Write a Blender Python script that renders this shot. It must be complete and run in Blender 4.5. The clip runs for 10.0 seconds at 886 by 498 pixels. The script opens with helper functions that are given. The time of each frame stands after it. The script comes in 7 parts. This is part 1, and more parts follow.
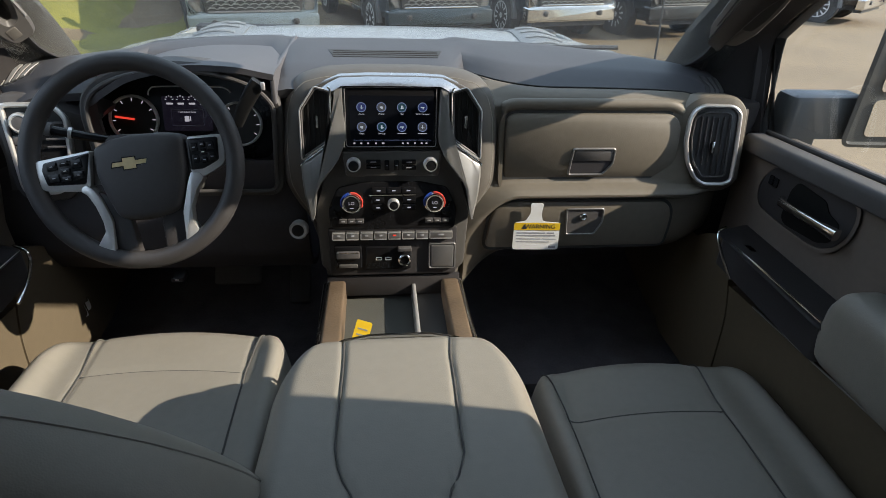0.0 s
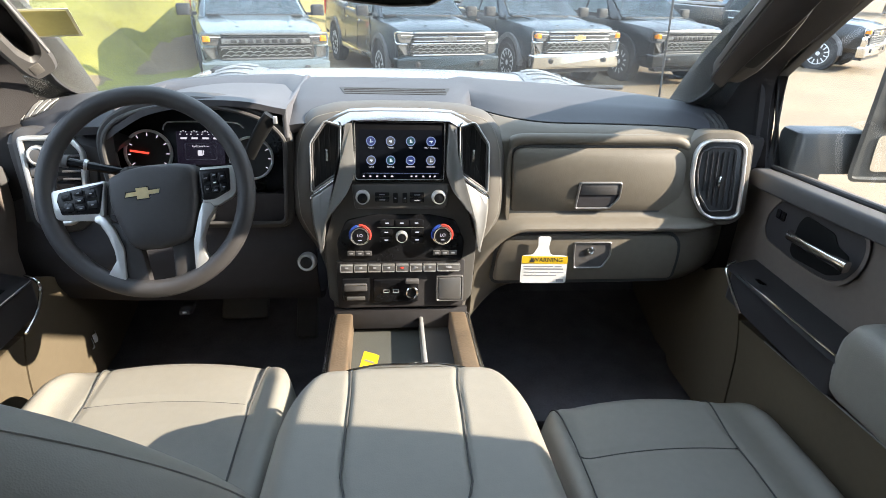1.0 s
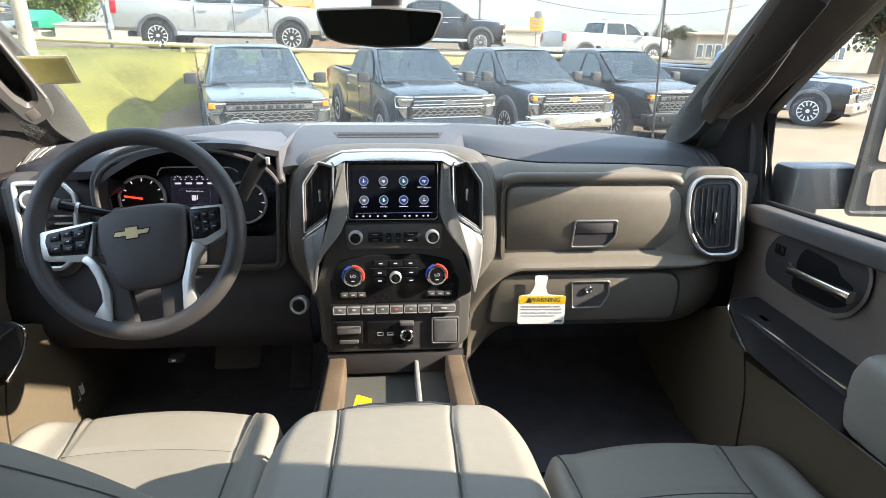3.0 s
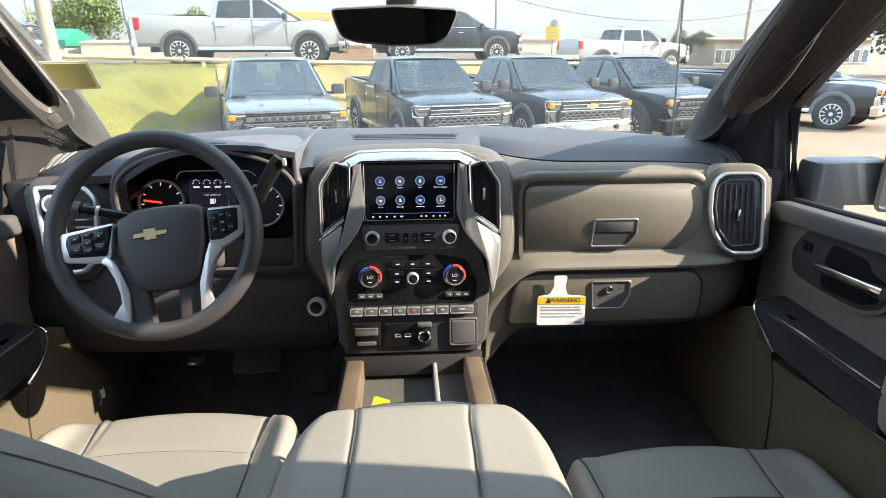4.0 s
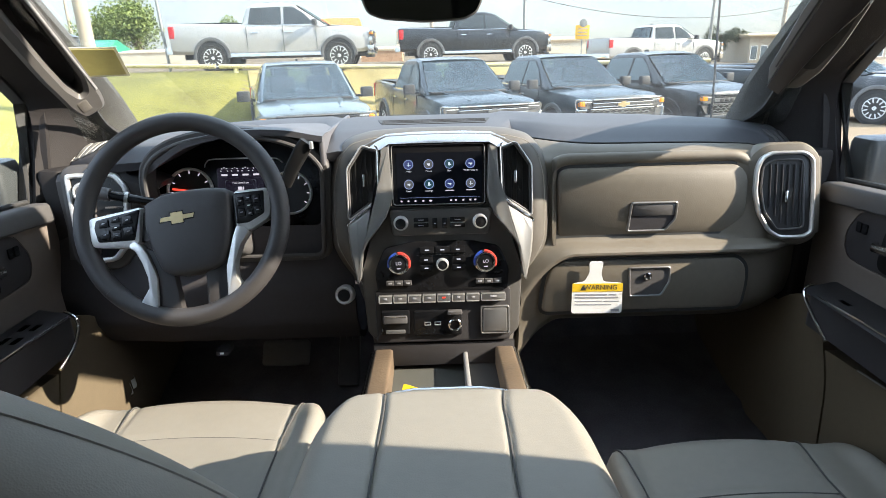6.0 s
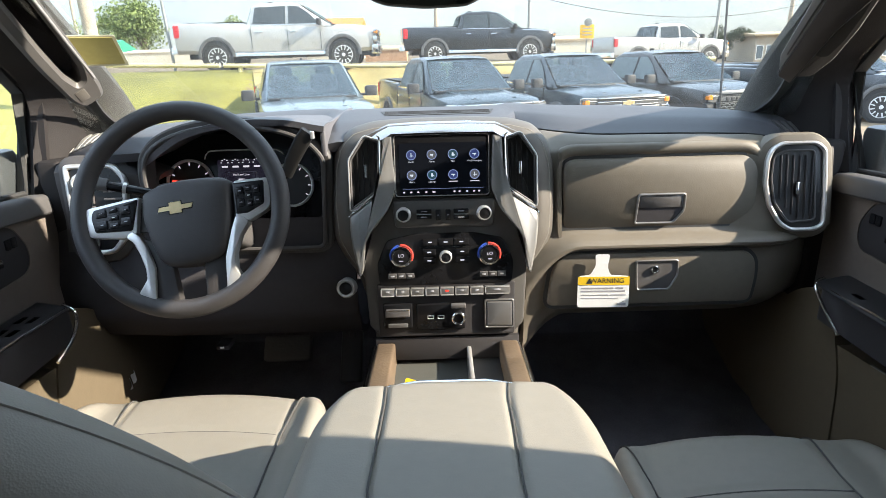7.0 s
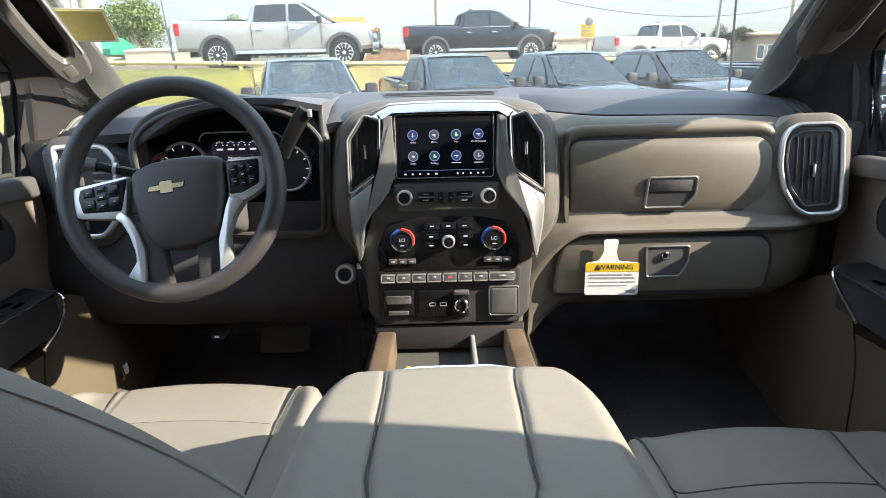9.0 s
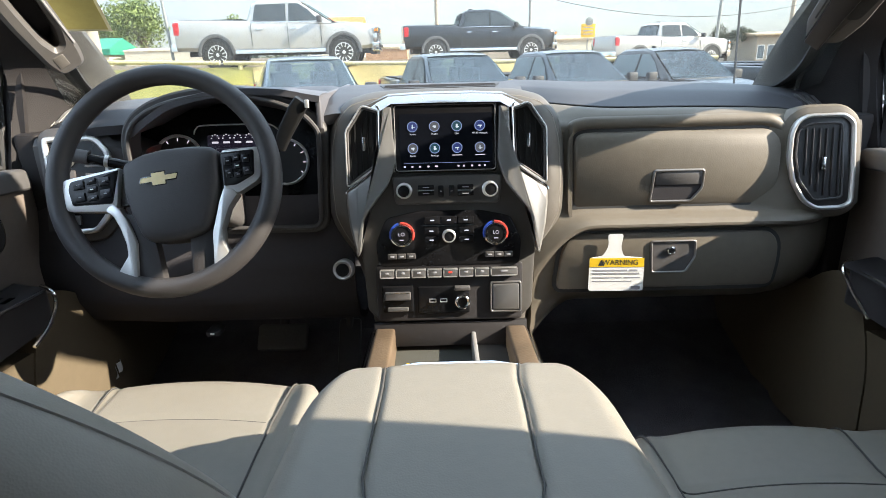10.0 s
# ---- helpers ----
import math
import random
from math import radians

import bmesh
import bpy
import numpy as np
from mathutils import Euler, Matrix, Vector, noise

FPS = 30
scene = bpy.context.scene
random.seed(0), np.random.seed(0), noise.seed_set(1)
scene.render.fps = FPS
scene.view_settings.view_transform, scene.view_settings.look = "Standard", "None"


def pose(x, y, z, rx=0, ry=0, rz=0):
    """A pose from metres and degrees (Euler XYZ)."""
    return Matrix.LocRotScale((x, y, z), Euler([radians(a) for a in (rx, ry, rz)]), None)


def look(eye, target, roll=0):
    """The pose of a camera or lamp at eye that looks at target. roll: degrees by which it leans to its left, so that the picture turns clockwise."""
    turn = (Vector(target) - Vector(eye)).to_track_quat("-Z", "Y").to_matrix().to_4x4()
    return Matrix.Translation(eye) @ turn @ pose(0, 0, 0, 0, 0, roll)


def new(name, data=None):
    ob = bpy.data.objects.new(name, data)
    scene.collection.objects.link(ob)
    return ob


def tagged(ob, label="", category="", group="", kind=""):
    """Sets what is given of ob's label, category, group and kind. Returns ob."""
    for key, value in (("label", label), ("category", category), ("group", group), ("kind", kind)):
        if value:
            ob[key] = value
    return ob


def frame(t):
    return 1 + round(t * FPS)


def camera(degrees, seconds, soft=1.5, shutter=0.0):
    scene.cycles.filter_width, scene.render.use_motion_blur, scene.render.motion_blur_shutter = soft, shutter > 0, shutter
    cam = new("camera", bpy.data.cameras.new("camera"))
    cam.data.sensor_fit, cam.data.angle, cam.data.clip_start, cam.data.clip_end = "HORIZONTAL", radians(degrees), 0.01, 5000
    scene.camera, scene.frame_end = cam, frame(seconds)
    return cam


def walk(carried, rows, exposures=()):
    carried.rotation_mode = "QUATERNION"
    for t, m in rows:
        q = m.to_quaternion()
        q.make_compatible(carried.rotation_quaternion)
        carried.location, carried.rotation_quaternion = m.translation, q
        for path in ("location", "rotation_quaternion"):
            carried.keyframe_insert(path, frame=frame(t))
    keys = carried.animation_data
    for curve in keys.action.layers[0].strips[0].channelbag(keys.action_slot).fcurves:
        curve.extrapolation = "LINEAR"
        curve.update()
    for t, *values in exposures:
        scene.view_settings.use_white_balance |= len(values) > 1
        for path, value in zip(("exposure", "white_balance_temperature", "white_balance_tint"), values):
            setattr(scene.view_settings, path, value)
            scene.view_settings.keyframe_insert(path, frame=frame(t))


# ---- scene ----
cam = camera(73.9, 10.0, 0.65)
PATH = [
    (0, (-0.029, -1.162, 1.811), (0.182, 0.562, 0.82), 2.3),
    (0.5, (-0.031, -1.168, 1.805), (0.169, 0.587, 0.867), 2.3),
    (1, (-0.032, -1.174, 1.792), (0.159, 0.619, 0.929), 2.1),
    (1.5, (-0.028, -1.174, 1.779), (0.168, 0.648, 0.977), 1.9),
    (2, (-0.024, -1.172, 1.763), (0.174, 0.671, 1.012), 1.7),
    (2.5, (-0.018, -1.176, 1.753), (0.179, 0.685, 1.048), 1.4),
    (4, (-0.011, -1.171, 1.721), (0.113, 0.718, 1.078), -0.1),
    (4.5, (-0.011, -1.166, 1.709), (0.066, 0.729, 1.074), -0.8),
    (5, (-0.014, -1.158, 1.698), (0.033, 0.739, 1.065), -1.1),
    (5.5, (-0.013, -1.154, 1.686), (0.021, 0.743, 1.054), -1.3),
    (7, (-0.01, -1.133, 1.653), (0.0, 0.765, 1.021), -1.5),
    (7.5, (-0.011, -1.126, 1.642), (-0.003, 0.771, 1.009), -1.5),
    (8, (-0.013, -1.122, 1.633), (-0.003, 0.776, 1.002), -1.4),
    (8.5, (-0.014, -1.111, 1.621), (-0.005, 0.786, 0.988), -1.4),
    (9, (-0.015, -1.1, 1.611), (-0.006, 0.797, 0.978), -1.4),
    (9.5, (-0.016, -1.09, 1.603), (-0.006, 0.807, 0.97), -1.4),
    (10, (-0.016, -1.077, 1.592), (-0.007, 0.82, 0.96), -1.4),
]
# exposure rises as the clip opens
EXPO = [(0.0, 1.72), (0.1, 2.05), (0.25, 2.56), (0.5, 2.86), (2.5, 2.82), (5.0, 2.70), (10.0, 2.70)]
walk(cam, [(t, look(eye, target, roll)) for t, eye, target, roll in PATH], EXPO)

# ---- light: low sun from the passenger side, hazy bright sky ----
GROUND = -0.35
UPPER = 1.30
SUN_EL = radians(29.2)
SUN_AZ = radians(-11.5)
world = bpy.data.worlds.new("sky")
scene.world = world
world.use_nodes = True
wn, wl = world.node_tree.nodes, world.node_tree.links
sky = wn.new("ShaderNodeTexSky")
sky.sky_type = "NISHITA"
sky.sun_disc = False
sky.sun_elevation = SUN_EL
sky.sun_rotation = radians(101.5)
sky.dust_density = 1.0
wn["Background"].inputs["Strength"].default_value = 0.190
# thin cloud over the whole dome
wtc = wn.new("ShaderNodeTexCoord")
wmap = wn.new("ShaderNodeMapping")
wmap.inputs["Scale"].default_value = (1.0, 1.0, 3.2)
cloud = wn.new("ShaderNodeTexNoise")
cloud.inputs["Scale"].default_value, cloud.inputs["Detail"].default_value, cloud.inputs["Roughness"].default_value = 2.3, 7, 0.6
cr = wn.new("ShaderNodeMapRange")
cr.inputs[1].default_value, cr.inputs[2].default_value, cr.inputs[3].default_value, cr.inputs[4].default_value = 0.36, 0.62, 0.75, 1.0
cmix = wn.new("ShaderNodeMix")
cmix.data_type = "RGBA"
wsep = wn.new("ShaderNodeSeparateXYZ")
wz = wn.new("ShaderNodeMapRange")
wz.inputs[1].default_value, wz.inputs[2].default_value = 0.0, 0.6
wcol = wn.new("ShaderNodeMix")
wcol.data_type = "RGBA"
wcol.inputs[7].default_value = (2.74, 3.43, 4.42, 1)
wlow = wn.new("ShaderNodeMix")
wlow.data_type = "RGBA"
wlow.inputs[6].default_value, wlow.inputs[7].default_value = (0.68, 0.78, 0.90, 1), (1.10, 1.17, 1.24, 1)
wfac = wn.new("ShaderNodeMapRange")
wfac.inputs[1].default_value, wfac.inputs[2].default_value = 0.40, 0.60
wl.new(cloud.outputs["Fac"], wfac.inputs[0])
wl.new(wfac.outputs[0], wlow.inputs[0])
wl.new(wlow.outputs[2], wcol.inputs[6])
wl.new(wtc.outputs["Generated"], wsep.inputs[0])
wl.new(wsep.outputs[2], wz.inputs[0])
wl.new(wz.outputs[0], wcol.inputs[0])
wl.new(wcol.outputs[2], cmix.inputs[7])
wl.new(wtc.outputs["Generated"], wmap.inputs["Vector"])
wl.new(wmap.outputs[0], cloud.inputs["Vector"])
wl.new(cloud.outputs["Fac"], cr.inputs[0])
wl.new(cr.outputs[0], cmix.inputs[0])
wl.new(sky.outputs[0], cmix.inputs[6])
wl.new(cmix.outputs[2], wn["Background"].inputs["Color"])
sun = new("sun", bpy.data.lights.new("sun", "SUN"))
sun.data.energy, sun.data.angle, sun.data.color = 2.92, radians(0.6), (1.0, 0.90, 0.755)
sv = Vector((math.cos(SUN_EL) * math.cos(SUN_AZ), math.cos(SUN_EL) * math.sin(SUN_AZ), math.sin(SUN_EL)))
sun.matrix_world = look(sv * 30, (0, 0, 0))


# ---- materials ----
def mat(name, col, rough=0.5, metal=0.0, var=0.12, scale=8.0, bump=0.0, bscale=300.0, coat=0.0, spec=0.5, rvar=0.08, ob_rand=0.0):
    m = bpy.data.materials.new(name)
    m.use_nodes = True
    n, l = m.node_tree.nodes, m.node_tree.links
    b = n["Principled BSDF"]
    b.inputs["Roughness"].default_value = rough
    b.inputs["Metallic"].default_value = metal
    b.inputs["Coat Weight"].default_value = coat
    b.inputs["Coat Roughness"].default_value = 0.05
    b.inputs["Specular IOR Level"].default_value = spec
    tc = n.new("ShaderNodeTexCoord")
    big = n.new("ShaderNodeTexNoise")
    big.inputs["Scale"].default_value = scale
    big.inputs["Detail"].default_value = 5
    fine = n.new("ShaderNodeTexNoise")
    fine.inputs["Scale"].default_value = scale * 14
    fine.inputs["Detail"].default_value = 3
    for t in (big, fine):
        l.new(tc.outputs["Object"], t.inputs["Vector"])
    mixn = n.new("ShaderNodeMix")
    mixn.inputs[0].default_value = 0.35
    l.new(big.outputs["Fac"], mixn.inputs[2])
    l.new(fine.outputs["Fac"], mixn.inputs[3])
    ramp = n.new("ShaderNodeMapRange")
    ramp.inputs[1].default_value, ramp.inputs[2].default_value = 0.3, 0.7
    ramp.inputs[3].default_value, ramp.inputs[4].default_value = 1 - var, 1 + var
    l.new(mixn.outputs[0], ramp.inputs[0])
    val = ramp.outputs[0]
    if ob_rand:
        oi = n.new("ShaderNodeObjectInfo")
        r2 = n.new("ShaderNodeMapRange")
        r2.inputs[3].default_value, r2.inputs[4].default_value = 1 - ob_rand, 1 + ob_rand
        l.new(oi.outputs["Random"], r2.inputs[0])
        mu = n.new("ShaderNodeMath")
        mu.operation = "MULTIPLY"
        l.new(val, mu.inputs[0]), l.new(r2.outputs[0], mu.inputs[1])
        val = mu.outputs[0]
    mc = n.new("ShaderNodeVectorMath")
    mc.operation = "SCALE"
    mc.inputs[0].default_value = col
    l.new(val, mc.inputs["Scale"])
    l.new(mc.outputs[0], b.inputs["Base Color"])
    rr = n.new("ShaderNodeMapRange")
    rr.inputs[3].default_value, rr.inputs[4].default_value = max(0.02, rough - rvar), min(1, rough + rvar)
    l.new(mixn.outputs[0], rr.inputs[0])
    l.new(rr.outputs[0], b.inputs["Roughness"])
    if bump:
        bt = n.new("ShaderNodeTexVoronoi")
        bt.inputs["Scale"].default_value = bscale
        l.new(tc.outputs["Object"], bt.inputs["Vector"])
        bn = n.new("ShaderNodeBump")
        bn.inputs["Strength"].default_value = bump
        bn.inputs["Distance"].default_value = 0.001
        l.new(bt.outputs["Distance"], bn.inputs["Height"])
        l.new(bn.outputs[0], b.inputs["Normal"])
    return m


def glass(name, tint=(0.93, 0.94, 0.94), gloss=0.43, rough=0.0, haze=0.0):
    m = bpy.data.materials.new(name)
    m.use_nodes = True
    n, l = m.node_tree.nodes, m.node_tree.links
    n.remove(n["Principled BSDF"])
    tr = n.new("ShaderNodeBsdfTransparent")
    tr.inputs[0].default_value = (*tint, 1)
    gl = n.new("ShaderNodeBsdfGlossy")
    gl.inputs["Roughness"].default_value = rough
    fr = n.new("ShaderNodeFresnel")
    fr.inputs[0].default_value = 1.45
    mx = n.new("ShaderNodeMixShader")
    mu = n.new("ShaderNodeMath")
    mu.operation = "MULTIPLY"
    mu.inputs[1].default_value = gloss
    mu.use_clamp = True
    l.new(fr.outputs[0], mu.inputs[0])
    l.new(mu.outputs[0], mx.inputs[0]), l.new(tr.outputs[0], mx.inputs[1]), l.new(gl.outputs[0], mx.inputs[2])
    if haze:
        df = n.new("ShaderNodeBsdfDiffuse")
        df.inputs[0].default_value = (0.8, 0.8, 0.8, 1)
        tl = n.new("ShaderNodeBsdfTranslucent")
        tl.inputs[0].default_value = (0.8, 0.8, 0.8, 1)
        ad = n.new("ShaderNodeMixShader")
        l.new(df.outputs[0], ad.inputs[1]), l.new(tl.outputs[0], ad.inputs[2])
        dust = n.new("ShaderNodeTexNoise")
        dust.inputs["Scale"].default_value = 5.0
        dr = n.new("ShaderNodeMapRange")
        dr.inputs[1].default_value, dr.inputs[2].default_value = 0.3, 0.7
        dr.inputs[3].default_value, dr.inputs[4].default_value = haze * 0.6, haze * 1.4
        hz = n.new("ShaderNodeMixShader")
        l.new(dust.outputs[0], dr.inputs[0]), l.new(dr.outputs[0], hz.inputs[0])
        l.new(mx.outputs[0], hz.inputs[1]), l.new(ad.outputs[0], hz.inputs[2])
        mx = hz
    l.new(mx.outputs[0], n["Material Output"].inputs[0])
    return m


def glow(name, col, s):
    m = bpy.data.materials.new(name)
    m.use_nodes = True
    b = m.node_tree.nodes["Principled BSDF"]
    b.inputs["Base Color"].default_value = (0.01, 0.01, 0.01, 1)
    b.inputs["Roughness"].default_value = 0.2
    b.inputs["Emission Color"].default_value = (*col, 1)
    b.inputs["Emission Strength"].default_value = s
    return m


DASH = mat("dash_vinyl", (0.126, 0.109, 0.085), 0.55, bump=0.10, bscale=420, scale=5, spec=0.35)
DASHTOP = mat("dash_top_vinyl", (0.056, 0.057, 0.064), 0.5, bump=0.12, bscale=420, scale=5, spec=0.3)
DASHB = mat("black_dash_vinyl", (0.062, 0.059, 0.059), 0.55, bump=0.10, bscale=420, scale=5, spec=0.35)
PADM = mat("centre_pad_vinyl", (0.080, 0.072, 0.062), 0.48, bump=0.10, bscale=420, scale=5, spec=0.4)
STACKM = mat("brown_grey_satin", (0.072, 0.068, 0.063), 0.42, bump=0.05, bscale=500, scale=6, spec=0.3)
HOODM = mat("cluster_hood_vinyl", (0.085, 0.084, 0.092), 0.5, bump=0.12, bscale=420, scale=5, spec=0.4)
PODM = mat("black_pod_plastic", (0.030, 0.028, 0.029), 0.5, bump=0.12, bscale=500, scale=6, spec=0.3)
DARK = mat("black_plastic", (0.072, 0.068, 0.067), 0.5, bump=0.15, bscale=500, scale=6)
VENTB = mat("vent_black", (0.014, 0.014, 0.014), 0.5, spec=0.3)
GLOSS = mat("piano_black", (0.009, 0.009, 0.010), 0.22, scale=9, var=0.2, rvar=0.05, spec=0.3)
SATIN = mat("satin_silver", (0.56, 0.55, 0.535), 0.32, 0.65, var=0.06, scale=6)
CHROME = mat("chrome", (0.78, 0.78, 0.77), 0.12, 1.0, var=0.04, rvar=0.04)
GREYTRIM = mat("grey_metal_trim", (0.20, 0.195, 0.19), 0.38, 0.6, var=0.06, scale=6)
WOOD = mat("open_pore_wood", (0.105, 0.074, 0.047), 0.5, var=0.3, scale=14, bump=0.2, bscale=200)
LEATHER = mat("light_leather", (0.193, 0.178, 0.150), 0.52, bump=0.16, bscale=520, scale=5, var=0.08, spec=0.4)
STITCH = mat("dark_seam_thread", (0.05, 0.048, 0.045), 0.8)
STITCHL = mat("grey_thread", (0.22, 0.205, 0.18), 0.8)
DOORP = mat("door_vinyl", (0.132, 0.110, 0.094), 0.6, bump=0.10, bscale=420, scale=5, spec=0.35)
DOORL = mat("lower_door_vinyl", (0.095, 0.075, 0.049), 0.6, bump=0.10, bscale=420, scale=5, spec=0.3)
KICK = mat("kick_panel_vinyl", (0.095, 0.075, 0.049), 0.6, bump=0.10, bscale=420, scale=5, spec=0.3)
KNEE = mat("knee_panel_plastic", (0.050, 0.047, 0.050), 0.75, bump=0.15, bscale=500, scale=6, spec=0.12)
WINGM = mat("dark_satin_metal", (0.28, 0.273, 0.260), 0.36, 0.55, var=0.06, scale=6)
ARCHM = mat("brushed_arch_metal", (0.42, 0.42, 0.43), 0.26, 0.9, var=0.06, scale=6)
SILLM = mat("window_sill_vinyl", (0.066, 0.063, 0.062), 0.6, bump=0.10, bscale=420, scale=5, spec=0.3)
VENTP = mat("dark_vent_plate", (0.035, 0.034, 0.034), 0.4, 0.2, var=0.06, scale=6)
RINGR = mat("red_ring_plastic", (0.55, 0.05, 0.035), 0.35)
RINGB = mat("blue_ring_plastic", (0.04, 0.10, 0.50), 0.35)
CARPET = mat("black_carpet", (0.095, 0.090, 0.100), 0.95, bump=0.8, bscale=600, var=0.35, scale=14)
HEADL = mat("headliner_cloth", (0.22, 0.205, 0.19), 0.9, bump=0.3, bscale=700)
ATRIM = mat("pillar_trim", (0.100, 0.092, 0.083), 0.6, bump=0.2, bscale=500)
# Darker grip copy for the shaded right handle; the left has a sunlit one.
HANDLEM = mat("grip_plastic_shaded", (0.026, 0.022, 0.021), 0.40, bump=0.1, bscale=500, spec=0.5)
PILLAR = mat("pillar_plastic", (0.019, 0.017, 0.017), 0.7, bump=0.2, bscale=500, spec=0.2)
# Hood paint darker than the body's white to hold down sunlit glare.
HOODP = mat("hood_paint_dimmed", (0.30, 0.31, 0.32), 0.3, coat=0.5, var=0.03)
WHITE = mat("white_paint", (0.46, 0.47, 0.47), 0.25, coat=0.6, var=0.03)
PAPER = mat("tag_paper", (0.82, 0.82, 0.80), 0.6, var=0.03)
YELLOW = mat("yellow_print", (0.80, 0.52, 0.02), 0.5, var=0.05)
INK = mat("black_ink", (0.03, 0.03, 0.03), 0.6)
INKG = mat("grey_ink", (0.30, 0.30, 0.32), 0.6)
WINDG = glass("clear_glass", gloss=0.08)
DUSTY = glass("dusty_windshield_glass", tint=(0.80, 0.815, 0.80), haze=0.010, gloss=0.25)
PRIVACY = glass("privacy_glass", (0.25, 0.27, 0.27))
# Mirror colour darkened to paint in the dim cabin's reflection.
MIRRORG = mat("mirror_dim_cabin_tone", (0.07, 0.075, 0.075), 0.04, 1.0, var=0.02, rvar=0.01)
ICON = glow("icon_blue_ring", (0.30, 0.38, 0.65), 0.14)
ICONW = glow("icon_white", (0.8, 0.85, 0.95), 0.14)
ICONC = glow("gauge_white", (0.85, 0.82, 0.92), 0.13)
ICONR = glow("icon_red", (1.0, 0.07, 0.04), 0.22)
SCREENM = mat("screen_glass", (0.006, 0.007, 0.010), 0.12, var=0.1, rvar=0.03, spec=0.05)


# ---- mesh tools ----
def thing(name, label="", category="", group="", kind="", at=(0, 0, 0)):
    ob = new(name)
    ob.empty_display_size = 0.05
    ob.location = at
    return tagged(ob, label, category, group, kind)


def part(name, bm, material, parent=None, label="", sharp=35, kind=""):
    me = bpy.data.meshes.new(name)
    bmesh.ops.recalc_face_normals(bm, faces=bm.faces)
    bm.to_mesh(me)
    bm.free()
    me.materials.append(material)
    me.polygons.foreach_set("use_smooth", [True] * len(me.polygons))
    me.set_sharp_from_angle(angle=radians(sharp))
    ob = new(name, me)
    if parent:
        ob.parent = parent
        off = Vector((0, 0, 0))
        p = parent
        while p:
            off += p.location
            p = p.parent
        me.transform(Matrix.Translation(-off))
    return tagged(ob, label, kind=kind)


def solid(name, bm, material, label, category, kind="", group="", sharp=35):
    return tagged(part(name, bm, material, None, label, sharp), "", category, group, kind)


def rrect(w, h, r, n=4, cx=0.0, cy=0.0):
    """Rounded rectangle, anticlockwise from the right."""
    out = []
    for k, (sx, sy) in enumerate(((1, 1), (-1, 1), (-1, -1), (1, -1))):
        for i in range(n + 1):
            a = radians(90 * k + 90 * i / max(n, 1))
            out.append((cx + sx * (w / 2 - r) + r * math.cos(a), cy + sy * (h / 2 - r) + r * math.sin(a)))
    return out


def rounded(pts, r, n=4):
    """Round the corners of a polygon."""
    out, c = [], len(pts)
    for i in range(c):
        p, a, b = Vector(pts[i]), Vector(pts[i - 1]), Vector(pts[(i + 1) % c])
        ra = min(r, (a - p).length * 0.45)
        rb = min(r, (b - p).length * 0.45)
        s, e = p + (a - p).normalized() * ra, p + (b - p).normalized() * rb
        for k in range(n + 1):
            t = k / n
            q = s * (1 - t) ** 2 + p * 2 * t * (1 - t) + e * t * t
            out.append((q.x, q.y))
    return out


def ring(bm, pts, z, M):
    return [bm.verts.new(M @ Vector((x, y, z))) for x, y in pts]


def bridge(bm, a, b, closed=True):
    n = len(a)
    for i in range(n if closed else n - 1):
        j = (i + 1) % n
        bm.faces.new((a[i], a[j], b[j], b[i]))


def inset2(pts, d):
    """Move an outline inwards by d (anticlockwise outline)."""
    out, c = [], len(pts)
    for i in range(c):
        p, a, b = Vector(pts[i]), Vector(pts[i - 1]), Vector(pts[(i + 1) % c])
        u, v = (p - a), (b - p)
        nrm = Vector((0, 0))
        for e in (u, v):
            if e.length > 1e-7:
                nrm += Vector((-e.y, e.x)).normalized()
        if nrm.length > 1e-6:
            nrm.normalize()
        out.append((p.x + nrm.x * d, p.y + nrm.y * d))
    return out


ID = Matrix.Identity(4)


def prism(bm, pts, z0, z1, M=ID, bev=0.0, back=True):
    """Solid between z0 and z1 over an outline, with a rounded front edge."""
    levels = [ring(bm, pts, z0, M)]
    if bev:
        levels.append(ring(bm, pts, z1 - bev, M))
        levels.append(ring(bm, inset2(pts, bev * 0.3), z1 - bev * 0.3, M))
        levels.append(ring(bm, inset2(pts, bev), z1, M))
    else:
        levels.append(ring(bm, pts, z1, M))
    for a, b in zip(levels, levels[1:]):
        bridge(bm, a, b)
    bm.faces.new(levels[-1])
    if back:
        bm.faces.new(levels[0][::-1])
    return bm


def frame_prism(bm, outer, inner, z0, z1, M=ID, bev=0.002):
    """Ring-shaped solid between two outlines with the same count of points."""
    o0, o1, o2 = ring(bm, outer, z0, M), ring(bm, outer, z1 - bev, M), ring(bm, inset2(outer, bev), z1, M)
    i2, i1, i0 = ring(bm, inset2(inner, -bev), z1, M), ring(bm, inner, z1 - bev, M), ring(bm, inner, z0, M)
    for a, b in ((o0, o1), (o1, o2), (o2, i2), (i2, i1), (i1, i0), (i0, o0)):
        bridge(bm, a, b)
    return bm


def box(bm, c, s, M=ID, r=0.0):
    x, y, z = c
    if r:
        return prism(bm, rrect(s[0], s[1], min(r, s[0] * 0.45, s[1] * 0.45), 3, x, y), z - s[2] / 2, z + s[2] / 2, M, min(r, s[2] * 0.4))
    return prism(bm, rrect(s[0], s[1], 0, 0, x, y), z - s[2] / 2, z + s[2] / 2, M)


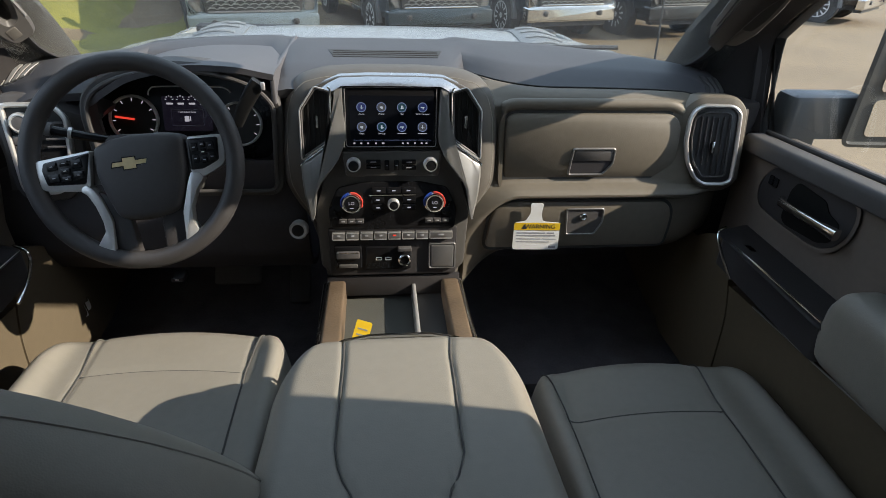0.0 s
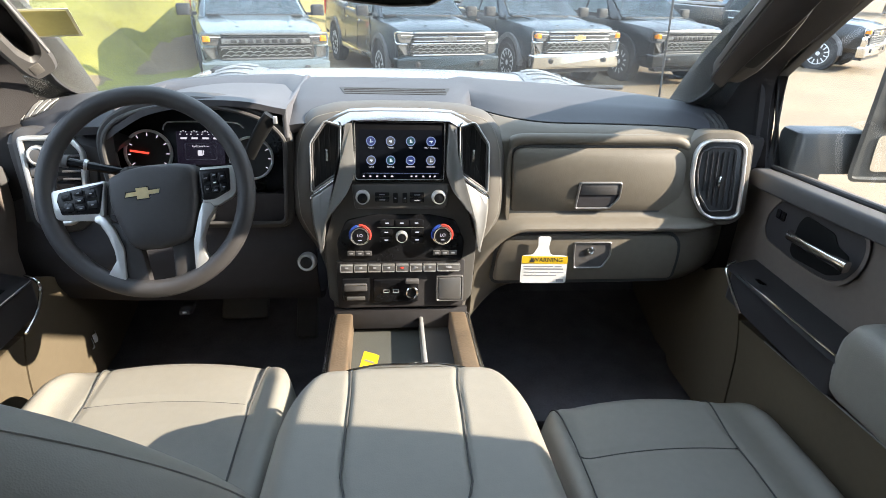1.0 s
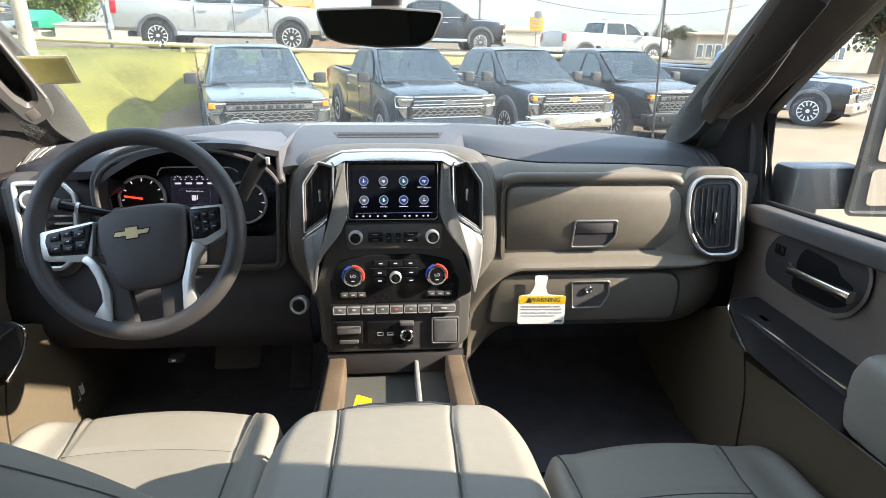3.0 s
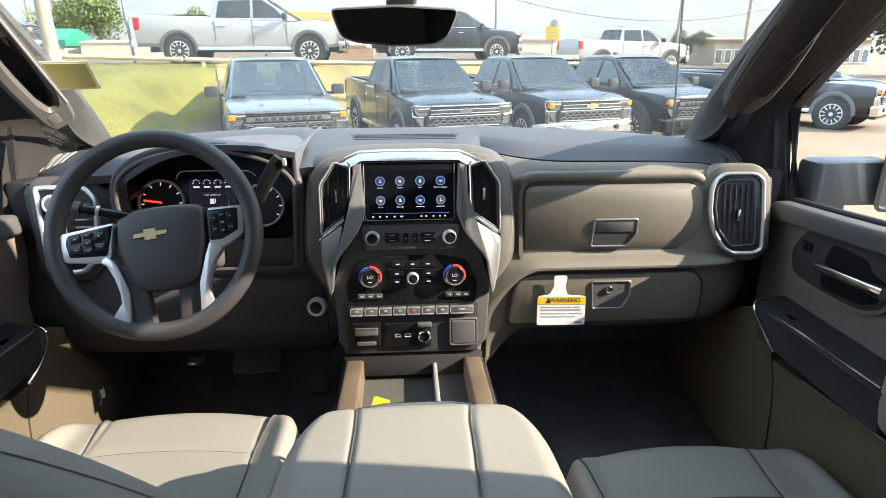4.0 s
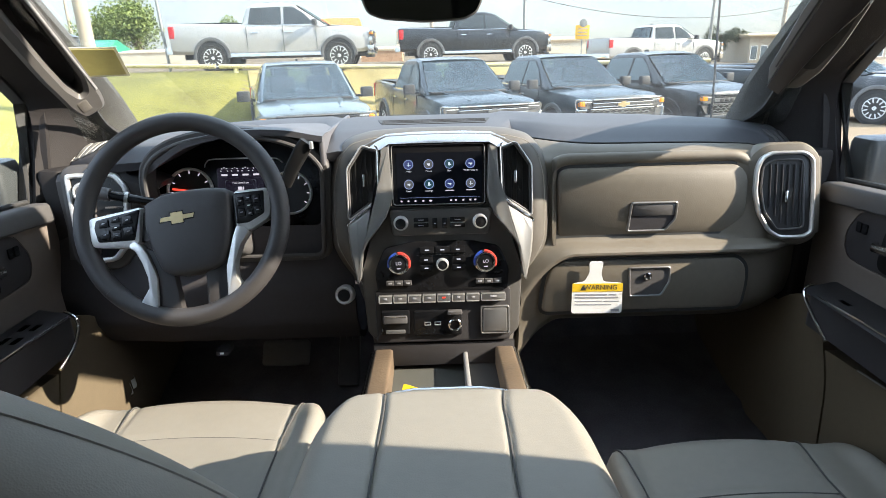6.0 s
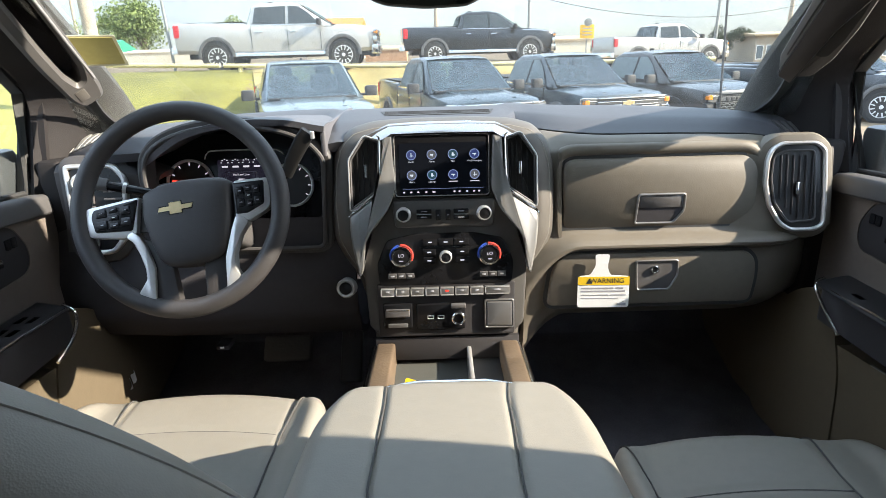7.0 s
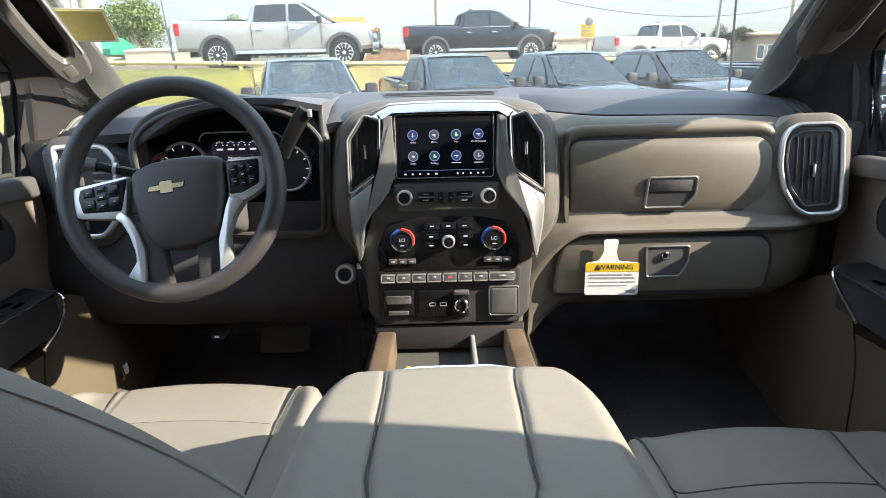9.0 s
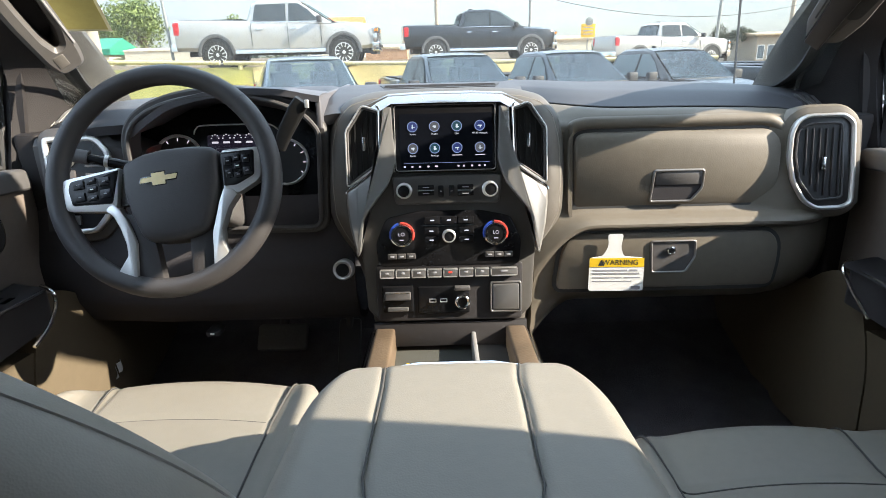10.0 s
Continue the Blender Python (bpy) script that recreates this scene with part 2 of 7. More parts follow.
def lathe(bm, prof, n=24, M=ID, close=False):
    """Turn (radius, height) pairs round the local z axis."""
    rings = []
    for r, z in prof:
        rings.append([bm.verts.new(M @ Vector((r * math.cos(2 * math.pi * i / n), r * math.sin(2 * math.pi * i / n), z))) for i in range(n)])
    for a, b in zip(rings, rings[1:]):
        bridge(bm, a, b)
    if close:
        bridge(bm, rings[-1], rings[0])
    else:
        bm.faces.new(rings[0][::-1]), bm.faces.new(rings[-1])
    return bm


def sweep(bm, path, prof, closed=False, up=(0, 0, 1), scales=None):
    """Carry a profile (list of (side, up)) along a path."""
    path = [Vector(p) for p in path]
    rings, n = [], len(path)
    for i, p in enumerate(path):
        a = path[i - 1] if (i or closed) else path[0]
        b = path[(i + 1) % n] if (i < n - 1 or closed) else path[-1]
        t = (b - a).normalized()
        s = t.cross(Vector(up)).normalized()
        u = s.cross(t)
        k = scales[i] if scales else 1
        rings.append([bm.verts.new(p + s * (x * k) + u * (y * k)) for x, y in prof])
    for a, b in zip(rings, rings[1:]):
        bridge(bm, a, b)
    if closed:
        bridge(bm, rings[-1], rings[0])
    else:
        bm.faces.new(rings[0][::-1]), bm.faces.new(rings[-1])
    return bm


def circle(r, n=8, ry=None):
    ry = ry or r
    return [(r * math.cos(2 * math.pi * i / n), ry * math.sin(2 * math.pi * i / n)) for i in range(n)]


def smooth_path(pts, n=6, closed=False):
    """Catmull-Rom through the points."""
    P = [Vector(p) for p in pts]
    c, out = len(P), []
    for i in range(c if closed else c - 1):
        a, b, d, e = (P[(i + k) % c] if closed else P[min(max(i + k, 0), c - 1)] for k in (-1, 0, 1, 2))
        for j in range(n):
            t = j / n
            out.append(0.5 * ((2 * b) + (d - a) * t + (2 * a - 5 * b + 4 * d - e) * t * t + (3 * b - a - 3 * d + e) * t ** 3))
    if not closed:
        out.append(P[-1])
    return out


def sheet(bm, fn, nu, nv, thick=0.0):
    """Grid surface fn(u, v) with u, v in 0..1, thickened."""
    V = [[bm.verts.new(fn(i / nu, j / nv)) for j in range(nv + 1)] for i in range(nu + 1)]
    F = [bm.faces.new((V[i][j], V[i + 1][j], V[i + 1][j + 1], V[i][j + 1])) for i in range(nu) for j in range(nv)]
    if thick:
        bmesh.ops.recalc_face_normals(bm, faces=bm.faces)
        bmesh.ops.solidify(bm, geom=F, thickness=thick)
    return bm


def dome(bm, outline, prof, M=ID):
    """Soft cushion over an outline: (scale about the centre, height) pairs from the edge to the middle."""
    cx, cy = sum(p[0] for p in outline) / len(outline), sum(p[1] for p in outline) / len(outline)
    rings = [ring(bm, [(cx + (x - cx) * s, cy + (y - cy) * s) for x, y in outline], z, M) for s, z in prof]
    for a, b in zip(rings, rings[1:]):
        bridge(bm, a, b)
    bm.faces.new(rings[0][::-1]), bm.faces.new(rings[-1])
    return bm


def interp(tab, x):
    """Smooth table lookup."""
    if x <= tab[0][0]:
        return tab[0][1]
    for (a, p), (b, q) in zip(tab, tab[1:]):
        if x <= b:
            t = (x - a) / (b - a)
            t = t * t * (3 - 2 * t)
            return p + (q - p) * t
    return tab[-1][1]


def curve_at(tab, x):
    """Smooth curve through a table of (x, value)."""
    k = max(0, min(len(tab) - 2, sum(1 for a, _ in tab if a <= x) - 1))
    (x1, y1), (x2, y2) = tab[k], tab[k + 1]
    x0, y0 = tab[k - 1] if k else (2 * x1 - x2, y1)
    x3, y3 = tab[k + 2] if k + 2 < len(tab) else (2 * x2 - x1, y2)
    h, t = x2 - x1, (x - x1) / (x2 - x1)
    m1, m2 = (y2 - y0) / (x2 - x0) * h, (y3 - y1) / (x3 - x1) * h
    return (2 * t ** 3 - 3 * t * t + 1) * y1 + (t ** 3 - 2 * t * t + t) * m1 + (3 * t * t - 2 * t ** 3) * y2 + (t ** 3 - t * t) * m2


def ccw(pts):
    """The outline listed anticlockwise."""
    area = sum(a[0] * b[1] - b[0] * a[1] for a, b in zip(pts, pts[1:] + pts[:1]))
    return pts if area > 0 else pts[::-1]


def text(name, s, size, material, parent, M, label=""):
    cu = bpy.data.curves.new(name, "FONT")
    cu.body, cu.size, cu.align_x, cu.align_y, cu.extrude = s, size, "CENTER", "CENTER", 0.0002
    tmp = bpy.data.objects.new("tmp", cu)
    me = bpy.data.meshes.new_from_object(tmp)
    bpy.data.objects.remove(tmp)
    me.transform(M)
    me.materials.clear()
    me.materials.append(material)
    ob = new(name, me)
    ob.parent = parent
    return tagged(ob, label)


B = bmesh.new

# ---- cabin shell ----
def cabin_box(name, c, s, material, label, cat, kind="structure"):
    return solid(name, box(B(), c, s), material, label, cat, kind)


cabin_box("cabin_floor", (0, -0.55, 0.70), (1.72, 2.6, 0.06), CARPET, "black carpeted floor of the truck cabin", "floor")
cabin_box("rear_wall", (0, -1.93, 1.06), (1.74, 0.06, 0.74), PILLAR, "dark trim below the rear window of the cabin", "wall")


def firewall(u, v):
    prof = [(-0.05, 0.735), (0.30, 0.735), (0.52, 0.80), (0.66, 0.98), (0.68, 1.25), (0.66, 1.42)]
    k = v * (len(prof) - 1)
    i = min(int(k), len(prof) - 2)
    f = k - i
    return Vector((-0.86 + 1.72 * u, prof[i][0] * (1 - f) + prof[i + 1][0] * f, prof[i][1] * (1 - f) + prof[i + 1][1] * f))


solid("firewall", sheet(B(), firewall, 8, 20, 0.03), CARPET, "black carpeted toe board under the dashboard", "wall", "structure")


def roof(u, v):
    x = -0.74 + 1.48 * u
    y = -0.30 - 1.62 * v
    return Vector((x, y + 0.10 * (1 - (2 * u - 1) ** 2) * (1 - v), 2.03 + 0.04 * math.sin(math.pi * min(1, v * 1.2 + 0.1)) - 0.07 * abs(2 * u - 1) ** 4))


solid("ceiling", sheet(B(), roof, 16, 10, 0.035), HEADL, "light grey cloth headliner of the cabin", "ceiling", "structure")

# windshield, from the cowl to the roof
def ws_base(x):
    return 0.60 - 0.34 * (abs(x) / 0.78) ** 2.6


def wshield(u, v):
    s = 2 * u - 1
    xb, xt = 0.80 * s, 0.64 * s
    yb, yt = ws_base(xb), -0.20 - 0.10 * s * s
    return Vector((xb + (xt - xb) * v, yb + (yt - yb) * v, 1.47 + 0.50 * v - 0.015 * v * (1 - v)))


w = solid("windshield", sheet(B(), wshield, 20, 8, 0.005), DUSTY, "clear laminated windshield glass", "windshield", "structure")
w.visible_shadow = False
# black ceramic border and seal round the glass
solid("glass_border", sheet(B(), lambda u, v: wshield(0.04 + 0.92 * u, 0.002 + 0.062 * v) + Vector((0, -0.007, -0.003)), 30, 3, 0.001), INK, "black printed border along the glass base", "seal", "structure")
edge = [wshield(0.5 + 0.5 * s, 0.012) for s in (-0.80, -0.6, -0.3, 0.0, 0.3, 0.6, 0.80)]
edge = [wshield(0.018, 0.55), wshield(0.018, 0.30), wshield(0.022, 0.14), wshield(0.045, 0.05)] + edge + [wshield(0.955, 0.05), wshield(0.978, 0.14), wshield(0.982, 0.30), wshield(0.982, 0.55)]
solid("windshield_seal", sweep(B(), smooth_path([p + Vector((0, -0.004, 0.002)) for p in edge], 5), [(-0.014, -0.002), (0.014, -0.002), (0.014, 0.003), (-0.014, 0.003)]), INK, "black border along the windshield edge", "seal", "structure")


IN_EDGE = [(0.79, 0.45, 1.45), (0.752, 0.27, 1.585), (0.712, 0.06, 1.725), (0.682, -0.10, 1.825), (0.64, -0.32, 1.965)]
IN_LEFT = [(0.79, 0.45, 1.45), (0.757, 0.27, 1.585), (0.734, 0.06, 1.725), (0.712, -0.10, 1.825), (0.675, -0.32, 1.965)]
OUT_EDGE = [(0.865, 0.085, 1.39), (0.862, 0.145, 1.600), (0.850, 0.000, 1.722), (0.834, -0.130, 1.822), (0.785, -0.42, 2.010)]
for side, sx in (("left", -1), ("right", 1)):
    e1, e2 = smooth_path(IN_LEFT if sx < 0 else IN_EDGE, 5), smooth_path(OUT_EDGE, 5)

    def pillar(u, v):
        k = u * (len(e1) - 1)
        i = min(int(k), len(e1) - 2)
        p, q = e1[i].lerp(e1[i + 1], k - i), e2[i].lerp(e2[i + 1], k - i)
        r = p.lerp(q, v)
        return Vector((sx * (r.x - 0.030 * math.sin(math.pi * v) ** 0.7), r.y - 0.01 * math.sin(math.pi * v), r.z))

    solid("a_pillar_" + side, sheet(B(), lambda u, v: pillar(u, 0.48 * v), 20, 6, 0.03), ATRIM, "dark grey plastic windshield pillar trim", "pillar", "structure")
    solid("pillar_cover_" + side, sheet(B(), lambda u, v: pillar(u, 0.488 + 0.512 * v), 20, 6, 0.02), PILLAR, "black cover between pillar trim and door", "pillar", "structure")
    solid("b_pillar_" + side, prism(B(), rounded([(-1.06, 0.72), (-0.78, 0.72), (-0.750, 1.40), (-0.742, 1.45), (-0.765, 2.03), (-1.10, 2.03), (-1.04, 1.45)], 0.02, 2), -0.04, 0.04, Matrix(((0, 0, sx, sx * 0.84), (1, 0, 0, 0), (0, 1, 0, 0), (0, 0, 0, 1)))), PILLAR, "dark door pillar behind the front seat", "pillar", "structure")
    solid("roof_rail_" + side, box(B(), (sx * 0.735, -1.15, 2.050), (0.12, 1.56, 0.09), ID, 0.02), PILLAR, "dark trim along the roof edge", "trim", "structure")
    # Unseen pane, its dark tint set to cut sun on the backrest.
    solid("rear_side_glass_" + side, box(B(), (sx * 0.84, -1.44, 1.73), (0.006, 0.94, 0.58)), PRIVACY, "dark tinted rear door window", "window", "structure")
    solid("rear_side_wall_" + side, box(B(), (sx * 0.86, -1.44, 1.09), (0.06, 0.94, 0.76)), PILLAR, "dark inner panel of the rear door", "wall", "structure")
cabin_box("windshield_header", (0, -0.27, 2.000), (1.30, 0.13, 0.08), HEADL, "light grey trim over the windshield", "trim")
# Unseen pane added to cut light reaching the dash from behind.
solid("rear_window", box(B(), (0, -1.93, 1.645), (1.5, 0.006, 0.43)), PRIVACY, "dark tinted rear window of the cabin", "window", "structure")
cabin_box("rear_header", (0, -1.91, 1.955), (1.5, 0.06, 0.19), PILLAR, "dark trim over the rear window", "wall")

# ---- dashboard ----
dash = thing("dashboard", "dark grey soft vinyl dashboard with silver trim and stitched seams", "dashboard", at=(0, 0.1, 1.1))


def sstep0(a, b, x):
    t = min(1, max(0, (x - a) / (b - a)))
    return t * t * (3 - 2 * t)


def pad_front(x):
    """Front edge of the top pad: set back along the seam on the passenger side."""
    return (curve_at([(0.16, 0.26), (0.21, 0.205), (0.26, 0.160), (0.34, 0.140), (0.50, 0.138), (0.66, 0.142), (0.76, 0.145), (0.86, 0.19)], x) if x > 0.16 else 0.072) + (0 if x > 0 else 1.0 * max(0, -x - 0.74) + 0.24 * sstep0(-0.60, -0.56, x) * (1 - sstep0(-0.285, -0.25, x)))


def dash_top(u, v):
    x = -0.845 + 1.69 * u
    yb, yf = ws_base(x) + 0.02, pad_front(x)
    y = yb + (yf - yb) * v
    z = 1.497 + 0.022 * math.sin(math.pi * min(1, v * 1.02)) - 0.018 * max(0, v - 0.86) / 0.14
    z -= 0.026 * (abs(x) / 0.84) ** 5 + 0.022 * sstep0(0.67, 0.79, abs(x)) * sstep0(0.3, 0.8, v)
    c = min(1.0, max(0.0, (0.36 - x) / 0.18)) if x > 0 else (1.0 if x > -0.24 else 0.3)
    z += 0.008 * c * c * (3 - 2 * c) * min(1, v * 1.6) - 0.010 * c * max(0, 1 - v * 4)
    return Vector((x, y, z))


def top_z(x, y):
    """Height of the top pad's surface."""
    yb, yf = ws_base(x) + 0.02, pad_front(x)
    return dash_top((x + 0.845) / 1.69, min(1, max(0, (yb - y) / (yb - yf)))).z


part("upper_pad", sheet(B(), dash_top, 48, 14, 0.02), DASHTOP, dash, "dark grey textured top pad")

# passenger-side face: lip, upper face, ledge, lower face, underside
PROF = [(0.150, 1.470), (0.142, 1.478), (0.128, 1.479), (0.112, 1.475), (0.099, 1.468), (0.090, 1.458), (0.083, 1.443), (0.074, 1.40), (0.058, 1.32), (0.052, 1.292), (0.045, 1.284), (0.020, 1.277), (0.010, 1.270), (0.009, 1.264), (0.020, 1.258), (0.032, 1.250), (0.029, 1.18), (0.042, 1.13), (0.085, 1.09), (0.16, 1.05), (0.30, 1.02), (0.52, 1.02)]


def extrude_prof(prof, x0, x1, nx, shift):
    def fn(u, v):
        x = x0 + (x1 - x0) * u
        k = v * (len(prof) - 1)
        i = min(int(k), len(prof) - 2)
        f = k - i
        y, z = prof[i][0] * (1 - f) + prof[i + 1][0] * f, prof[i][1] * (1 - f) + prof[i + 1][1] * f
        dy, dz = shift(x, z)
        return Vector((x, y + dy, z + dz))
    return fn


def p_shift(x, z):
    """The ledge and lower face sweep down into the centre stack; the outer end bows forward."""
    a = max(0.0, (0.285 - x) / 0.085)
    low = max(0.0, min(1.0, (1.295 - z) / 0.03))
    top = max(0.0, min(1.0, (z - 1.452) / 0.024))
    y, dz = pad_front(x), dash_top((x + 0.845) / 1.69, 1.0).z - 1.479
    end = max(0.0, min(1.0, (x - 0.66) / 0.13))
    return (-0.022 * max(0.0, min(1.0, (x - 0.60) / 0.07)) * (1 - top) * (1 - low) + (y - 0.142) * top + (0.07 * end * end - 0.004 * a * a) * low, dz * top - 0.055 * min(1.4, a) ** 2 * low)


part("passenger_face", sheet(B(), extrude_prof(PROF, 0.166, 0.80, 44, p_shift), 44, 66, 0.015), DASH, dash, "dark grey vinyl face on the passenger side")
DPROF = [(0.075, 1.33), (0.06, 1.27), (0.035, 1.20), (0.04, 1.12), (0.08, 1.06), (0.16, 1.02), (0.35, 1.0), (0.52, 1.0)]
part("driver_lower_panel", sheet(B(), extrude_prof(DPROF, -0.845, -0.19, 30, lambda x, z: (0.02 * max(0, -x - 0.62) / 0.2, 0)), 30, 32, 0.015), KNEE, dash, "black knee panel under the steering column")
for sx in (-1, 1):
    part("end_cap", box(B(), (sx * 0.822, 0.27, 1.28), (0.05, 0.36, 0.36), ID, 0.01), PILLAR, dash, "black end cap of the dashboard")
part("driver_outer_face", sheet(B(), extrude_prof([(0.165, 1.452), (0.115, 1.456), (0.085, 1.452), (0.070, 1.436)] + DPROF[:2], -0.80, -0.60, 10, lambda x, z: (0.005 + 0.4 * max(0, x + 0.66), -0.55 * max(0, x + 0.66) * max(0, z - 1.36) / 0.1)), 10, 14, 0.015), DASHB, dash)

# storage box door on the upper face, with recessed latch
FACE = Matrix.Translation((0, 0.072, 1.40)) @ Euler((radians(90 - 8.5), 0, 0)).to_matrix().to_4x4()


def fz(z):
    return (z - 1.40) / math.cos(radians(8.5))


UDO = rounded([(0.25, fz(1.272)), (0.628, fz(1.286)), (0.647, fz(1.308)), (0.648, fz(1.416)), (0.628, fz(1.438)), (0.262, fz(1.438)), (0.247, fz(1.424))], 0.02, 4)


def bowed(bm):
    """Cuts a solid into bands and bows its front: fullest above the middle, falling back to the lower edge."""
    for k in range(14):
        y = -0.122 + 0.0115 * k
        bmesh.ops.bisect_plane(bm, geom=bm.verts[:] + bm.edges[:] + bm.faces[:], plane_co=(0, y, 0), plane_no=(0, 1, 0))
    for v in bm.verts:
        if v.co.z > 0.003:
            y = v.co.y + 0.012
            v.co.z += 0.008 - (0.025 * (y / 0.115) ** 2 if y < 0 else 0.006 * (y / 0.05) ** 2)
    bm.transform(FACE)
    return bm


ud = part("upper_box_door", bowed(prism(B(), UDO, -0.01, 0.013, ID, 0.007)), DASH, dash, "dark grey upper glove box door")
part("door_gap", prism(B(), inset2(UDO, -0.007), -0.01, 0.0045, FACE), INK, ud)
SURR = [(max(x_, 0.2395), max(y_, fz(1.262))) for x_, y_ in inset2(UDO, -0.030)]
part("door_surround", frame_prism(B(), SURR, inset2(UDO, -0.0065), -0.012, 0.0115, FACE, 0.0060), DASH, dash, "rounded edge round the upper box door", 80)
FLAT = FACE
FACE = FLAT @ Matrix.Translation((0, -0.065, 0.0032)) @ Matrix.Rotation(radians(10), 4, 'X') @ Matrix.Translation((0, 0.065, 0))
lat = rounded([(0.395, fz(1.303)), (0.478, fz(1.303)), (0.500, fz(1.33)), (0.500, fz(1.368)), (0.400, fz(1.368))], 0.007, 3)
# Dark plate level with the door, coloured as the recess's shade.
part("latch_recess_shade", prism(B(), inset2(lat, 0.003), 0.0, 0.0135, FACE), KNEE, ud, "flat dark plate for the shaded latch recess")
part("latch_frame", frame_prism(B(), lat, inset2(lat, 0.0045), 0.0, 0.017, FACE, 0.0015), GREYTRIM, ud, "grey latch surround")
# Lip set darker than the door to paint shade inside the latch.
part("latch_lip", prism(B(), [(0.405, fz(1.338)), (0.495, fz(1.338)), (0.495, fz(1.364)), (0.405, fz(1.364))], 0.0130, 0.0155, FACE, 0.001), DARK, ud)

GFACE = Matrix.Translation((0, 0.026, 1.19)) @ Euler((radians(90 - 3), 0, 0)).to_matrix().to_4x4()
gl = rounded([(0.212, -0.055), (0.645, -0.055), (0.652, 0.000), (0.650, 0.036), (0.630, 0.057), (0.262, 0.060), (0.236, 0.050), (0.222, 0.024)], 0.016, 4)
gd = part("glove_box_door", prism(B(), gl, -0.01, 0.010, GFACE, 0.005), DASH, dash, "dark grey lower glove box door")
part("door_gap", prism(B(), inset2(gl, -0.0075), -0.01, 0.0040, GFACE), INK, gd)
gla = rounded([(0.400, -0.024), (0.470, -0.024), (0.488, 0.008), (0.487, 0.043), (0.396, 0.043)], 0.007, 3)
# Here too a dark plate takes the place of a shaded recess.
part("latch_recess_shade", prism(B(), inset2(gla, 0.003), 0.0, 0.0108, GFACE), DARK, gd, "flat dark plate for the shaded latch recess")
part("latch_frame", frame_prism(B(), gla, inset2(gla, 0.004), 0.0, 0.0135, GFACE, 0.0015), GREYTRIM, gd)
part("lock_cylinder", lathe(B(), [(0.0085, 0.010), (0.0085, 0.0145), (0.0065, 0.0155), (0.0055, 0.014)], 20, GFACE @ Matrix.Translation((0.438, 0.022, 0))), CHROME, gd, "round key lock")

bm = B()
sweep(bm, [(x, pad_front(x) - 0.001, dash_top((x + 0.845) / 1.69, 1.0).z + 0.0012) for x in [0.166 + 0.0165 * k for k in range(39)]], circle(0.0018, 6))
part("pad_seam", bm, INK, dash, "dark seam under the top pad")

# ---- centre stack ----
STACK = Matrix.Translation((0, 0.03, 1.49)) @ Matrix(((1, 0, 0, 0), (0, 0.1676, -0.9859, 0), (0, 0.9859, 0.1676, 0), (0, 0, 0, 1)))


def S(pts):
    return [(x, (z - 1.49) * 1.0143) for x, z in pts]


def mirrored(half):
    """Outline from its right half, listed from the bottom up."""
    return half + [(-x, z) for x, z in half[::-1]]


PAD = S(mirrored([(0.152, 1.06), (0.172, 1.17), (0.186, 1.215), (0.214, 1.255), (0.234, 1.295), (0.238, 1.36), (0.234, 1.44), (0.220, 1.490), (0.190, 1.523), (0.140, 1.536), (0.06, 1.540)]))
padl = rounded(PAD, 0.016, 3)
bm = B()
levels = [ring(bm, rounded(inset2(PAD, d), 0.016, 3), z, STACK) for d, z in ((0, -0.36), (0, -0.080), (0.003, -0.064), (0.009, -0.050), (0.017, -0.038), (0.027, -0.029), (0.036, -0.024), (0.044, -0.021))]
for a, b in zip(levels, levels[1:]):
    bridge(bm, a, b)
bm.faces.new(levels[-1])
part("centre_pad", bm, PADM, dash, "dark grey stitched pad round the centre stack")
inn = inset2(padl, 0.017)
part("pad_stitching", frame_prism(B(), inn, inset2(inn, 0.0018), -0.044, -0.0365, STACK, 0.0004), STITCHL, dash)
trim_o = rounded(S(mirrored([(0.135, 1.095), (0.160, 1.12), (0.168, 1.25), (0.186, 1.325), (0.190, 1.36), (0.188, 1.455), (0.155, 1.503), (0.108, 1.522), (0.05, 1.524)])), 0.008, 3)
part("stack_surround", prism(B(), trim_o, -0.05, -0.012, STACK, 0.006), STACKM, dash, "near-black surround of the centre stack")
# blue-grey sky-reflecting arch over the screen and the wings that run down to the console
bm = B()
ao = S([(-0.160, 1.497), (-0.135, 1.513), (-0.106, 1.5255), (-0.05, 1.5285), (0.05, 1.5285), (0.106, 1.5255), (0.135, 1.513), (0.160, 1.497)])
ai = S([(-0.118, 1.494), (-0.108, 1.500), (-0.100, 1.5045), (-0.05, 1.5050), (0.05, 1.5050), (0.100, 1.5045), (0.108, 1.500), (0.118, 1.494)])
r0, r1 = ring(bm, ao, -0.030, STACK), ring(bm, [(a[0] * 0.55 + b[0] * 0.45, a[1] * 0.55 + b[1] * 0.45) for a, b in zip(ao, ai)], -0.004, STACK)
r2, r3 = ring(bm, ai, 0.004, STACK), ring(bm, ai, -0.030, STACK)
for ra, rb in ((r0, r1), (r1, r2), (r2, r3), (r3, r0)):
    bridge(bm, ra, rb, False)
for e_ in (0, -1):
    bm.faces.new([r0[e_], r1[e_], r2[e_], r3[e_]])
part("arch_trim", bm, ARCHM, dash, "satin silver arch over the screen", 50)
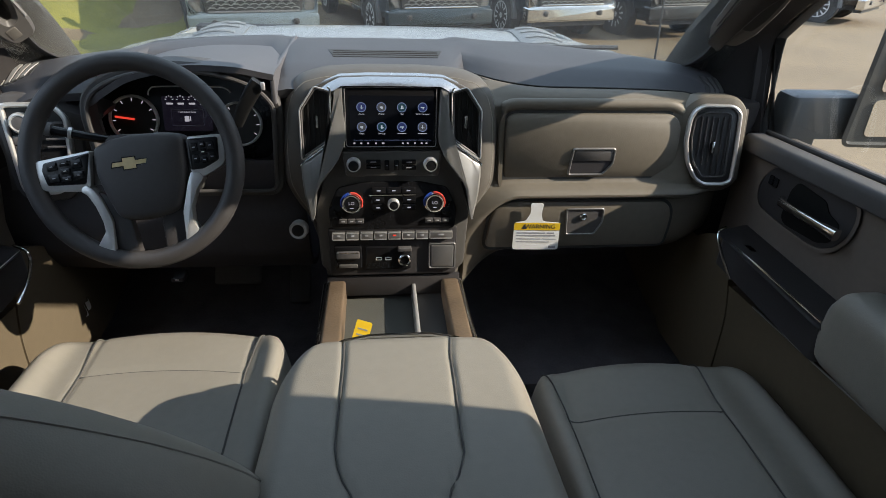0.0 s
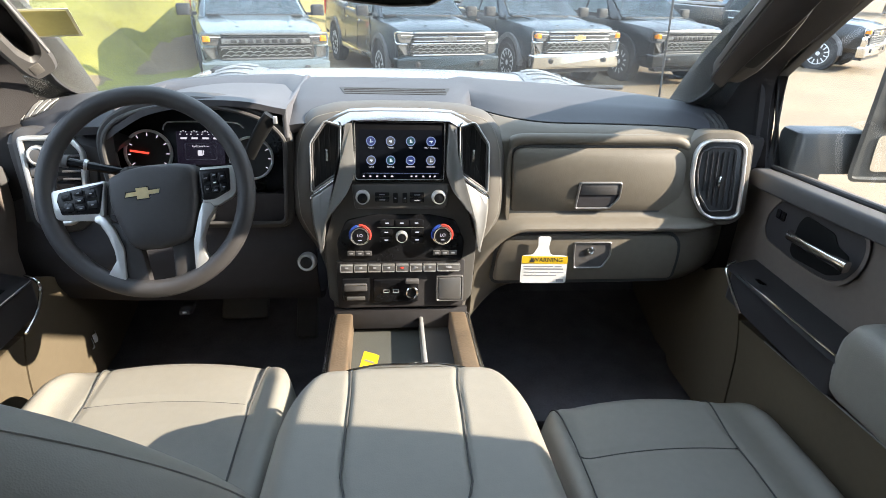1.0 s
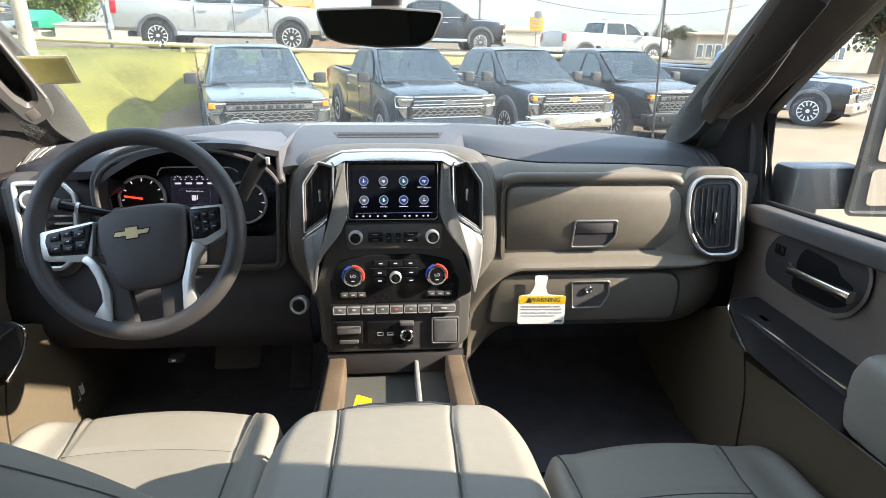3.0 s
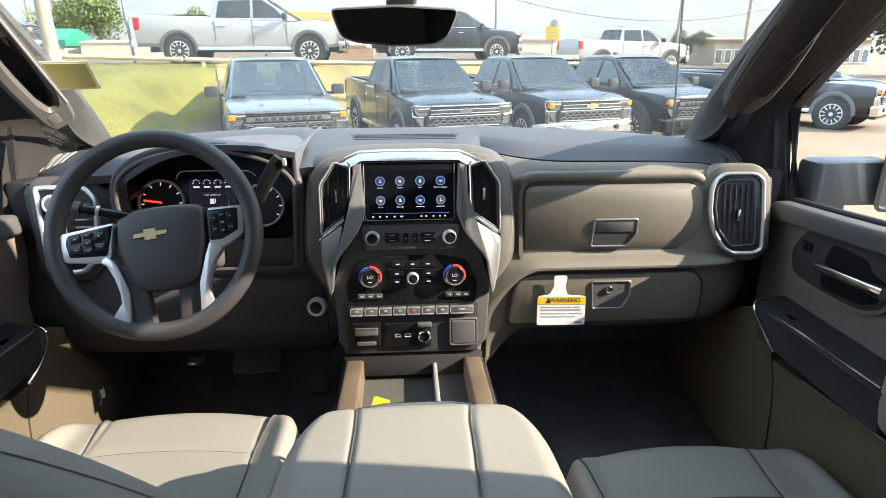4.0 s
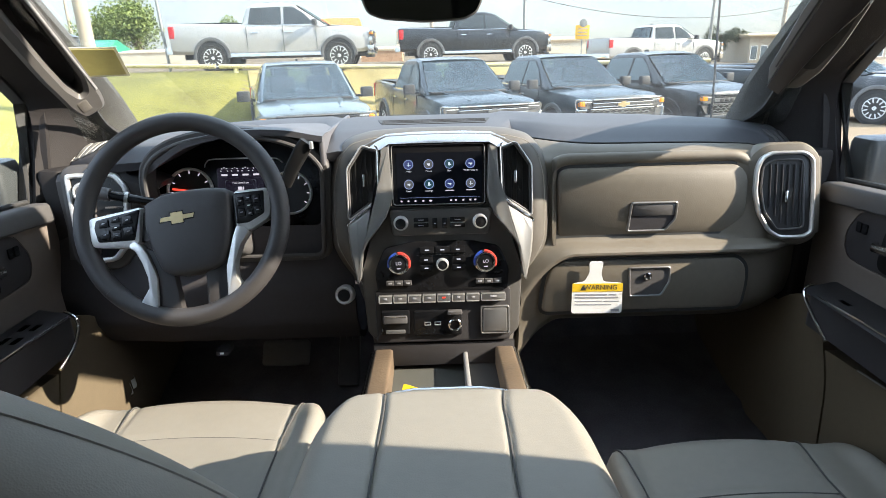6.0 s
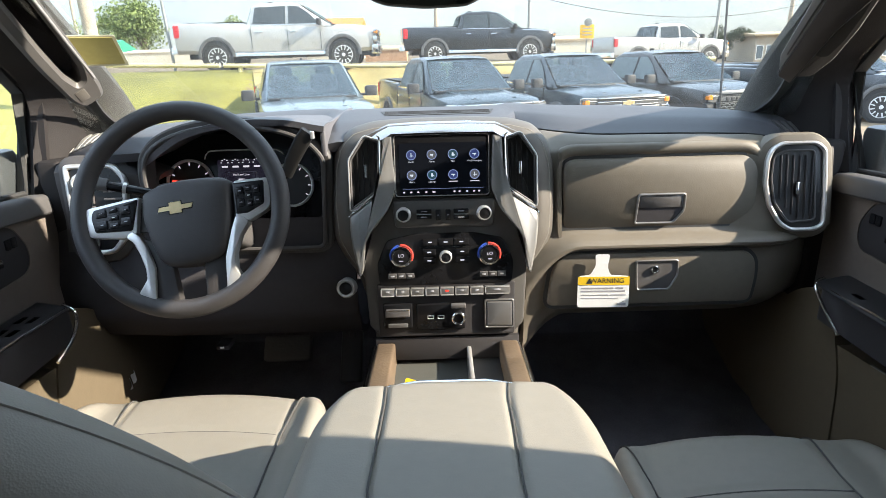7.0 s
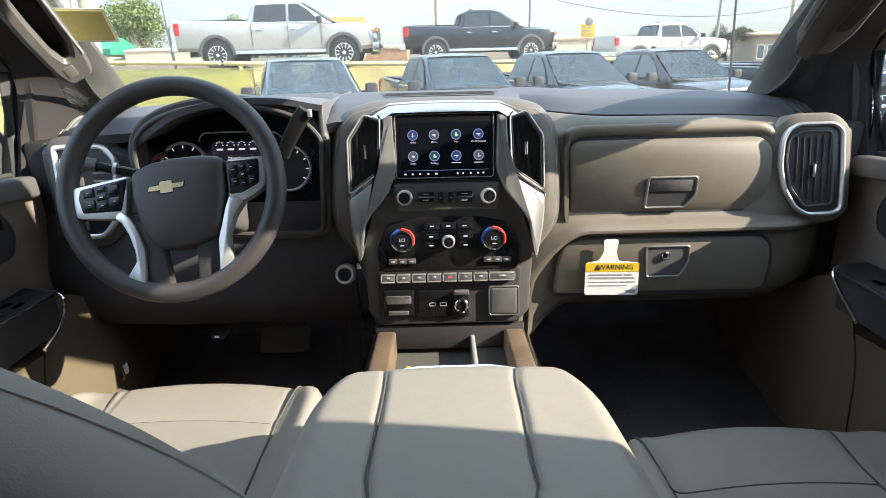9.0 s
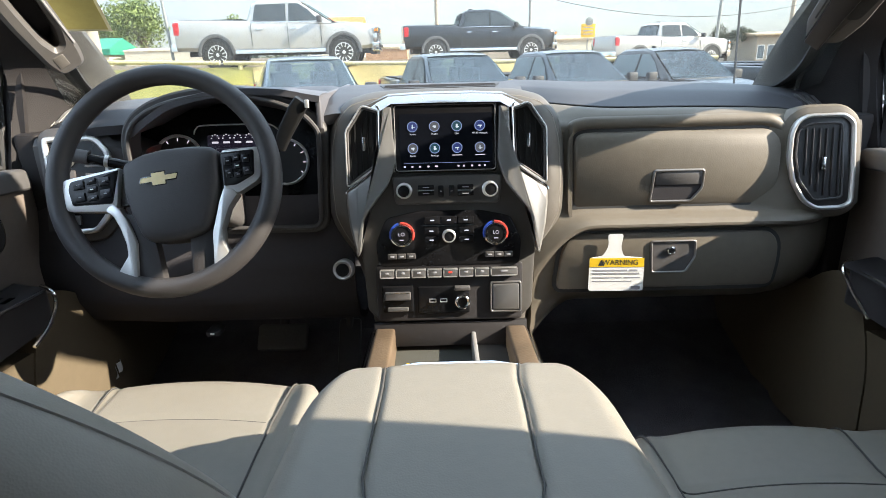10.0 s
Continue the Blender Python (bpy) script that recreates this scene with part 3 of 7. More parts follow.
for sx in (-1, 1):
    wing = [(0.1175, 1.500), (0.1205, 1.430), (0.1215, 1.402), (0.130, 1.388), (0.170, 1.358), (0.1885, 1.348), (0.1885, 1.32), (0.185, 1.285), (0.1765, 1.245), (0.172, 1.226), (0.166, 1.238), (0.1625, 1.255), (0.157, 1.295), (0.148, 1.312), (0.122, 1.345), (0.112, 1.358), (0.097, 1.392), (0.0945, 1.405), (0.0985, 1.500)]
    w2 = ccw(S([(x * sx, z) for x, z in wing]))
    wo = rounded(w2, 0.003, 2)
    bm = prism(B(), wo, -0.02, 0.003, ID, 0.004)
    for v_ in bm.verts:
        if v_.co.z > -0.015:
            v_.co.z += min(0.016, max(0, 0.190 - abs(v_.co.x)) * 0.55) * min(1, max(0, (1.365 - (v_.co.y / 1.0143 + 1.49)) / 0.02))
    bm.transform(STACK)
    part("wing_trim", bm, WINGM, dash, "dark satin metal trim down the side of the stack")
    # vent
    vo = [(0.1235, 1.492), (0.1535, 1.502), (0.1845, 1.458), (0.1855, 1.358), (0.128, 1.397)]
    v2 = S([(x * sx, z) for x, z in vo])
    v2 = rounded(v2 if sx < 0 else v2[::-1], 0.006, 3)
    vent = part("air_vent", prism(B(), inset2(v2, 0.004), -0.02, -0.011, STACK), INK, dash, "black centre air vent with chrome edge")
    part("vent_frame", frame_prism(B(), v2, inset2(v2, 0.004), -0.02, 0.001, STACK, 0.0015), DARK, vent)
    edge_ = [STACK @ Vector((sx * x, y, 0.0035)) for x, y in S([(0.128, 1.502), (0.1225, 1.494), (0.1235, 1.45), (0.1245, 1.404), (0.131, 1.392), (0.150, 1.376), (0.170, 1.362), (0.186, 1.351), (0.1885, 1.345)])]
    part("vent_edge", sweep(B(), [STACK @ Vector((x, y, 0.0015)) for x, y in inset2(v2, -0.0012)], circle(0.0017, 8), True, up=(0, -1, 0)), SATIN, vent, "satin line round the vent")
    part("vent_edge", sweep(B(), smooth_path(edge_, 3), circle(0.0022, 8), up=(0, -1, 0)), CHROME, vent, "chrome line along the vent")
    for k, x in enumerate((0.136, 0.147, 0.158, 0.169, 0.179)):
        zt = 1.488 + 0.006 * min(1, (x - 0.124) / 0.03) - max(0, x - 0.1535) * 1.35
        zb = 1.397 - (x - 0.128) * 0.68 + 0.006
        part("slat", box(B(), (sx * x, S([(0, (zt + zb) / 2)])[0][1], -0.0085), (0.0022, (zt - zb), 0.005), STACK), VENTB, vent)
    part("vent_tab", box(B(), (sx * 0.1525, S([(0, 1.435)])[0][1], 0.0), (0.006, 0.026, 0.010), STACK, 0.002), CHROME, vent, "chrome vent tab")

# touch screen
scr = part("screen_bezel", prism(B(), rrect(0.192, 0.128, 0.008, 4, -0.002, S([(0, 1.443)])[0][1]), -0.02, -0.001, STACK, 0.003), GLOSS, dash, "glossy black touch screen bezel")
cy = S([(0, 1.4365)])[0][1]
part("screen", prism(B(), rrect(0.171, 0.101, 0.003, 2, 0.0, cy), -0.004, 0.0, STACK), SCREENM, scr, "lit touch screen with round icons")
part("screen_side", box(B(), (-0.0985, S([(0, 1.443)])[0][1], -0.002), (0.0035, 0.122, 0.008), STACK, 0.001), CHROME, scr, "bright edge beside the screen")
part("screen_edge", frame_prism(B(), rrect(0.187, 0.121, 0.006, 3, -0.002, S([(0, 1.443)])[0][1]), rrect(0.184, 0.118, 0.005, 3, -0.002, S([(0, 1.443)])[0][1]), -0.003, 0.0005, STACK, 0.0005), GREYTRIM, scr)


def put_text(name, s, size, material, parent, x, y, z, M):
    off = Vector((0, 0, 0))
    p = parent
    while p:
        off += p.location
        p = p.parent
    return text(name, s, size, material, parent, Matrix.Translation(-off) @ M @ Matrix.Translation((x, y, z)))


DISCS = [glow("icon_disc_" + n_, c_, 0.05) for n_, c_ in (("blue", (0.10, 0.16, 0.55)), ("grey", (0.30, 0.32, 0.36)), ("teal", (0.06, 0.22, 0.30)))]
XI = (-0.062, -0.0215, 0.020, 0.0625)
for r, (zi, names) in enumerate(((1.4635, ("Audio", "Phone", "Nav", "Wi-Fi Hotspot")), (1.4245, ("Users", "Settings", "", "")))):
    for c, (x, nm) in enumerate(zip(XI, names)):
        y = S([(0, zi)])[0][1]
        im = part("icon", lathe(B(), [(0.0098, 0.0003), (0.0098, 0.0008), (0.0084, 0.0009), (0.0084, 0.0003)], 24, STACK @ Matrix.Translation((x, y, 0)), True), ICON, scr)
        part("icon_disc", lathe(B(), [(0.0083, 0.0003), (0.0083, 0.0006), (0.0001, 0.0006)], 24, STACK @ Matrix.Translation((x, y, 0))), DISCS[(c + r) % 3], scr)
        shape = ((0.0018, 0.008), (0.006, 0.0032), (0.0035, 0.007), (0.008, 0.0022))[(c + r) % 4]
        part("glyph", box(B(), (x, y, 0.0007), (*shape, 0.0006), STACK, 0.0007), ICONW, scr)
        part("glyph", box(B(), (x + 0.001, y - 0.0015, 0.0007), (shape[1] * 0.9, shape[0] * 0.6, 0.0006), STACK, 0.0005), ICONW, scr)
        if nm:
            put_text("caption", nm, 0.0048, ICONW, scr, x, y - 0.0135, 0.0003, STACK)
        else:
            part("caption", box(B(), (x, y - 0.0135, 0.0005), (0.018, 0.0015, 0.0004), STACK), ICONC, scr)
ys = S([(0, 1.3915)])[0][1]
part("status_line", box(B(), (0, ys + 0.0065, 0.0004), (0.160, 0.0005, 0.0003), STACK), ICON, scr)
for x in (-0.078, -0.064, -0.050, -0.034, -0.019, 0.022, 0.032, 0.047, 0.061, 0.071):
    part("status_icon", box(B(), (x, ys, 0.0005), (0.0042 if x != -0.019 else 0.006, 0.0034, 0.0004), STACK, 0.0012), ICONC, scr)

# controls below the screen
ctrl = rounded(S(mirrored([(0.098, 1.322), (0.104, 1.375)])), 0.008, 3)
part("audio_panel", prism(B(), ctrl, -0.02, -0.002, STACK, 0.003), STACKM, dash, "near-black audio control strip")


def knob(r, h, x, z, name, label, cap=GLOSS, rim=SATIN):
    M = STACK @ Matrix.Translation((x, S([(0, z)])[0][1], 0))
    k = part(name, lathe(B(), [(r * 1.12, -0.004), (r * 1.12, 0.003), (r, 0.004), (r * 0.96, h - 0.002), (r * 0.92, h), (r * 0.84, h), (r * 0.80, h - 0.002)], 36, M), rim, dash, label)
    part("knob_cap", lathe(B(), [(r * 0.80, h - 0.004), (r * 0.78, h - 0.0015), (r * 0.3, h - 0.0005), (0.0008, h)], 28, M), cap, k)
    return k, M


for x in (-0.081, 0.080):
    knob(0.0135, 0.019, x, 1.348, "audio_knob", "round knob with satin silver rim")
for x, z, w_, h_ in ((-0.040, 1.3535, 0.030, 0.008), (-0.040, 1.3425, 0.030, 0.008), (-0.012, 1.346, 0.010, 0.021), (0.008, 1.346, 0.010, 0.021), (0.034, 1.353, 0.030, 0.009), (0.034, 1.341, 0.030, 0.009)):
    y = S([(0, z)])[0][1]
    b_ = part("audio_button", box(B(), (x, y, 0.0), (w_, h_, 0.008), STACK, 0.0015), GLOSS, dash)
    part("button_mark", box(B(), (x, y, 0.0042), (w_ * 0.4, 0.0016, 0.0004), STACK), INKG, b_)
part("button_line", box(B(), (-0.040, S([(0, 1.348)])[0][1], 0.0035), (0.030, 0.0012, 0.002), STACK), CHROME, dash)
part("button_line", box(B(), (0.034, S([(0, 1.347)])[0][1], 0.0035), (0.030, 0.0012, 0.002), STACK), CHROME, dash)

# climate panel
cl = rounded(S(mirrored([(0.135, 1.205), (0.139, 1.25), (0.118, 1.297), (0.06, 1.309)])), 0.01, 3)
part("climate_panel", prism(B(), cl, -0.02, -0.004, STACK, 0.003), GLOSS, dash, "glossy black climate control panel")
for x in (-0.088, 0.089):
    k, M = knob(0.0205, 0.016, x, 1.2665, "temperature_dial", "round temperature dial with red and blue ring", GLOSS, CHROME)
    for m_, a0, a1 in ((RINGB, 105, 205), (RINGR, -25, 95)):
        bm = B()
        sweep(bm, [M @ Vector((0.0228 * math.cos(radians(a)), 0.0228 * math.sin(radians(a)), 0.0045)) for a in range(a0, a1 + 1, 6)], circle(0.0015, 6))
        part("dial_ring", bm, m_, k)
    put_text("dial_text", "LO", 0.0095, ICONC, k, 0, 0.002, 0.0162, M)
    part("dial_bar", box(B(), (0, -0.0085, 0.0158), (0.008, 0.0018, 0.0006), M), ICONC, k)
k, M = knob(0.0115, 0.014, 0.001, 1.262, "fan_knob", "small fan knob", GLOSS, SATIN)
for z, x0, x1 in ((1.292, -0.046, 0.049), (1.272, -0.046, -0.018), (1.272, 0.020, 0.049), (1.255, -0.046, -0.018), (1.255, 0.020, 0.049)):
    n_ = 3 if x1 - x0 > 0.05 else 1
    for i in range(n_):
        xa = x0 + (x1 - x0) * i / n_
        xb = x0 + (x1 - x0) * (i + 1) / n_
        y = S([(0, z)])[0][1]
        b_ = part("climate_button", box(B(), ((xa + xb) / 2, y, -0.002), (xb - xa - 0.0012, 0.0135, 0.008), STACK, 0.0015), GLOSS, dash)
        part("button_mark", box(B(), ((xa + xb) / 2, y, 0.0022), (0.008, 0.0025, 0.0005), STACK, 0.0005), ICONW, b_)
part("climate_line", box(B(), (-0.001, S([(0, 1.2825)])[0][1], 0.0015), (0.100, 0.0012, 0.002), STACK), CHROME, dash)
for x0 in (-0.114, 0.072):
    for i in range(3):
        b_ = part("seat_button", box(B(), (x0 + 0.018 * i + 0.006, S([(0, 1.225)])[0][1], -0.002), (0.0165, 0.010, 0.006), STACK, 0.001), DARK, dash)
        part("button_mark", box(B(), (x0 + 0.018 * i + 0.006, S([(0, 1.225)])[0][1], 0.0013), (0.008, 0.003, 0.0004), STACK, 0.0005), INKG, b_)

# row of toggle switches
low = rounded(S(mirrored([(0.140, 1.098), (0.142, 1.208)])), 0.006, 3)
part("switch_panel", prism(B(), low, -0.02, -0.006, STACK, 0.003), PODM, dash, "black lower switch panel")
for i in range(8):
    x0 = -0.133 + 0.0302 * i
    wd = 0.0285 if i < 7 else 0.052
    y = S([(0, 1.1925)])[0][1]
    b_ = part("toggle_switch", box(B(), (x0 + wd / 2, y, 0.0), (wd, 0.016, 0.012), STACK, 0.002), GREYTRIM, dash, "dark metallic toggle switch with bright edges")
    for dy_ in (0.0072, -0.0072):
        part("switch_edge", box(B(), (x0 + wd / 2, y + dy_, 0.0058), (wd * 0.90, 0.0024, 0.0014), STACK, 0.0005), SATIN, b_)
    part("switch_edge", box(B(), (x0 + 0.0012, y, 0.0058), (0.0022, 0.013, 0.0014), STACK, 0.0005), SATIN, b_)
    part("switch_mark", box(B(), (x0 + wd / 2, y + 0.0015, 0.0062), (wd * 0.26, 0.0035, 0.0005), STACK, 0.001), ICONR if i == 4 else INKG, b_)

part("stack_foot", prism(B(), S([(-0.150, 1.045), (0.150, 1.045), (0.150, 1.094), (-0.150, 1.094)]), -0.024, -0.012, STACK, 0.003), PODM, dash, "black lower edge of the centre stack")
# pockets below: brake controller, usb and power outlet, card door
bc = part("trailer_brake_control", box(B(), (-0.100, S([(0, 1.143)])[0][1], -0.003), (0.060, 0.052, 0.010), STACK, 0.003), GLOSS, dash, "black trailer brake control with grey slider")
part("slider", box(B(), (-0.100, S([(0, 1.150)])[0][1], 0.005), (0.050, 0.016, 0.012), STACK, 0.003), DARK, bc)
part("slider_edge", box(B(), (-0.100, S([(0, 1.157)])[0][1], 0.0112), (0.048, 0.0016, 0.001), STACK, 0.0004), CHROME, bc)
part("gain_button", box(B(), (-0.100, S([(0, 1.124)])[0][1], 0.003), (0.040, 0.008, 0.006), STACK, 0.0015), GREYTRIM, bc)
us = part("socket_panel", box(B(), (-0.012, S([(0, 1.140)])[0][1], -0.004), (0.100, 0.054, 0.010), STACK, 0.003), GLOSS, dash, "black panel with usb ports and a power socket")
for x in (-0.033, -0.012):
    part("usb_port", frame_prism(B(), rrect(0.0135, 0.0075, 0.001, 2, x, S([(0, 1.139)])[0][1]), rrect(0.0105, 0.0045, 0.0008, 2, x, S([(0, 1.139)])[0][1]), 0.0, 0.0025, STACK, 0.0005), SATIN, us, "usb port")
Mso = STACK @ Matrix.Translation((0.024, S([(0, 1.136)])[0][1], 0))
part("power_socket", lathe(B(), [(0.014, 0.0), (0.014, 0.006), (0.012, 0.0075), (0.0095, 0.0065), (0.0088, -0.004), (0.001, -0.004)], 28, Mso), CHROME, us, "round power socket with chrome ring")
part("socket_hole", lathe(B(), [(0.0088, -0.0035), (0.0088, 0.0005), (0.001, 0.0008)], 20, Mso), INK, us)
part("socket_cap", box(B(), (0.024, S([(0, 1.163)])[0][1], 0.007), (0.030, 0.008, 0.016), STACK, 0.002), DARK, us, "open black socket cap")
part("card_door", box(B(), (0.108, S([(0, 1.143)])[0][1], -0.002), (0.052, 0.052, 0.010), STACK, 0.003), GREYTRIM, dash, "grey square cover")
part("card_door_frame", frame_prism(B(), rrect(0.060, 0.060, 0.004, 3, 0.108, S([(0, 1.143)])[0][1]), rrect(0.054, 0.054, 0.003, 3, 0.108, S([(0, 1.143)])[0][1]), -0.006, 0.002, STACK, 0.001), GREYTRIM, dash)
# start button
Mi = Matrix.Translation((-0.208, 0.018, 1.190)) @ Euler((radians(80), 0, radians(-8))).to_matrix().to_4x4()
ign = part("start_button", lathe(B(), [(0.0205, -0.01), (0.0205, 0.006), (0.0190, 0.0095), (0.0175, 0.0105), (0.0160, 0.0095), (0.0150, 0.008), (0.001, 0.007)], 32, Mi), mat("silver_ring", (0.50, 0.49, 0.48), 0.3, 0.5, var=0.05), dash, "round start button with silver ring")
part("button_cap", lathe(B(), [(0.0135, 0.006), (0.0132, 0.0095), (0.001, 0.010)], 28, Mi), GLOSS, ign)

# ---- passenger end vent and top vents ----
def end_vent(sx):
    M = Matrix.Translation((sx * 0.715, 0.045 if sx > 0 else 0.045, 1.385)) @ Euler((radians(90 - 9), 0, radians(-12 * sx))).to_matrix().to_4x4()
    o = rounded(ccw([(sx * x, y) for x, y in [(-0.050, 0.068), (-0.030, 0.081), (0.034, 0.083), (0.053, 0.067), (0.060, -0.014), (0.0635, -0.086), (0.046, -0.098), (0.0, -0.101), (-0.024, -0.087), (-0.047, -0.050), (-0.058, -0.005), (-0.058, 0.045)]]), 0.010, 3)
    i_ = rounded(ccw([(sx * x, y) for x, y in [(-0.041, 0.050), (-0.020, 0.0615), (0.029, 0.0625), (0.0355, 0.0), (0.042, -0.074), (-0.004, -0.080), (-0.032, -0.042), (-0.042, 0.006)]]), 0.007, 3)
    pod = part("vent_pod", prism(B(), inset2(o, -0.018), -0.06, 0.004, M, 0.016), DASH, dash, "rounded end pod of the dashboard")
    v = part("end_vent", prism(B(), inset2(o, 0.006), -0.01, 0.011, M, 0.003), VENTP, dash, "black air vent in a satin silver surround")
    part("vent_frame", frame_prism(B(), o, inset2(o, 0.0075), 0.0, 0.019, M, 0.003), SATIN, v)
    part("vent_mouth", prism(B(), i_, 0.0, 0.0116, M), INK, v, "black vent mouth")
    part("mouth_rim", frame_prism(B(), inset2(i_, -0.004), i_, 0.0, 0.0150, M, 0.0015), DARK, v)
    for k in range(6):
        x, h = sx * (-0.030 + 0.0118 * k), 0.128 - (0.040, 0.020, 0.008, 0.002, 0.0, 0.0)[k]
        Ms = M @ Matrix.Translation((x + sx * 0.003, -0.009 + (0.018, 0.009, 0.003, 0.0, 0.0, 0.0)[k], 0.0125)) @ Matrix.Rotation(radians(-2.6 * -sx), 4, "Z")
        part("slat", box(B(), (0, 0, 0), (0.0026, h, 0.006), Ms, 0.001), PODM, v)
    part("vent_tab", box(B(), (sx * 0.004, -0.012, 0.018), (0.007, 0.026, 0.010), M, 0.002), CHROME, v, "chrome vent tab")


end_vent(1)
# driver-side light control panel in a silver frame
ML = Matrix.Translation((-0.725, 0.062, 1.365)) @ Euler((radians(90 - 10), 0, radians(6))).to_matrix().to_4x4()
lo = rounded([(-0.048, 0.088), (-0.040, -0.082), (-0.030, -0.097), (0.035, -0.097), (0.066, -0.06), (0.075, 0.06), (0.05, 0.092), (-0.036, 0.092)], 0.014, 4)
lp = part("light_panel", prism(B(), inset2(lo, 0.006), -0.02, 0.004, ML), GLOSS, dash, "black lamp and brake switch panel in a silver frame")
part("panel_frame", frame_prism(B(), lo, inset2(lo, 0.0100), -0.02, 0.012, ML, 0.003), SATIN, lp)
part("panel_pod", prism(B(), inset2(lo, -0.018), -0.05, -0.004, ML, 0.01), DASHB, dash)
part("lamp_dial", lathe(B(), [(0.021, 0.0), (0.021, 0.014), (0.018, 0.018), (0.0165, 0.0185), (0.016, 0.016)], 30, ML @ Matrix.Translation((-0.012, 0.052, 0))), SATIN, lp, "round lamp switch dial")
part("dial_face", lathe(B(), [(0.0165, 0.004), (0.0160, 0.0155), (0.012, 0.0165), (0.001, 0.0168)], 30, ML @ Matrix.Translation((-0.012, 0.052, 0))), DARK, lp)
for i in range(5):
    b_ = part("lamp_button", box(B(), (-0.014, 0.018 - 0.022 * i, 0.005), (0.040, 0.018, 0.008), ML, 0.002), DARK, lp)
    part("button_mark", box(B(), (-0.014, 0.018 - 0.022 * i, 0.0092), (0.014, 0.004, 0.0005), ML, 0.001), INKG, b_)
for i in range(4):
    part("panel_slat", box(B(), (0.045, 0.05 - 0.016 * i, 0.006), (0.038, 0.004, 0.01), ML, 0.001), DARK, lp)

for sx in (-1, 1):
    def skin(x0, x1, y0, y1, lift, skew=0.0):
        def fn(u, v):
            y = y0 + (y1 - y0) * v
            x = x0 + (x1 - x0) * u + skew * (v - 0.5)
            return Vector((sx * x, y, top_z(sx * x, y) + lift))
        return sheet(B(), fn, 6, 4, 0.002)
    tv = part("side_window_vent", skin(0.742, 0.832, 0.152, 0.206, 0.0012), INK, dash, "slotted black vent beside the window")
    for k in range(5):
        x0 = 0.750 + 0.0165 * k
        # Left slats satin, right dark: sunlit and shaded sides put into colour.
        part("slat", skin(x0, x0 + 0.0100, 0.156, 0.202, 0.0035, -0.012), SATIN if sx < 0 else DARK, tv)
# defroster slot: flat black sheet in place of its shaded depth
def pad_z(y):
    """Height of the centre pad's top, which falls towards the glass."""
    return 1.539 - 0.17 * max(0, y - 0.05)


dv = part("defroster_vent", sheet(B(), lambda u, v: Vector((-0.008 + (0.118 + 0.014 * v) * (2 * u - 1), 0.222 + 0.056 * v, max(top_z(0.0, 0.222 + 0.056 * v), pad_z(0.222 + 0.056 * v)) + 0.0012)), 12, 3, 0.002), INK, dash, "flat black sheet for the shaded defroster slot on the dash top")
for k in range(3):
    part("slat", sweep(B(), [(-0.008 + 0.120 * q_, 0.236 + 0.014 * k, max(top_z(0.0, 0.236 + 0.014 * k), pad_z(0.236 + 0.014 * k)) + 0.0014) for q_ in (-1, -0.5, 0, 0.5, 1)], circle(0.0012, 6)), PODM, dv)

# ---- instrument hood and cluster ----
HOOD_Z = [(-0.72, 1.452), (-0.64, 1.455), (-0.60, 1.468), (-0.57, 1.488), (-0.51, 1.521), (-0.41, 1.541), (-0.31, 1.540), (-0.25, 1.529), (-0.232, 1.526)]


def hood(u, v):
    x = -0.608 + 0.376 * u
    y = 0.50 + (0.045 - 0.50) * v
    zb = 1.488 + 0.010 * sstep0(-0.66, -0.40, x)
    k = v ** 0.8
    return Vector((x, y + 0.03 * max(0, -0.56 - x) / 0.14 * v, zb + (curve_at(HOOD_Z, x) - zb) * k - 0.004 * max(0, v - 0.93) / 0.07))


part("cluster_hood", sheet(B(), hood, 40, 16, 0.012), HOODM, dash, "dark grey hood over the instruments")
part("hood_end", box(B(), (-0.237, 0.26, 1.492), (0.010, 0.42, 0.060), ID, 0.003), HOODM, dash)
MC = Matrix.Translation((-0.47, 0.185, 1.40)) @ Euler((radians(90 - 14), 0, 0)).to_matrix().to_4x4()
co = rounded([(-0.20, -0.10), (0.20, -0.10), (0.20, 0.05), (0.15, 0.095), (-0.14, 0.095), (-0.20, 0.05)], 0.03, 4)
clu = part("gauge_panel", prism(B(), co, -0.03, 0.0, MC), GLOSS, dash, "instrument cluster with round gauges and a lit display")
# tunnel walls from the opening's rim down to the gauges
OPEN = [(-0.595, 1.27), (-0.25, 1.27), (-0.240, 1.45)] + [(-0.4215 - 0.1835 * math.cos(radians(a_)), 1.430 + 0.097 * math.sin(radians(a_)) ** 0.8) for a_ in (165, 150, 135, 120, 105, 90, 75, 60, 45, 30, 15)] + [(-0.605, 1.430)]
DEEP = [(-0.665, 1.27), (-0.270, 1.27), (-0.270, 1.42)] + [(-0.475 - 0.205 * math.cos(radians(a_)), 1.420 + 0.082 * math.sin(radians(a_)) ** 0.8) for a_ in (165, 150, 135, 120, 105, 90, 75, 60, 45, 30, 15)] + [(-0.680, 1.420)]
ro, rd = rounded(OPEN, 0.02, 4), rounded(DEEP, 0.02, 4)
bm = B()
a = [bm.verts.new((x, 0.20, z)) for x, z in rd]
b2 = [bm.verts.new((x, 0.052, z)) for x, z in ro]
bridge(bm, a, b2)
part("cluster_brow", frame_prism(B(), inset2(ro, -0.016), inset2(ro, -0.001), 0.0, 0.05, Matrix(((1, 0, 0, 0), (0, 0, -1, 0.105), (0, 1, 0, 0), (0, 0, 0, 1))), 0.004), DASHB, clu, "black brow round the instrument opening")
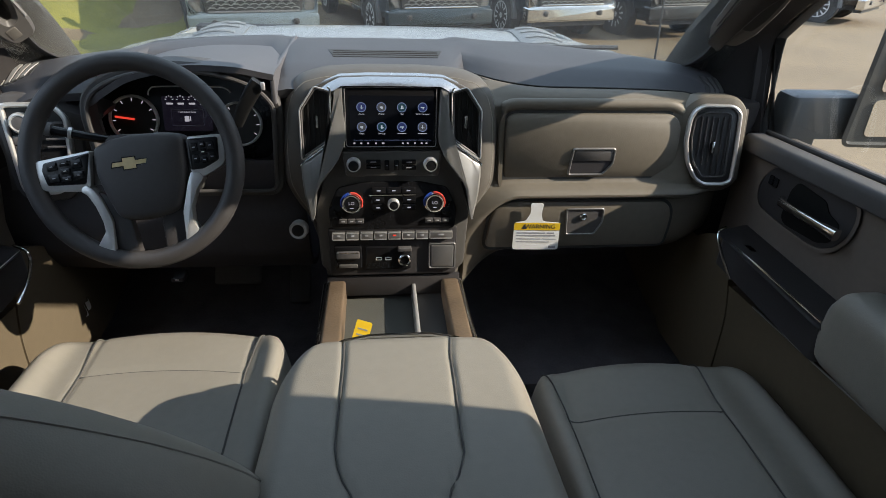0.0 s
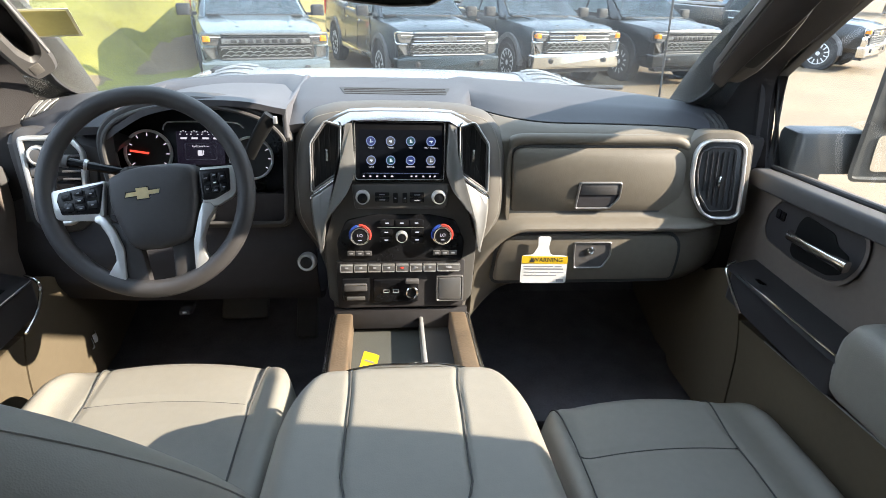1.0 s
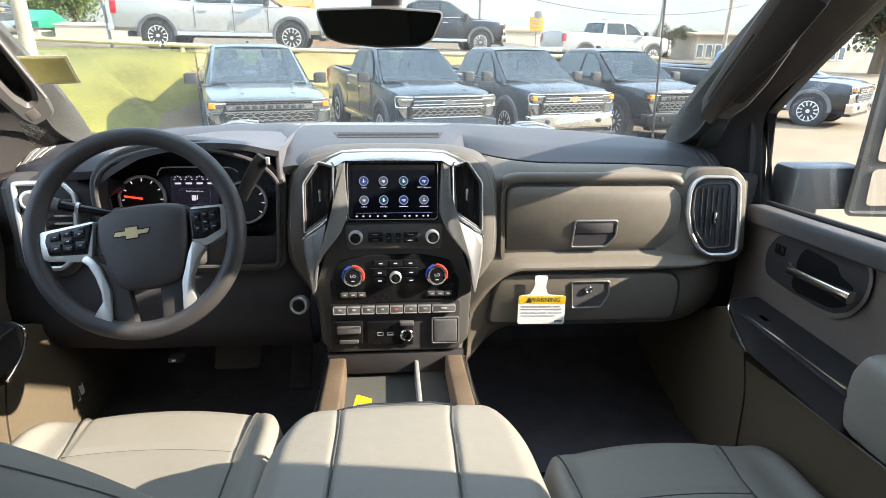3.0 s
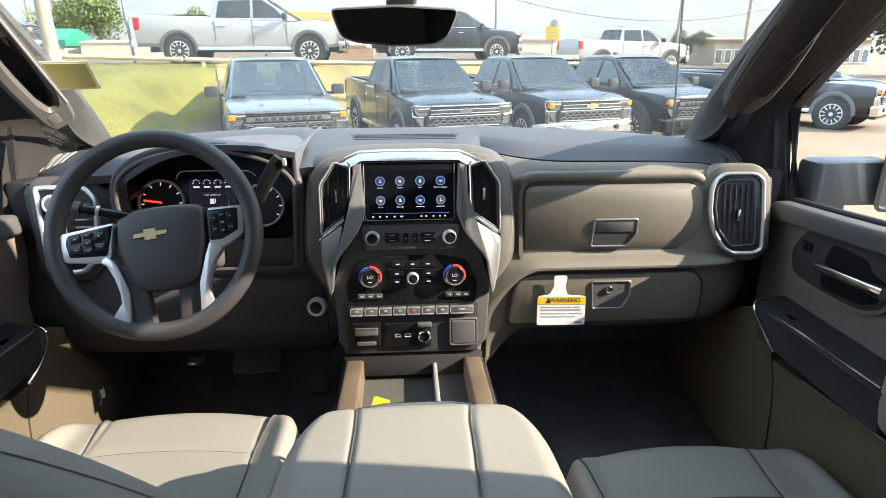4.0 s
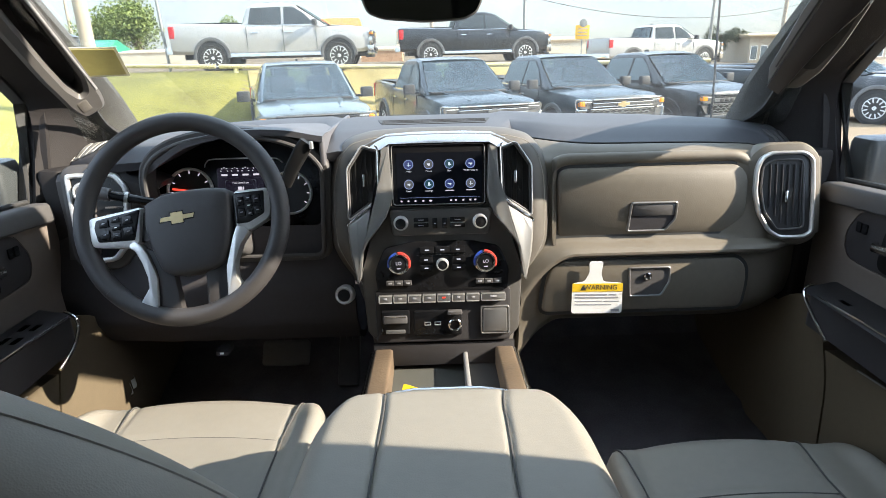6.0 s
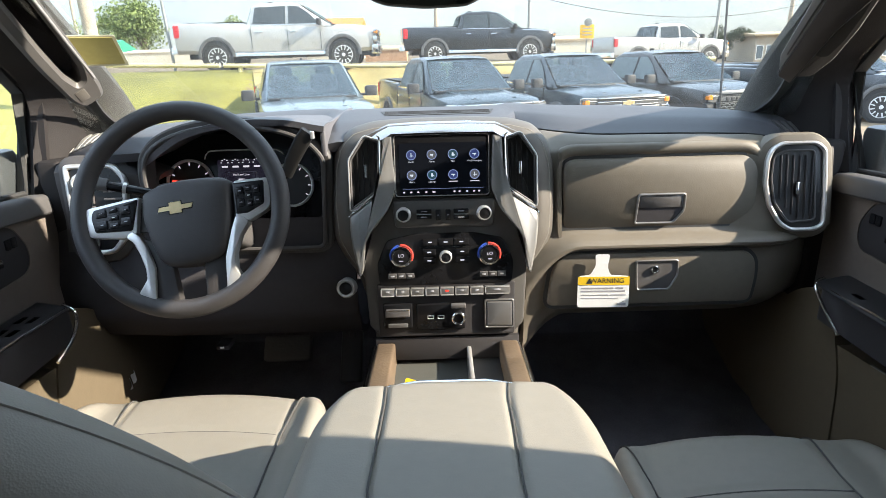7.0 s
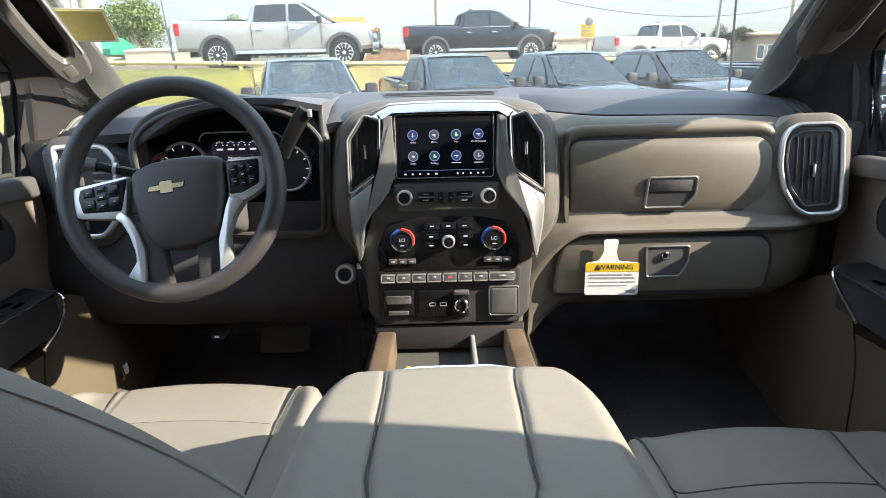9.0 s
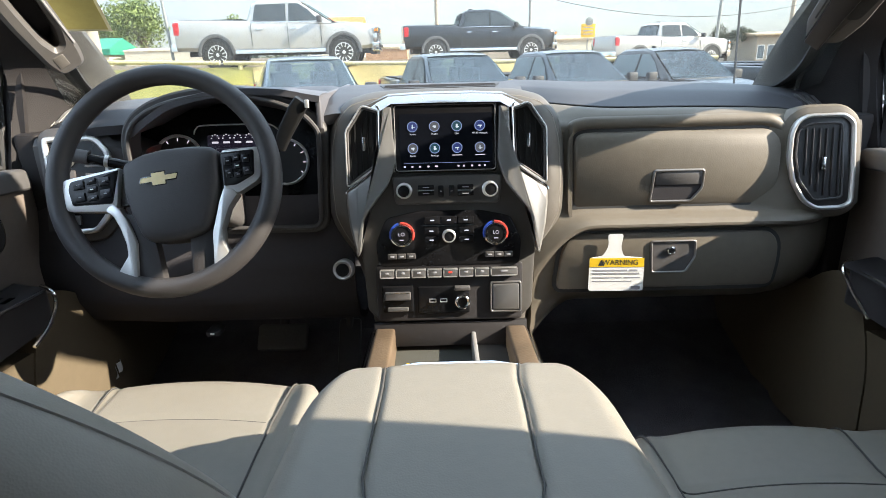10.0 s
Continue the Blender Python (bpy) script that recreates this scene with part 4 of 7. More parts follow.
part("cluster_tunnel", bm, DARK, clu, "black plastic tunnel round the gauges")
bm = B()
sweep(bm, [Vector((x, 0.050, z)) for x, z in ro], circle(0.005, 8), True, up=(0, 1, 0))
part("cluster_rim", bm, DASHB, dash, "dark vinyl rim of the instrument opening")


RINGS = mat("pale_silver_ring", (0.85, 0.85, 0.84), 0.4, 0.0, var=0.05)


def gauge(x, y, r, needle):
    M = MC @ Matrix.Translation((x, y, 0))
    g = part("gauge", lathe(B(), [(r, 0.0), (r, 0.008), (r * 0.95, 0.010), (r * 0.90, 0.008), (r * 0.90, 0.0015), (0.001, 0.001)], 40, M), RINGS, clu, "round gauge with silver ring")
    part("gauge_face", lathe(B(), [(r * 0.89, 0.0015), (r * 0.89, 0.003), (0.001, 0.003)], 40, M), INK, g)
    for k in range(9):
        a_ = radians(215 - 31 * k)
        part("tick", box(B(), (r * 0.80, 0, 0.0035), (r * 0.13, 0.0018, 0.0006), M @ Matrix.Rotation(a_, 4, "Z")), ICONC, g)
    if needle is not None:
        part("needle", box(B(), (r * 0.36, 0, 0.006), (r * 0.78, 0.0046, 0.0015), M @ Matrix.Rotation(radians(needle), 4, "Z"), 0.0006), ICONR, g, "red needle")
    return g


gauge(-0.097, -0.012, 0.0530, 172)
gauge(0.130, -0.022, 0.050, None)
bm = B()
sweep(bm, [MC @ p_ for p_ in smooth_path([(-0.062, 0.040, 0.004), (-0.056, 0.053, 0.004), (-0.035, 0.0585, 0.004), (0.08, 0.0585, 0.004), (0.105, 0.055, 0.004), (0.116, 0.046, 0.004)], 4)], circle(0.0016, 8), up=MC.to_3x3() @ Vector((0, 0, 1)))
part("display_frame", bm, RINGS, clu, "silver edge over the driver display")
part("driver_display", prism(B(), rrect(0.105, 0.075, 0.004, 2, 0.018, 0.0), 0.0, 0.003, MC), glow("display_violet", (0.35, 0.25, 0.55), 0.004), clu, "dim violet driver display")
for k in range(4):
    x = -0.018 + 0.024 * k
    for j in range(5):
        part("small_gauge_mark", box(B(), (x + 0.0075 * math.cos(radians(180 - 45 * j)), 0.031 + 0.0075 * math.sin(radians(180 - 45 * j)), 0.0035), (0.0028, 0.0022, 0.0006), MC), ICONC, clu)
    part("small_gauge_value", box(B(), (x, 0.022, 0.0035), (0.014, 0.004, 0.0006), MC, 0.001), ICONC, clu)
part("message_window", frame_prism(B(), rrect(0.070, 0.036, 0.002, 2, 0.018, -0.008), rrect(0.068, 0.034, 0.002, 2, 0.018, -0.008), 0.003, 0.0036, MC, 0.0002), INKG, clu)
put_text("message", "Fuel Level Low", 0.0062, ICONC, clu, 0.018, 0.004, 0.0032, MC)
part("fuel_symbol", box(B(), (0.016, -0.011, 0.0035), (0.010, 0.012, 0.0006), MC, 0.001), ICONC, clu)
part("fuel_nozzle", box(B(), (0.0235, -0.010, 0.0035), (0.002, 0.010, 0.0006), MC), ICONC, clu)

# ---- steering wheel, turned a little ----
wheel = thing("steering_wheel", "dark grey leather steering wheel with silver spokes", "steering wheel", at=(-0.462, -0.123, 1.404))
WM = Matrix.Translation((-0.462, -0.123, 1.404)) @ Euler((radians(90 - 21), 0, 0)).to_matrix().to_4x4() @ Matrix.Rotation(radians(8), 4, "Z")
WLEATHER = mat("wheel_leather", (0.043, 0.040, 0.040), 0.5, bump=0.12, bscale=420, spec=0.4)
bm = B()
R = 0.175
sweep(bm, [WM @ Vector((R * math.cos(2 * math.pi * i / 72), R * math.sin(2 * math.pi * i / 72), 0.002)) for i in range(72)], [(0.0165 * math.cos(2 * math.pi * k / 14), 0.0185 * math.sin(2 * math.pi * k / 14)) for k in range(14)], True, up=(WM.to_3x3() @ Vector((0, 0, 1))))
part("rim", bm, WLEATHER, wheel, "dark grey leather rim")
for a_ in (38, 142, -38, -142):
    bm = B()
    c_ = WM @ Vector((R * math.cos(radians(a_)), R * math.sin(radians(a_)), 0.002))
    t_ = (WM.to_3x3() @ Vector((-math.sin(radians(a_)), math.cos(radians(a_)), 0)))
    sweep(bm, [c_ - t_ * 0.0008, c_ + t_ * 0.0008], [(0.0168 * math.cos(2 * math.pi * k / 14), 0.0188 * math.sin(2 * math.pi * k / 14)) for k in range(14)], up=(WM.to_3x3() @ Vector((0, 0, 1))))
    part("rim_seam", bm, STITCH, wheel)
hub = rounded(ccw([(-0.060, 0.034), (-0.031, 0.0450), (0.008, 0.0490), (0.056, 0.0465), (0.084, 0.0415), (0.0945, 0.031), (0.089, -0.0245), (0.0765, -0.068), (0.064, -0.091), (0.048, -0.098), (0.013, -0.1035), (-0.025, -0.1005), (-0.043, -0.089), (-0.056, -0.0485), (-0.0635, -0.007)]), 0.008, 3)
part("airbag_cover", dome(B(), hub, [(1.0, -0.03), (1.0, 0.006), (0.985, 0.012), (0.95, 0.0165), (0.90, 0.0190), (0.80, 0.0212), (0.5, 0.0235), (0.1, 0.0245)], WM), WLEATHER, wheel, "dark grey airbag cover", 80)
part("column_shroud", sweep(B(), [WM @ Vector((0, 0, -0.02)), WM @ Vector((0, 0.005, -0.10)), WM @ Vector((0, 0.0, -0.22))], rounded([(-0.06, -0.06), (0.06, -0.06), (0.055, 0.05), (-0.055, 0.05)], 0.02, 3)), DARK, wheel)
em = [(-0.031, -0.0045), (-0.011, -0.0045), (-0.011, -0.0105), (0.011, -0.0105), (0.011, -0.0045), (0.028, -0.0045), (0.031, 0.0045), (0.011, 0.0045), (0.011, 0.0105), (-0.011, 0.0105), (-0.011, 0.0045), (-0.028, 0.0045)]
ME = WM @ Matrix.Translation((0, 0.000, 0))
e_ = part("emblem", prism(B(), inset2(em, -0.0012), 0.018, 0.0245, ME), CHROME, wheel, "gold badge in a chrome edge")
part("badge_fill", prism(B(), inset2(em, 0.0012), 0.018, 0.0255, ME), mat("gold", (0.62, 0.49, 0.27), 0.3, 0.7), e_)
part("cover_mark", box(B(), (0, -0.030, 0.0222), (0.018, 0.004, 0.001), WM, 0.001), DARK, wheel)
for sx in (-1, 1):
    frame_o = [(0.100, 0.0325), (0.159, 0.0292), (0.1638, 0.0212), (0.1575, -0.019), (0.1504, -0.0265), (0.118, -0.041), (0.095, -0.031)] if sx > 0 else [(-0.066, 0.0315), (-0.158, 0.0252), (-0.1660, 0.0160), (-0.1632, -0.0205), (-0.154, -0.0278), (-0.0975, -0.0372), (-0.078, -0.032)]
    pod = [(0.098, 0.0285), (0.1525, 0.0255), (0.148, -0.0150), (0.118, -0.0275), (0.096, -0.0265)] if sx > 0 else [(-0.068, 0.0280), (-0.147, 0.0205), (-0.1520, 0.007), (-0.148, -0.0195), (-0.084, -0.0255)]
    spoke_ = [(0.0950, -0.0294), (0.0851, -0.0494), (0.0676, -0.098), (0.0622, -0.1525), (0.074, -0.150), (0.086, -0.139), (0.0889, -0.1321), (0.0821, -0.1187), (0.0843, -0.0923), (0.099, -0.0617), (0.116, -0.0425), (0.110, -0.0330)] if sx > 0 else [(-0.0840, -0.0270), (-0.0750, -0.036), (-0.0660, -0.0538), (-0.0575, -0.0856), (-0.0555, -0.0964), (-0.0620, -0.1590), (-0.0855, -0.1485), (-0.0900, -0.1367), (-0.0714, -0.1132), (-0.0714, -0.0949), (-0.0776, -0.0675), (-0.0873, -0.0448), (-0.0965, -0.0372), (-0.093, -0.0300)]
    fo = rounded(ccw(frame_o), 0.005, 3)
    p_ = part("switch_pod", prism(B(), rounded(ccw(pod), 0.004, 3), -0.012, 0.0135, WM, 0.003), GLOSS, wheel, "black thumb switch pod")
    part("pod_frame", prism(B(), fo, -0.010, 0.0105, WM, 0.002), SATIN, wheel, "satin silver frame of the switch pod")
    part("silver_spoke", prism(B(), rounded(ccw(spoke_), 0.002, 2), -0.010, 0.0120, WM, 0.0016), SATIN, wheel, "satin silver spoke trim")
    cx_, wd_ = (0.124, 0.9) if sx > 0 else (-0.112, 1.3)
    for k, (x, y, w_, h_) in enumerate(((-0.016, 0.011, 0.014, 0.015), (-0.016, -0.009, 0.014, 0.015), (0.0, 0.0145, 0.012, 0.010), (0.0, 0.001, 0.013, 0.010), (0.0, -0.013, 0.012, 0.010), (0.016, 0.011, 0.014, 0.015), (0.016, -0.009, 0.014, 0.015))):
        b_ = part("thumb_button", box(B(), (cx_ + x * wd_, y + 0.001, 0.0135), (w_ * wd_, h_, 0.0035), WM, 0.002), GLOSS, p_)
        part("button_mark", box(B(), (cx_ + x * wd_, y + 0.001, 0.0160), (0.005, 0.0016, 0.0005), WM, 0.0005), PAPER if k == 3 else INKG, b_)
    part("spoke_core", prism(B(), rounded(ccw([(sx * 0.06, 0.022), (sx * 0.06, -0.03), (sx * 0.170, -0.024), (sx * 0.170, 0.026)]), 0.006, 2), -0.018, 0.000, WM), DARK, wheel)
    part("lower_spoke", prism(B(), rounded(ccw([(sx * x, y) for x, y in [(0.076, -0.04), (0.030, -0.06), (0.022, -0.168), (0.062, -0.166), (0.066, -0.10)]]), 0.006, 2), -0.014, 0.0045, WM, 0.003), WLEATHER, wheel, "grey leather lower spoke")
# stalks
st = thing("turn_signal_stalk", "black turn signal stalk on the steering column", "stalk", at=(-0.60, -0.02, 1.42))
part("stem", sweep(B(), [(-0.54, 0.005, 1.400), (-0.60, -0.005, 1.415), (-0.668, -0.012, 1.432)], circle(0.009, 12)), GLOSS, st)
part("end_cap", sweep(B(), [(-0.645, -0.010, 1.427), (-0.675, -0.013, 1.434), (-0.680, -0.0135, 1.435)], circle(0.0125, 14)), DARK, st)
part("collar", sweep(B(), [(-0.612, -0.006, 1.419), (-0.618, -0.007, 1.4205)], circle(0.0112, 14)), SATIN, st)
sh = thing("gear_shift_lever", "black column gear shift lever", "gear lever", at=(-0.28, 0.02, 1.47))
part("stem", sweep(B(), [(-0.40, 0.03, 1.385), (-0.33, 0.02, 1.415), (-0.303, 0.015, 1.44)], circle(0.008, 10)), GLOSS, sh)
bm = B()
sweep(bm, [(-0.306, 0.012, 1.432), (-0.292, 0.010, 1.462), (-0.268, 0.008, 1.500), (-0.256, 0.008, 1.517)], rounded([(-0.014, -0.011), (0.014, -0.011), (0.014, 0.011), (-0.014, 0.011)], 0.006, 3), up=(0, 1, 0), scales=[0.75, 0.95, 1.05, 0.95])
part("grip", bm, mat("lever_black", (0.012, 0.012, 0.012), 0.5, spec=0.2), sh, "black grip")
part("button", box(B(), (-0.246, -0.004, 1.512), (0.008, 0.006, 0.014), ID, 0.002), SATIN, sh)

# ---- centre console ----
con = thing("centre_console", "open centre console tray with wood-trimmed rails", "console", at=(0, -0.25, 0.73))
# Rubber colour darkened for the shadow that lies over most of the tray.
part("tray_floor", box(B(), (0.0, -0.20, 1.022), (0.25, 0.42, 0.02)), mat("tray_rubber_shaded", (0.060, 0.060, 0.052), 0.6, bump=0.2, bscale=300), con, "grey rubber tray mat")
for sx in (-1, 1):
    bm = B()
    sweep(bm, [(sx * 0.128, 0.0, 1.060), (sx * 0.128, -0.03, 1.075), (sx * 0.128, -0.22, 1.088), (sx * 0.125, -0.42, 1.11)], rounded([(-0.020, -0.06), (0.020, -0.06), (0.019, 0.006), (-0.019, 0.006)], 0.006, 3))
    part("wood_rail", bm, WOOD, con, "brown wood-grain rail")
    bm = B()
    sweep(bm, [(sx * 0.153, 0.0, 1.050), (sx * 0.153, -0.03, 1.066), (sx * 0.153, -0.22, 1.078), (sx * 0.150, -0.42, 1.10)], rounded([(-0.004, -0.012), (0.004, -0.012), (0.004, 0.008), (-0.004, 0.008)], 0.002, 2))
    part("chrome_strip", bm, CHROME, con, "chrome strip along the rail")
    part("side_panel", box(B(), (sx * 0.150, -0.36, 0.885), (0.03, 0.78, 0.33), ID, 0.01), DARK, con, "black side panel")
part("divider", box(B(), (0.045, -0.17, 1.045), (0.009, 0.30, 0.05), ID, 0.003), SATIN, con, "thin grey divider")
# Black plate above the tray floor gives the shade of a deep bin.
part("bin_shade", box(B(), (0.086, -0.19, 1.036), (0.066, 0.36, 0.012)), INK, con, "black plate showing the shaded depth of the bin")
part("tray_back", box(B(), (0, 0.012, 1.05), (0.25, 0.02, 0.09), ID, 0.004), DARK, con)
part("tray_rear_edge", box(B(), (0, -0.385, 1.075), (0.25, 0.05, 0.09), ID, 0.012), WOOD, con, "brown wood-grain crossbar")
part("body", box(B(), (0, -0.70, 0.93), (0.33, 0.60, 0.42), ID, 0.02), DARK, con, "black console body")

arm = thing("console_armrest", "light grey-beige leather console lid with stitched seams", "armrest", at=(0, -0.7, 1.14))


def lid_half(v):
    """Half width along the lid, rounded at the front corners."""
    d = v * 0.66
    c = 0.13
    k = 1.0 if d > c else math.sqrt(max(0, 1 - ((c - d) / c) ** 2))
    return (0.103 + 0.086 * k) + 0.006 * min(1, d / 0.4)


def seam_x(sx, d):
    """Seam lines of the lid: they part a little, then close in towards the rear."""
    w_ = interp([(0, 0.090), (0.10, 0.087), (0.267, 0.089), (0.309, 0.082), (0.342, 0.067), (0.40, 0.045)], d) if sx < 0 else interp([(0, 0.082), (0.10, 0.073), (0.286, 0.067), (0.327, 0.055), (0.35, 0.041), (0.40, 0.030)], d)
    return sx * w_


def lid(u, v):
    v = v ** 1.4
    d = v * 0.66
    h = lid_half(v)
    s = 2 * u - 1
    t = s
    x = h * t
    y = -0.385 - d
    front = min(1, d / 0.05)
    z = 1.190 + 0.030 * (1 - (1 - front) ** 2) + 0.055 * min(1, d / 0.45) ** 0.9 * 0.75
    edge = abs(t)
    z -= 0.050 * max(0, (edge - 0.76) / 0.24) ** 2.4 + 0.006 * edge ** 2
    z -= 0.0045 * math.exp(-((x - seam_x(-1, d)) / 0.0045) ** 2) + 0.0045 * math.exp(-((x - seam_x(1, d)) / 0.0045) ** 2)
    return Vector((x, y, z))


part("lid_pad", sheet(B(), lid, 120, 40, 0.03), LEATHER, arm, "light leather pad", 60)
for sx in (-1, 1):
    pts = []
    for k in range(41):
        v = k / 40
        d = 0.66 * v ** 1.4
        u = (seam_x(sx, d) / lid_half(v ** 1.4) + 1) / 2
        pts.append(lid(u, v) + Vector((0, 0, 0.0024)))
    part("seam", sweep(B(), pts, circle(0.0013, 6)), STITCH, arm)
bm = B()
sweep(bm, [(x, -0.381 - 0.4 * max(0, abs(x) - 0.07), 1.198 - 0.12 * max(0, abs(x) - 0.07)) for x in (-0.11, -0.09, -0.05, 0, 0.05, 0.09, 0.11)], circle(0.004, 8))
part("latch_strip", bm, CHROME, arm, "chrome strip under the lid front")
part("lid_shell", prism(B(), rounded([(-0.165, -0.44), (-0.12, -0.385), (0.12, -0.385), (0.165, -0.44), (0.175, -1.03), (-0.175, -1.03)][::-1], 0.03, 4), 1.06, 1.165), DARK, arm, "black underside of the lid")


# ---- seats ----
def seat(name, xc, zt, yf, hw, sl, sr, cd, label, with_back):
    st_ = thing(name, label, "seat", "front seats", at=(xc, -0.5, 0.73))

    def half(d):
        c = 0.13
        k = 1.0 if d > c else math.sqrt(max(0, 1 - ((c - d) / c) ** 2))
        return hw * (0.70 + 0.30 * k)

    def top(u, v):
        v = v ** 1.5
        d = v * 0.52
        t = 2 * u - 1
        h = half(d)
        x = xc + h * t
        z = zt + 0.014 * min(1, d / 0.25) + 0.012 * max(0, 1 - t * t) * max(0, 1 - d / 0.2)
        z -= 0.075 * max(0, 1 - d / 0.075) ** 2.2
        e = abs(t)
        z += 0.020 * math.exp(-((e - 0.84) / 0.10) ** 2) * min(1, d / 0.1)
        z -= 0.11 * max(0, (e - 0.88) / 0.12) ** 2
        z -= 0.0035 * math.exp(-((h * t - sl) / 0.004) ** 2) + 0.0035 * math.exp(-((h * t - sr) / 0.004) ** 2)
        if sl < h * t < sr:
            z -= 0.005 * math.exp(-((d - cd) / 0.0045) ** 2)
        return Vector((x, yf - 0.036 - d + 0.036 * (1 - t * t), z))

    cu = part("cushion", sheet(B(), top, 90, 60, 0.05), LEATHER, st_, "light leather cushion", 60)

    def on_top(xx, d):
        v = (d / 0.52) ** (1 / 1.5)
        u = ((xx) / half(d) + 1) / 2
        return top(u, v) + Vector((0, 0, 0.002))

    for xs_ in (sl, sr):
        bm = B()
        sweep(bm, [on_top(xs_ * (1 + 0.10 * max(0, 1 - k / 12)), 0.012 + 0.5 * k / 40) for k in range(41)], circle(0.0017, 6))
        part("seam", bm, STITCH, cu)
    bm = B()
    sweep(bm, [on_top(sl + (sr - sl) * k / 30, cd) for k in range(31)], circle(0.0014, 6))
    part("seam", bm, STITCH, cu)
    part("cushion_side", prism(B(), rounded([(xc - hw + 0.01, yf - 0.13), (xc - hw + 0.07, yf - 0.05), (xc + hw - 0.07, yf - 0.05), (xc + hw - 0.01, yf - 0.13), (xc + hw - 0.01, yf - 0.52), (xc - hw + 0.01, yf - 0.52)][::-1], 0.03, 4), zt - 0.16, zt - 0.055), LEATHER, st_, "leather side of the cushion")
    part("seat_base", prism(B(), rrect(0.42, 0.42, 0.03, 3, xc, yf - 0.30), 0.73, zt - 0.12), DARK, st_, "black seat base")
    if not with_back:
        def slab(u, v):
            """Reclined back with square shoulders, hollow towards the middle."""
            a = 2 * math.pi * u
            z = 1.00 + 0.80 * v
            cx, cs = math.cos(a), math.sin(a)
            w_ = 0.250 * (1 - 0.10 * max(0, (v - 0.9) / 0.1) ** 2)
            th = 0.075 * math.sqrt(max(0.01, 1 - max(0, (v - 0.9) / 0.1) ** 2))
            return Vector((xc + math.copysign(abs(cx) ** 0.3, cx) * w_, -1.03 - 0.42 * (z - 1.0) + math.copysign(abs(cs) ** 0.4, cs) * th, z))
        bm = B()
        sheet(bm, slab, 40, 24)
        part("backrest", bm, LEATHER, st_, "light leather backrest", 60)
        part("headrest", box(B(), (xc, -1.40, 1.90), (0.27, 0.12, 0.17), ID, 0.045), LEATHER, st_, "light leather headrest")
    if with_back:
        def back(u, v):
            """Rounded slab: full width at the lumbar, round shoulders, leaning back."""
            a = 2 * math.pi * u
            z = 1.02 + 0.50 * v
            k = max(0.0, (z - 1.20) / 0.32)
            w_ = 0.285 * max(0.02, 1 - k ** 1.8)
            th = 0.085 * (0.25 + 0.75 * math.sqrt(max(0, 1 - max(0, (v - 0.6) / 0.4) ** 2.5)))
            cx, cs = math.cos(a), math.sin(a)
            return Vector((xc + math.copysign(abs(cx) ** 0.6, cx) * w_, BACK_Y - 0.43 * (z - 1.05) + math.copysign(abs(cs) ** 0.75, cs) * th, z))
        bm = B()
        sheet(bm, back, 48, 28)
        bmesh.ops.remove_doubles(bm, verts=bm.verts, dist=0.0005)
        bk = part("backrest", bm, LEATHER, st_, "light leather backrest", 60)
        for a_ in (-0.10, 0.045):
            bm = B()
            sweep(bm, [back(a_ % 1.0, 0.02 + 0.93 * k / 40) * 1.0 for k in range(41)], circle(0.0015, 6))
            part("seam", bm, STITCHL, bk)
    return st_


BACK_Y = -0.64
seat("driver_seat", -0.447, 1.048, -0.112, 0.250, -0.130, 0.164, 0.170, "light beige leather driver seat lit by the sun", True)
seat("passenger_seat", 0.512, 0.972, -0.178, 0.256, -0.195, 0.122, 0.195, "light grey-beige leather passenger seat in shade", False)

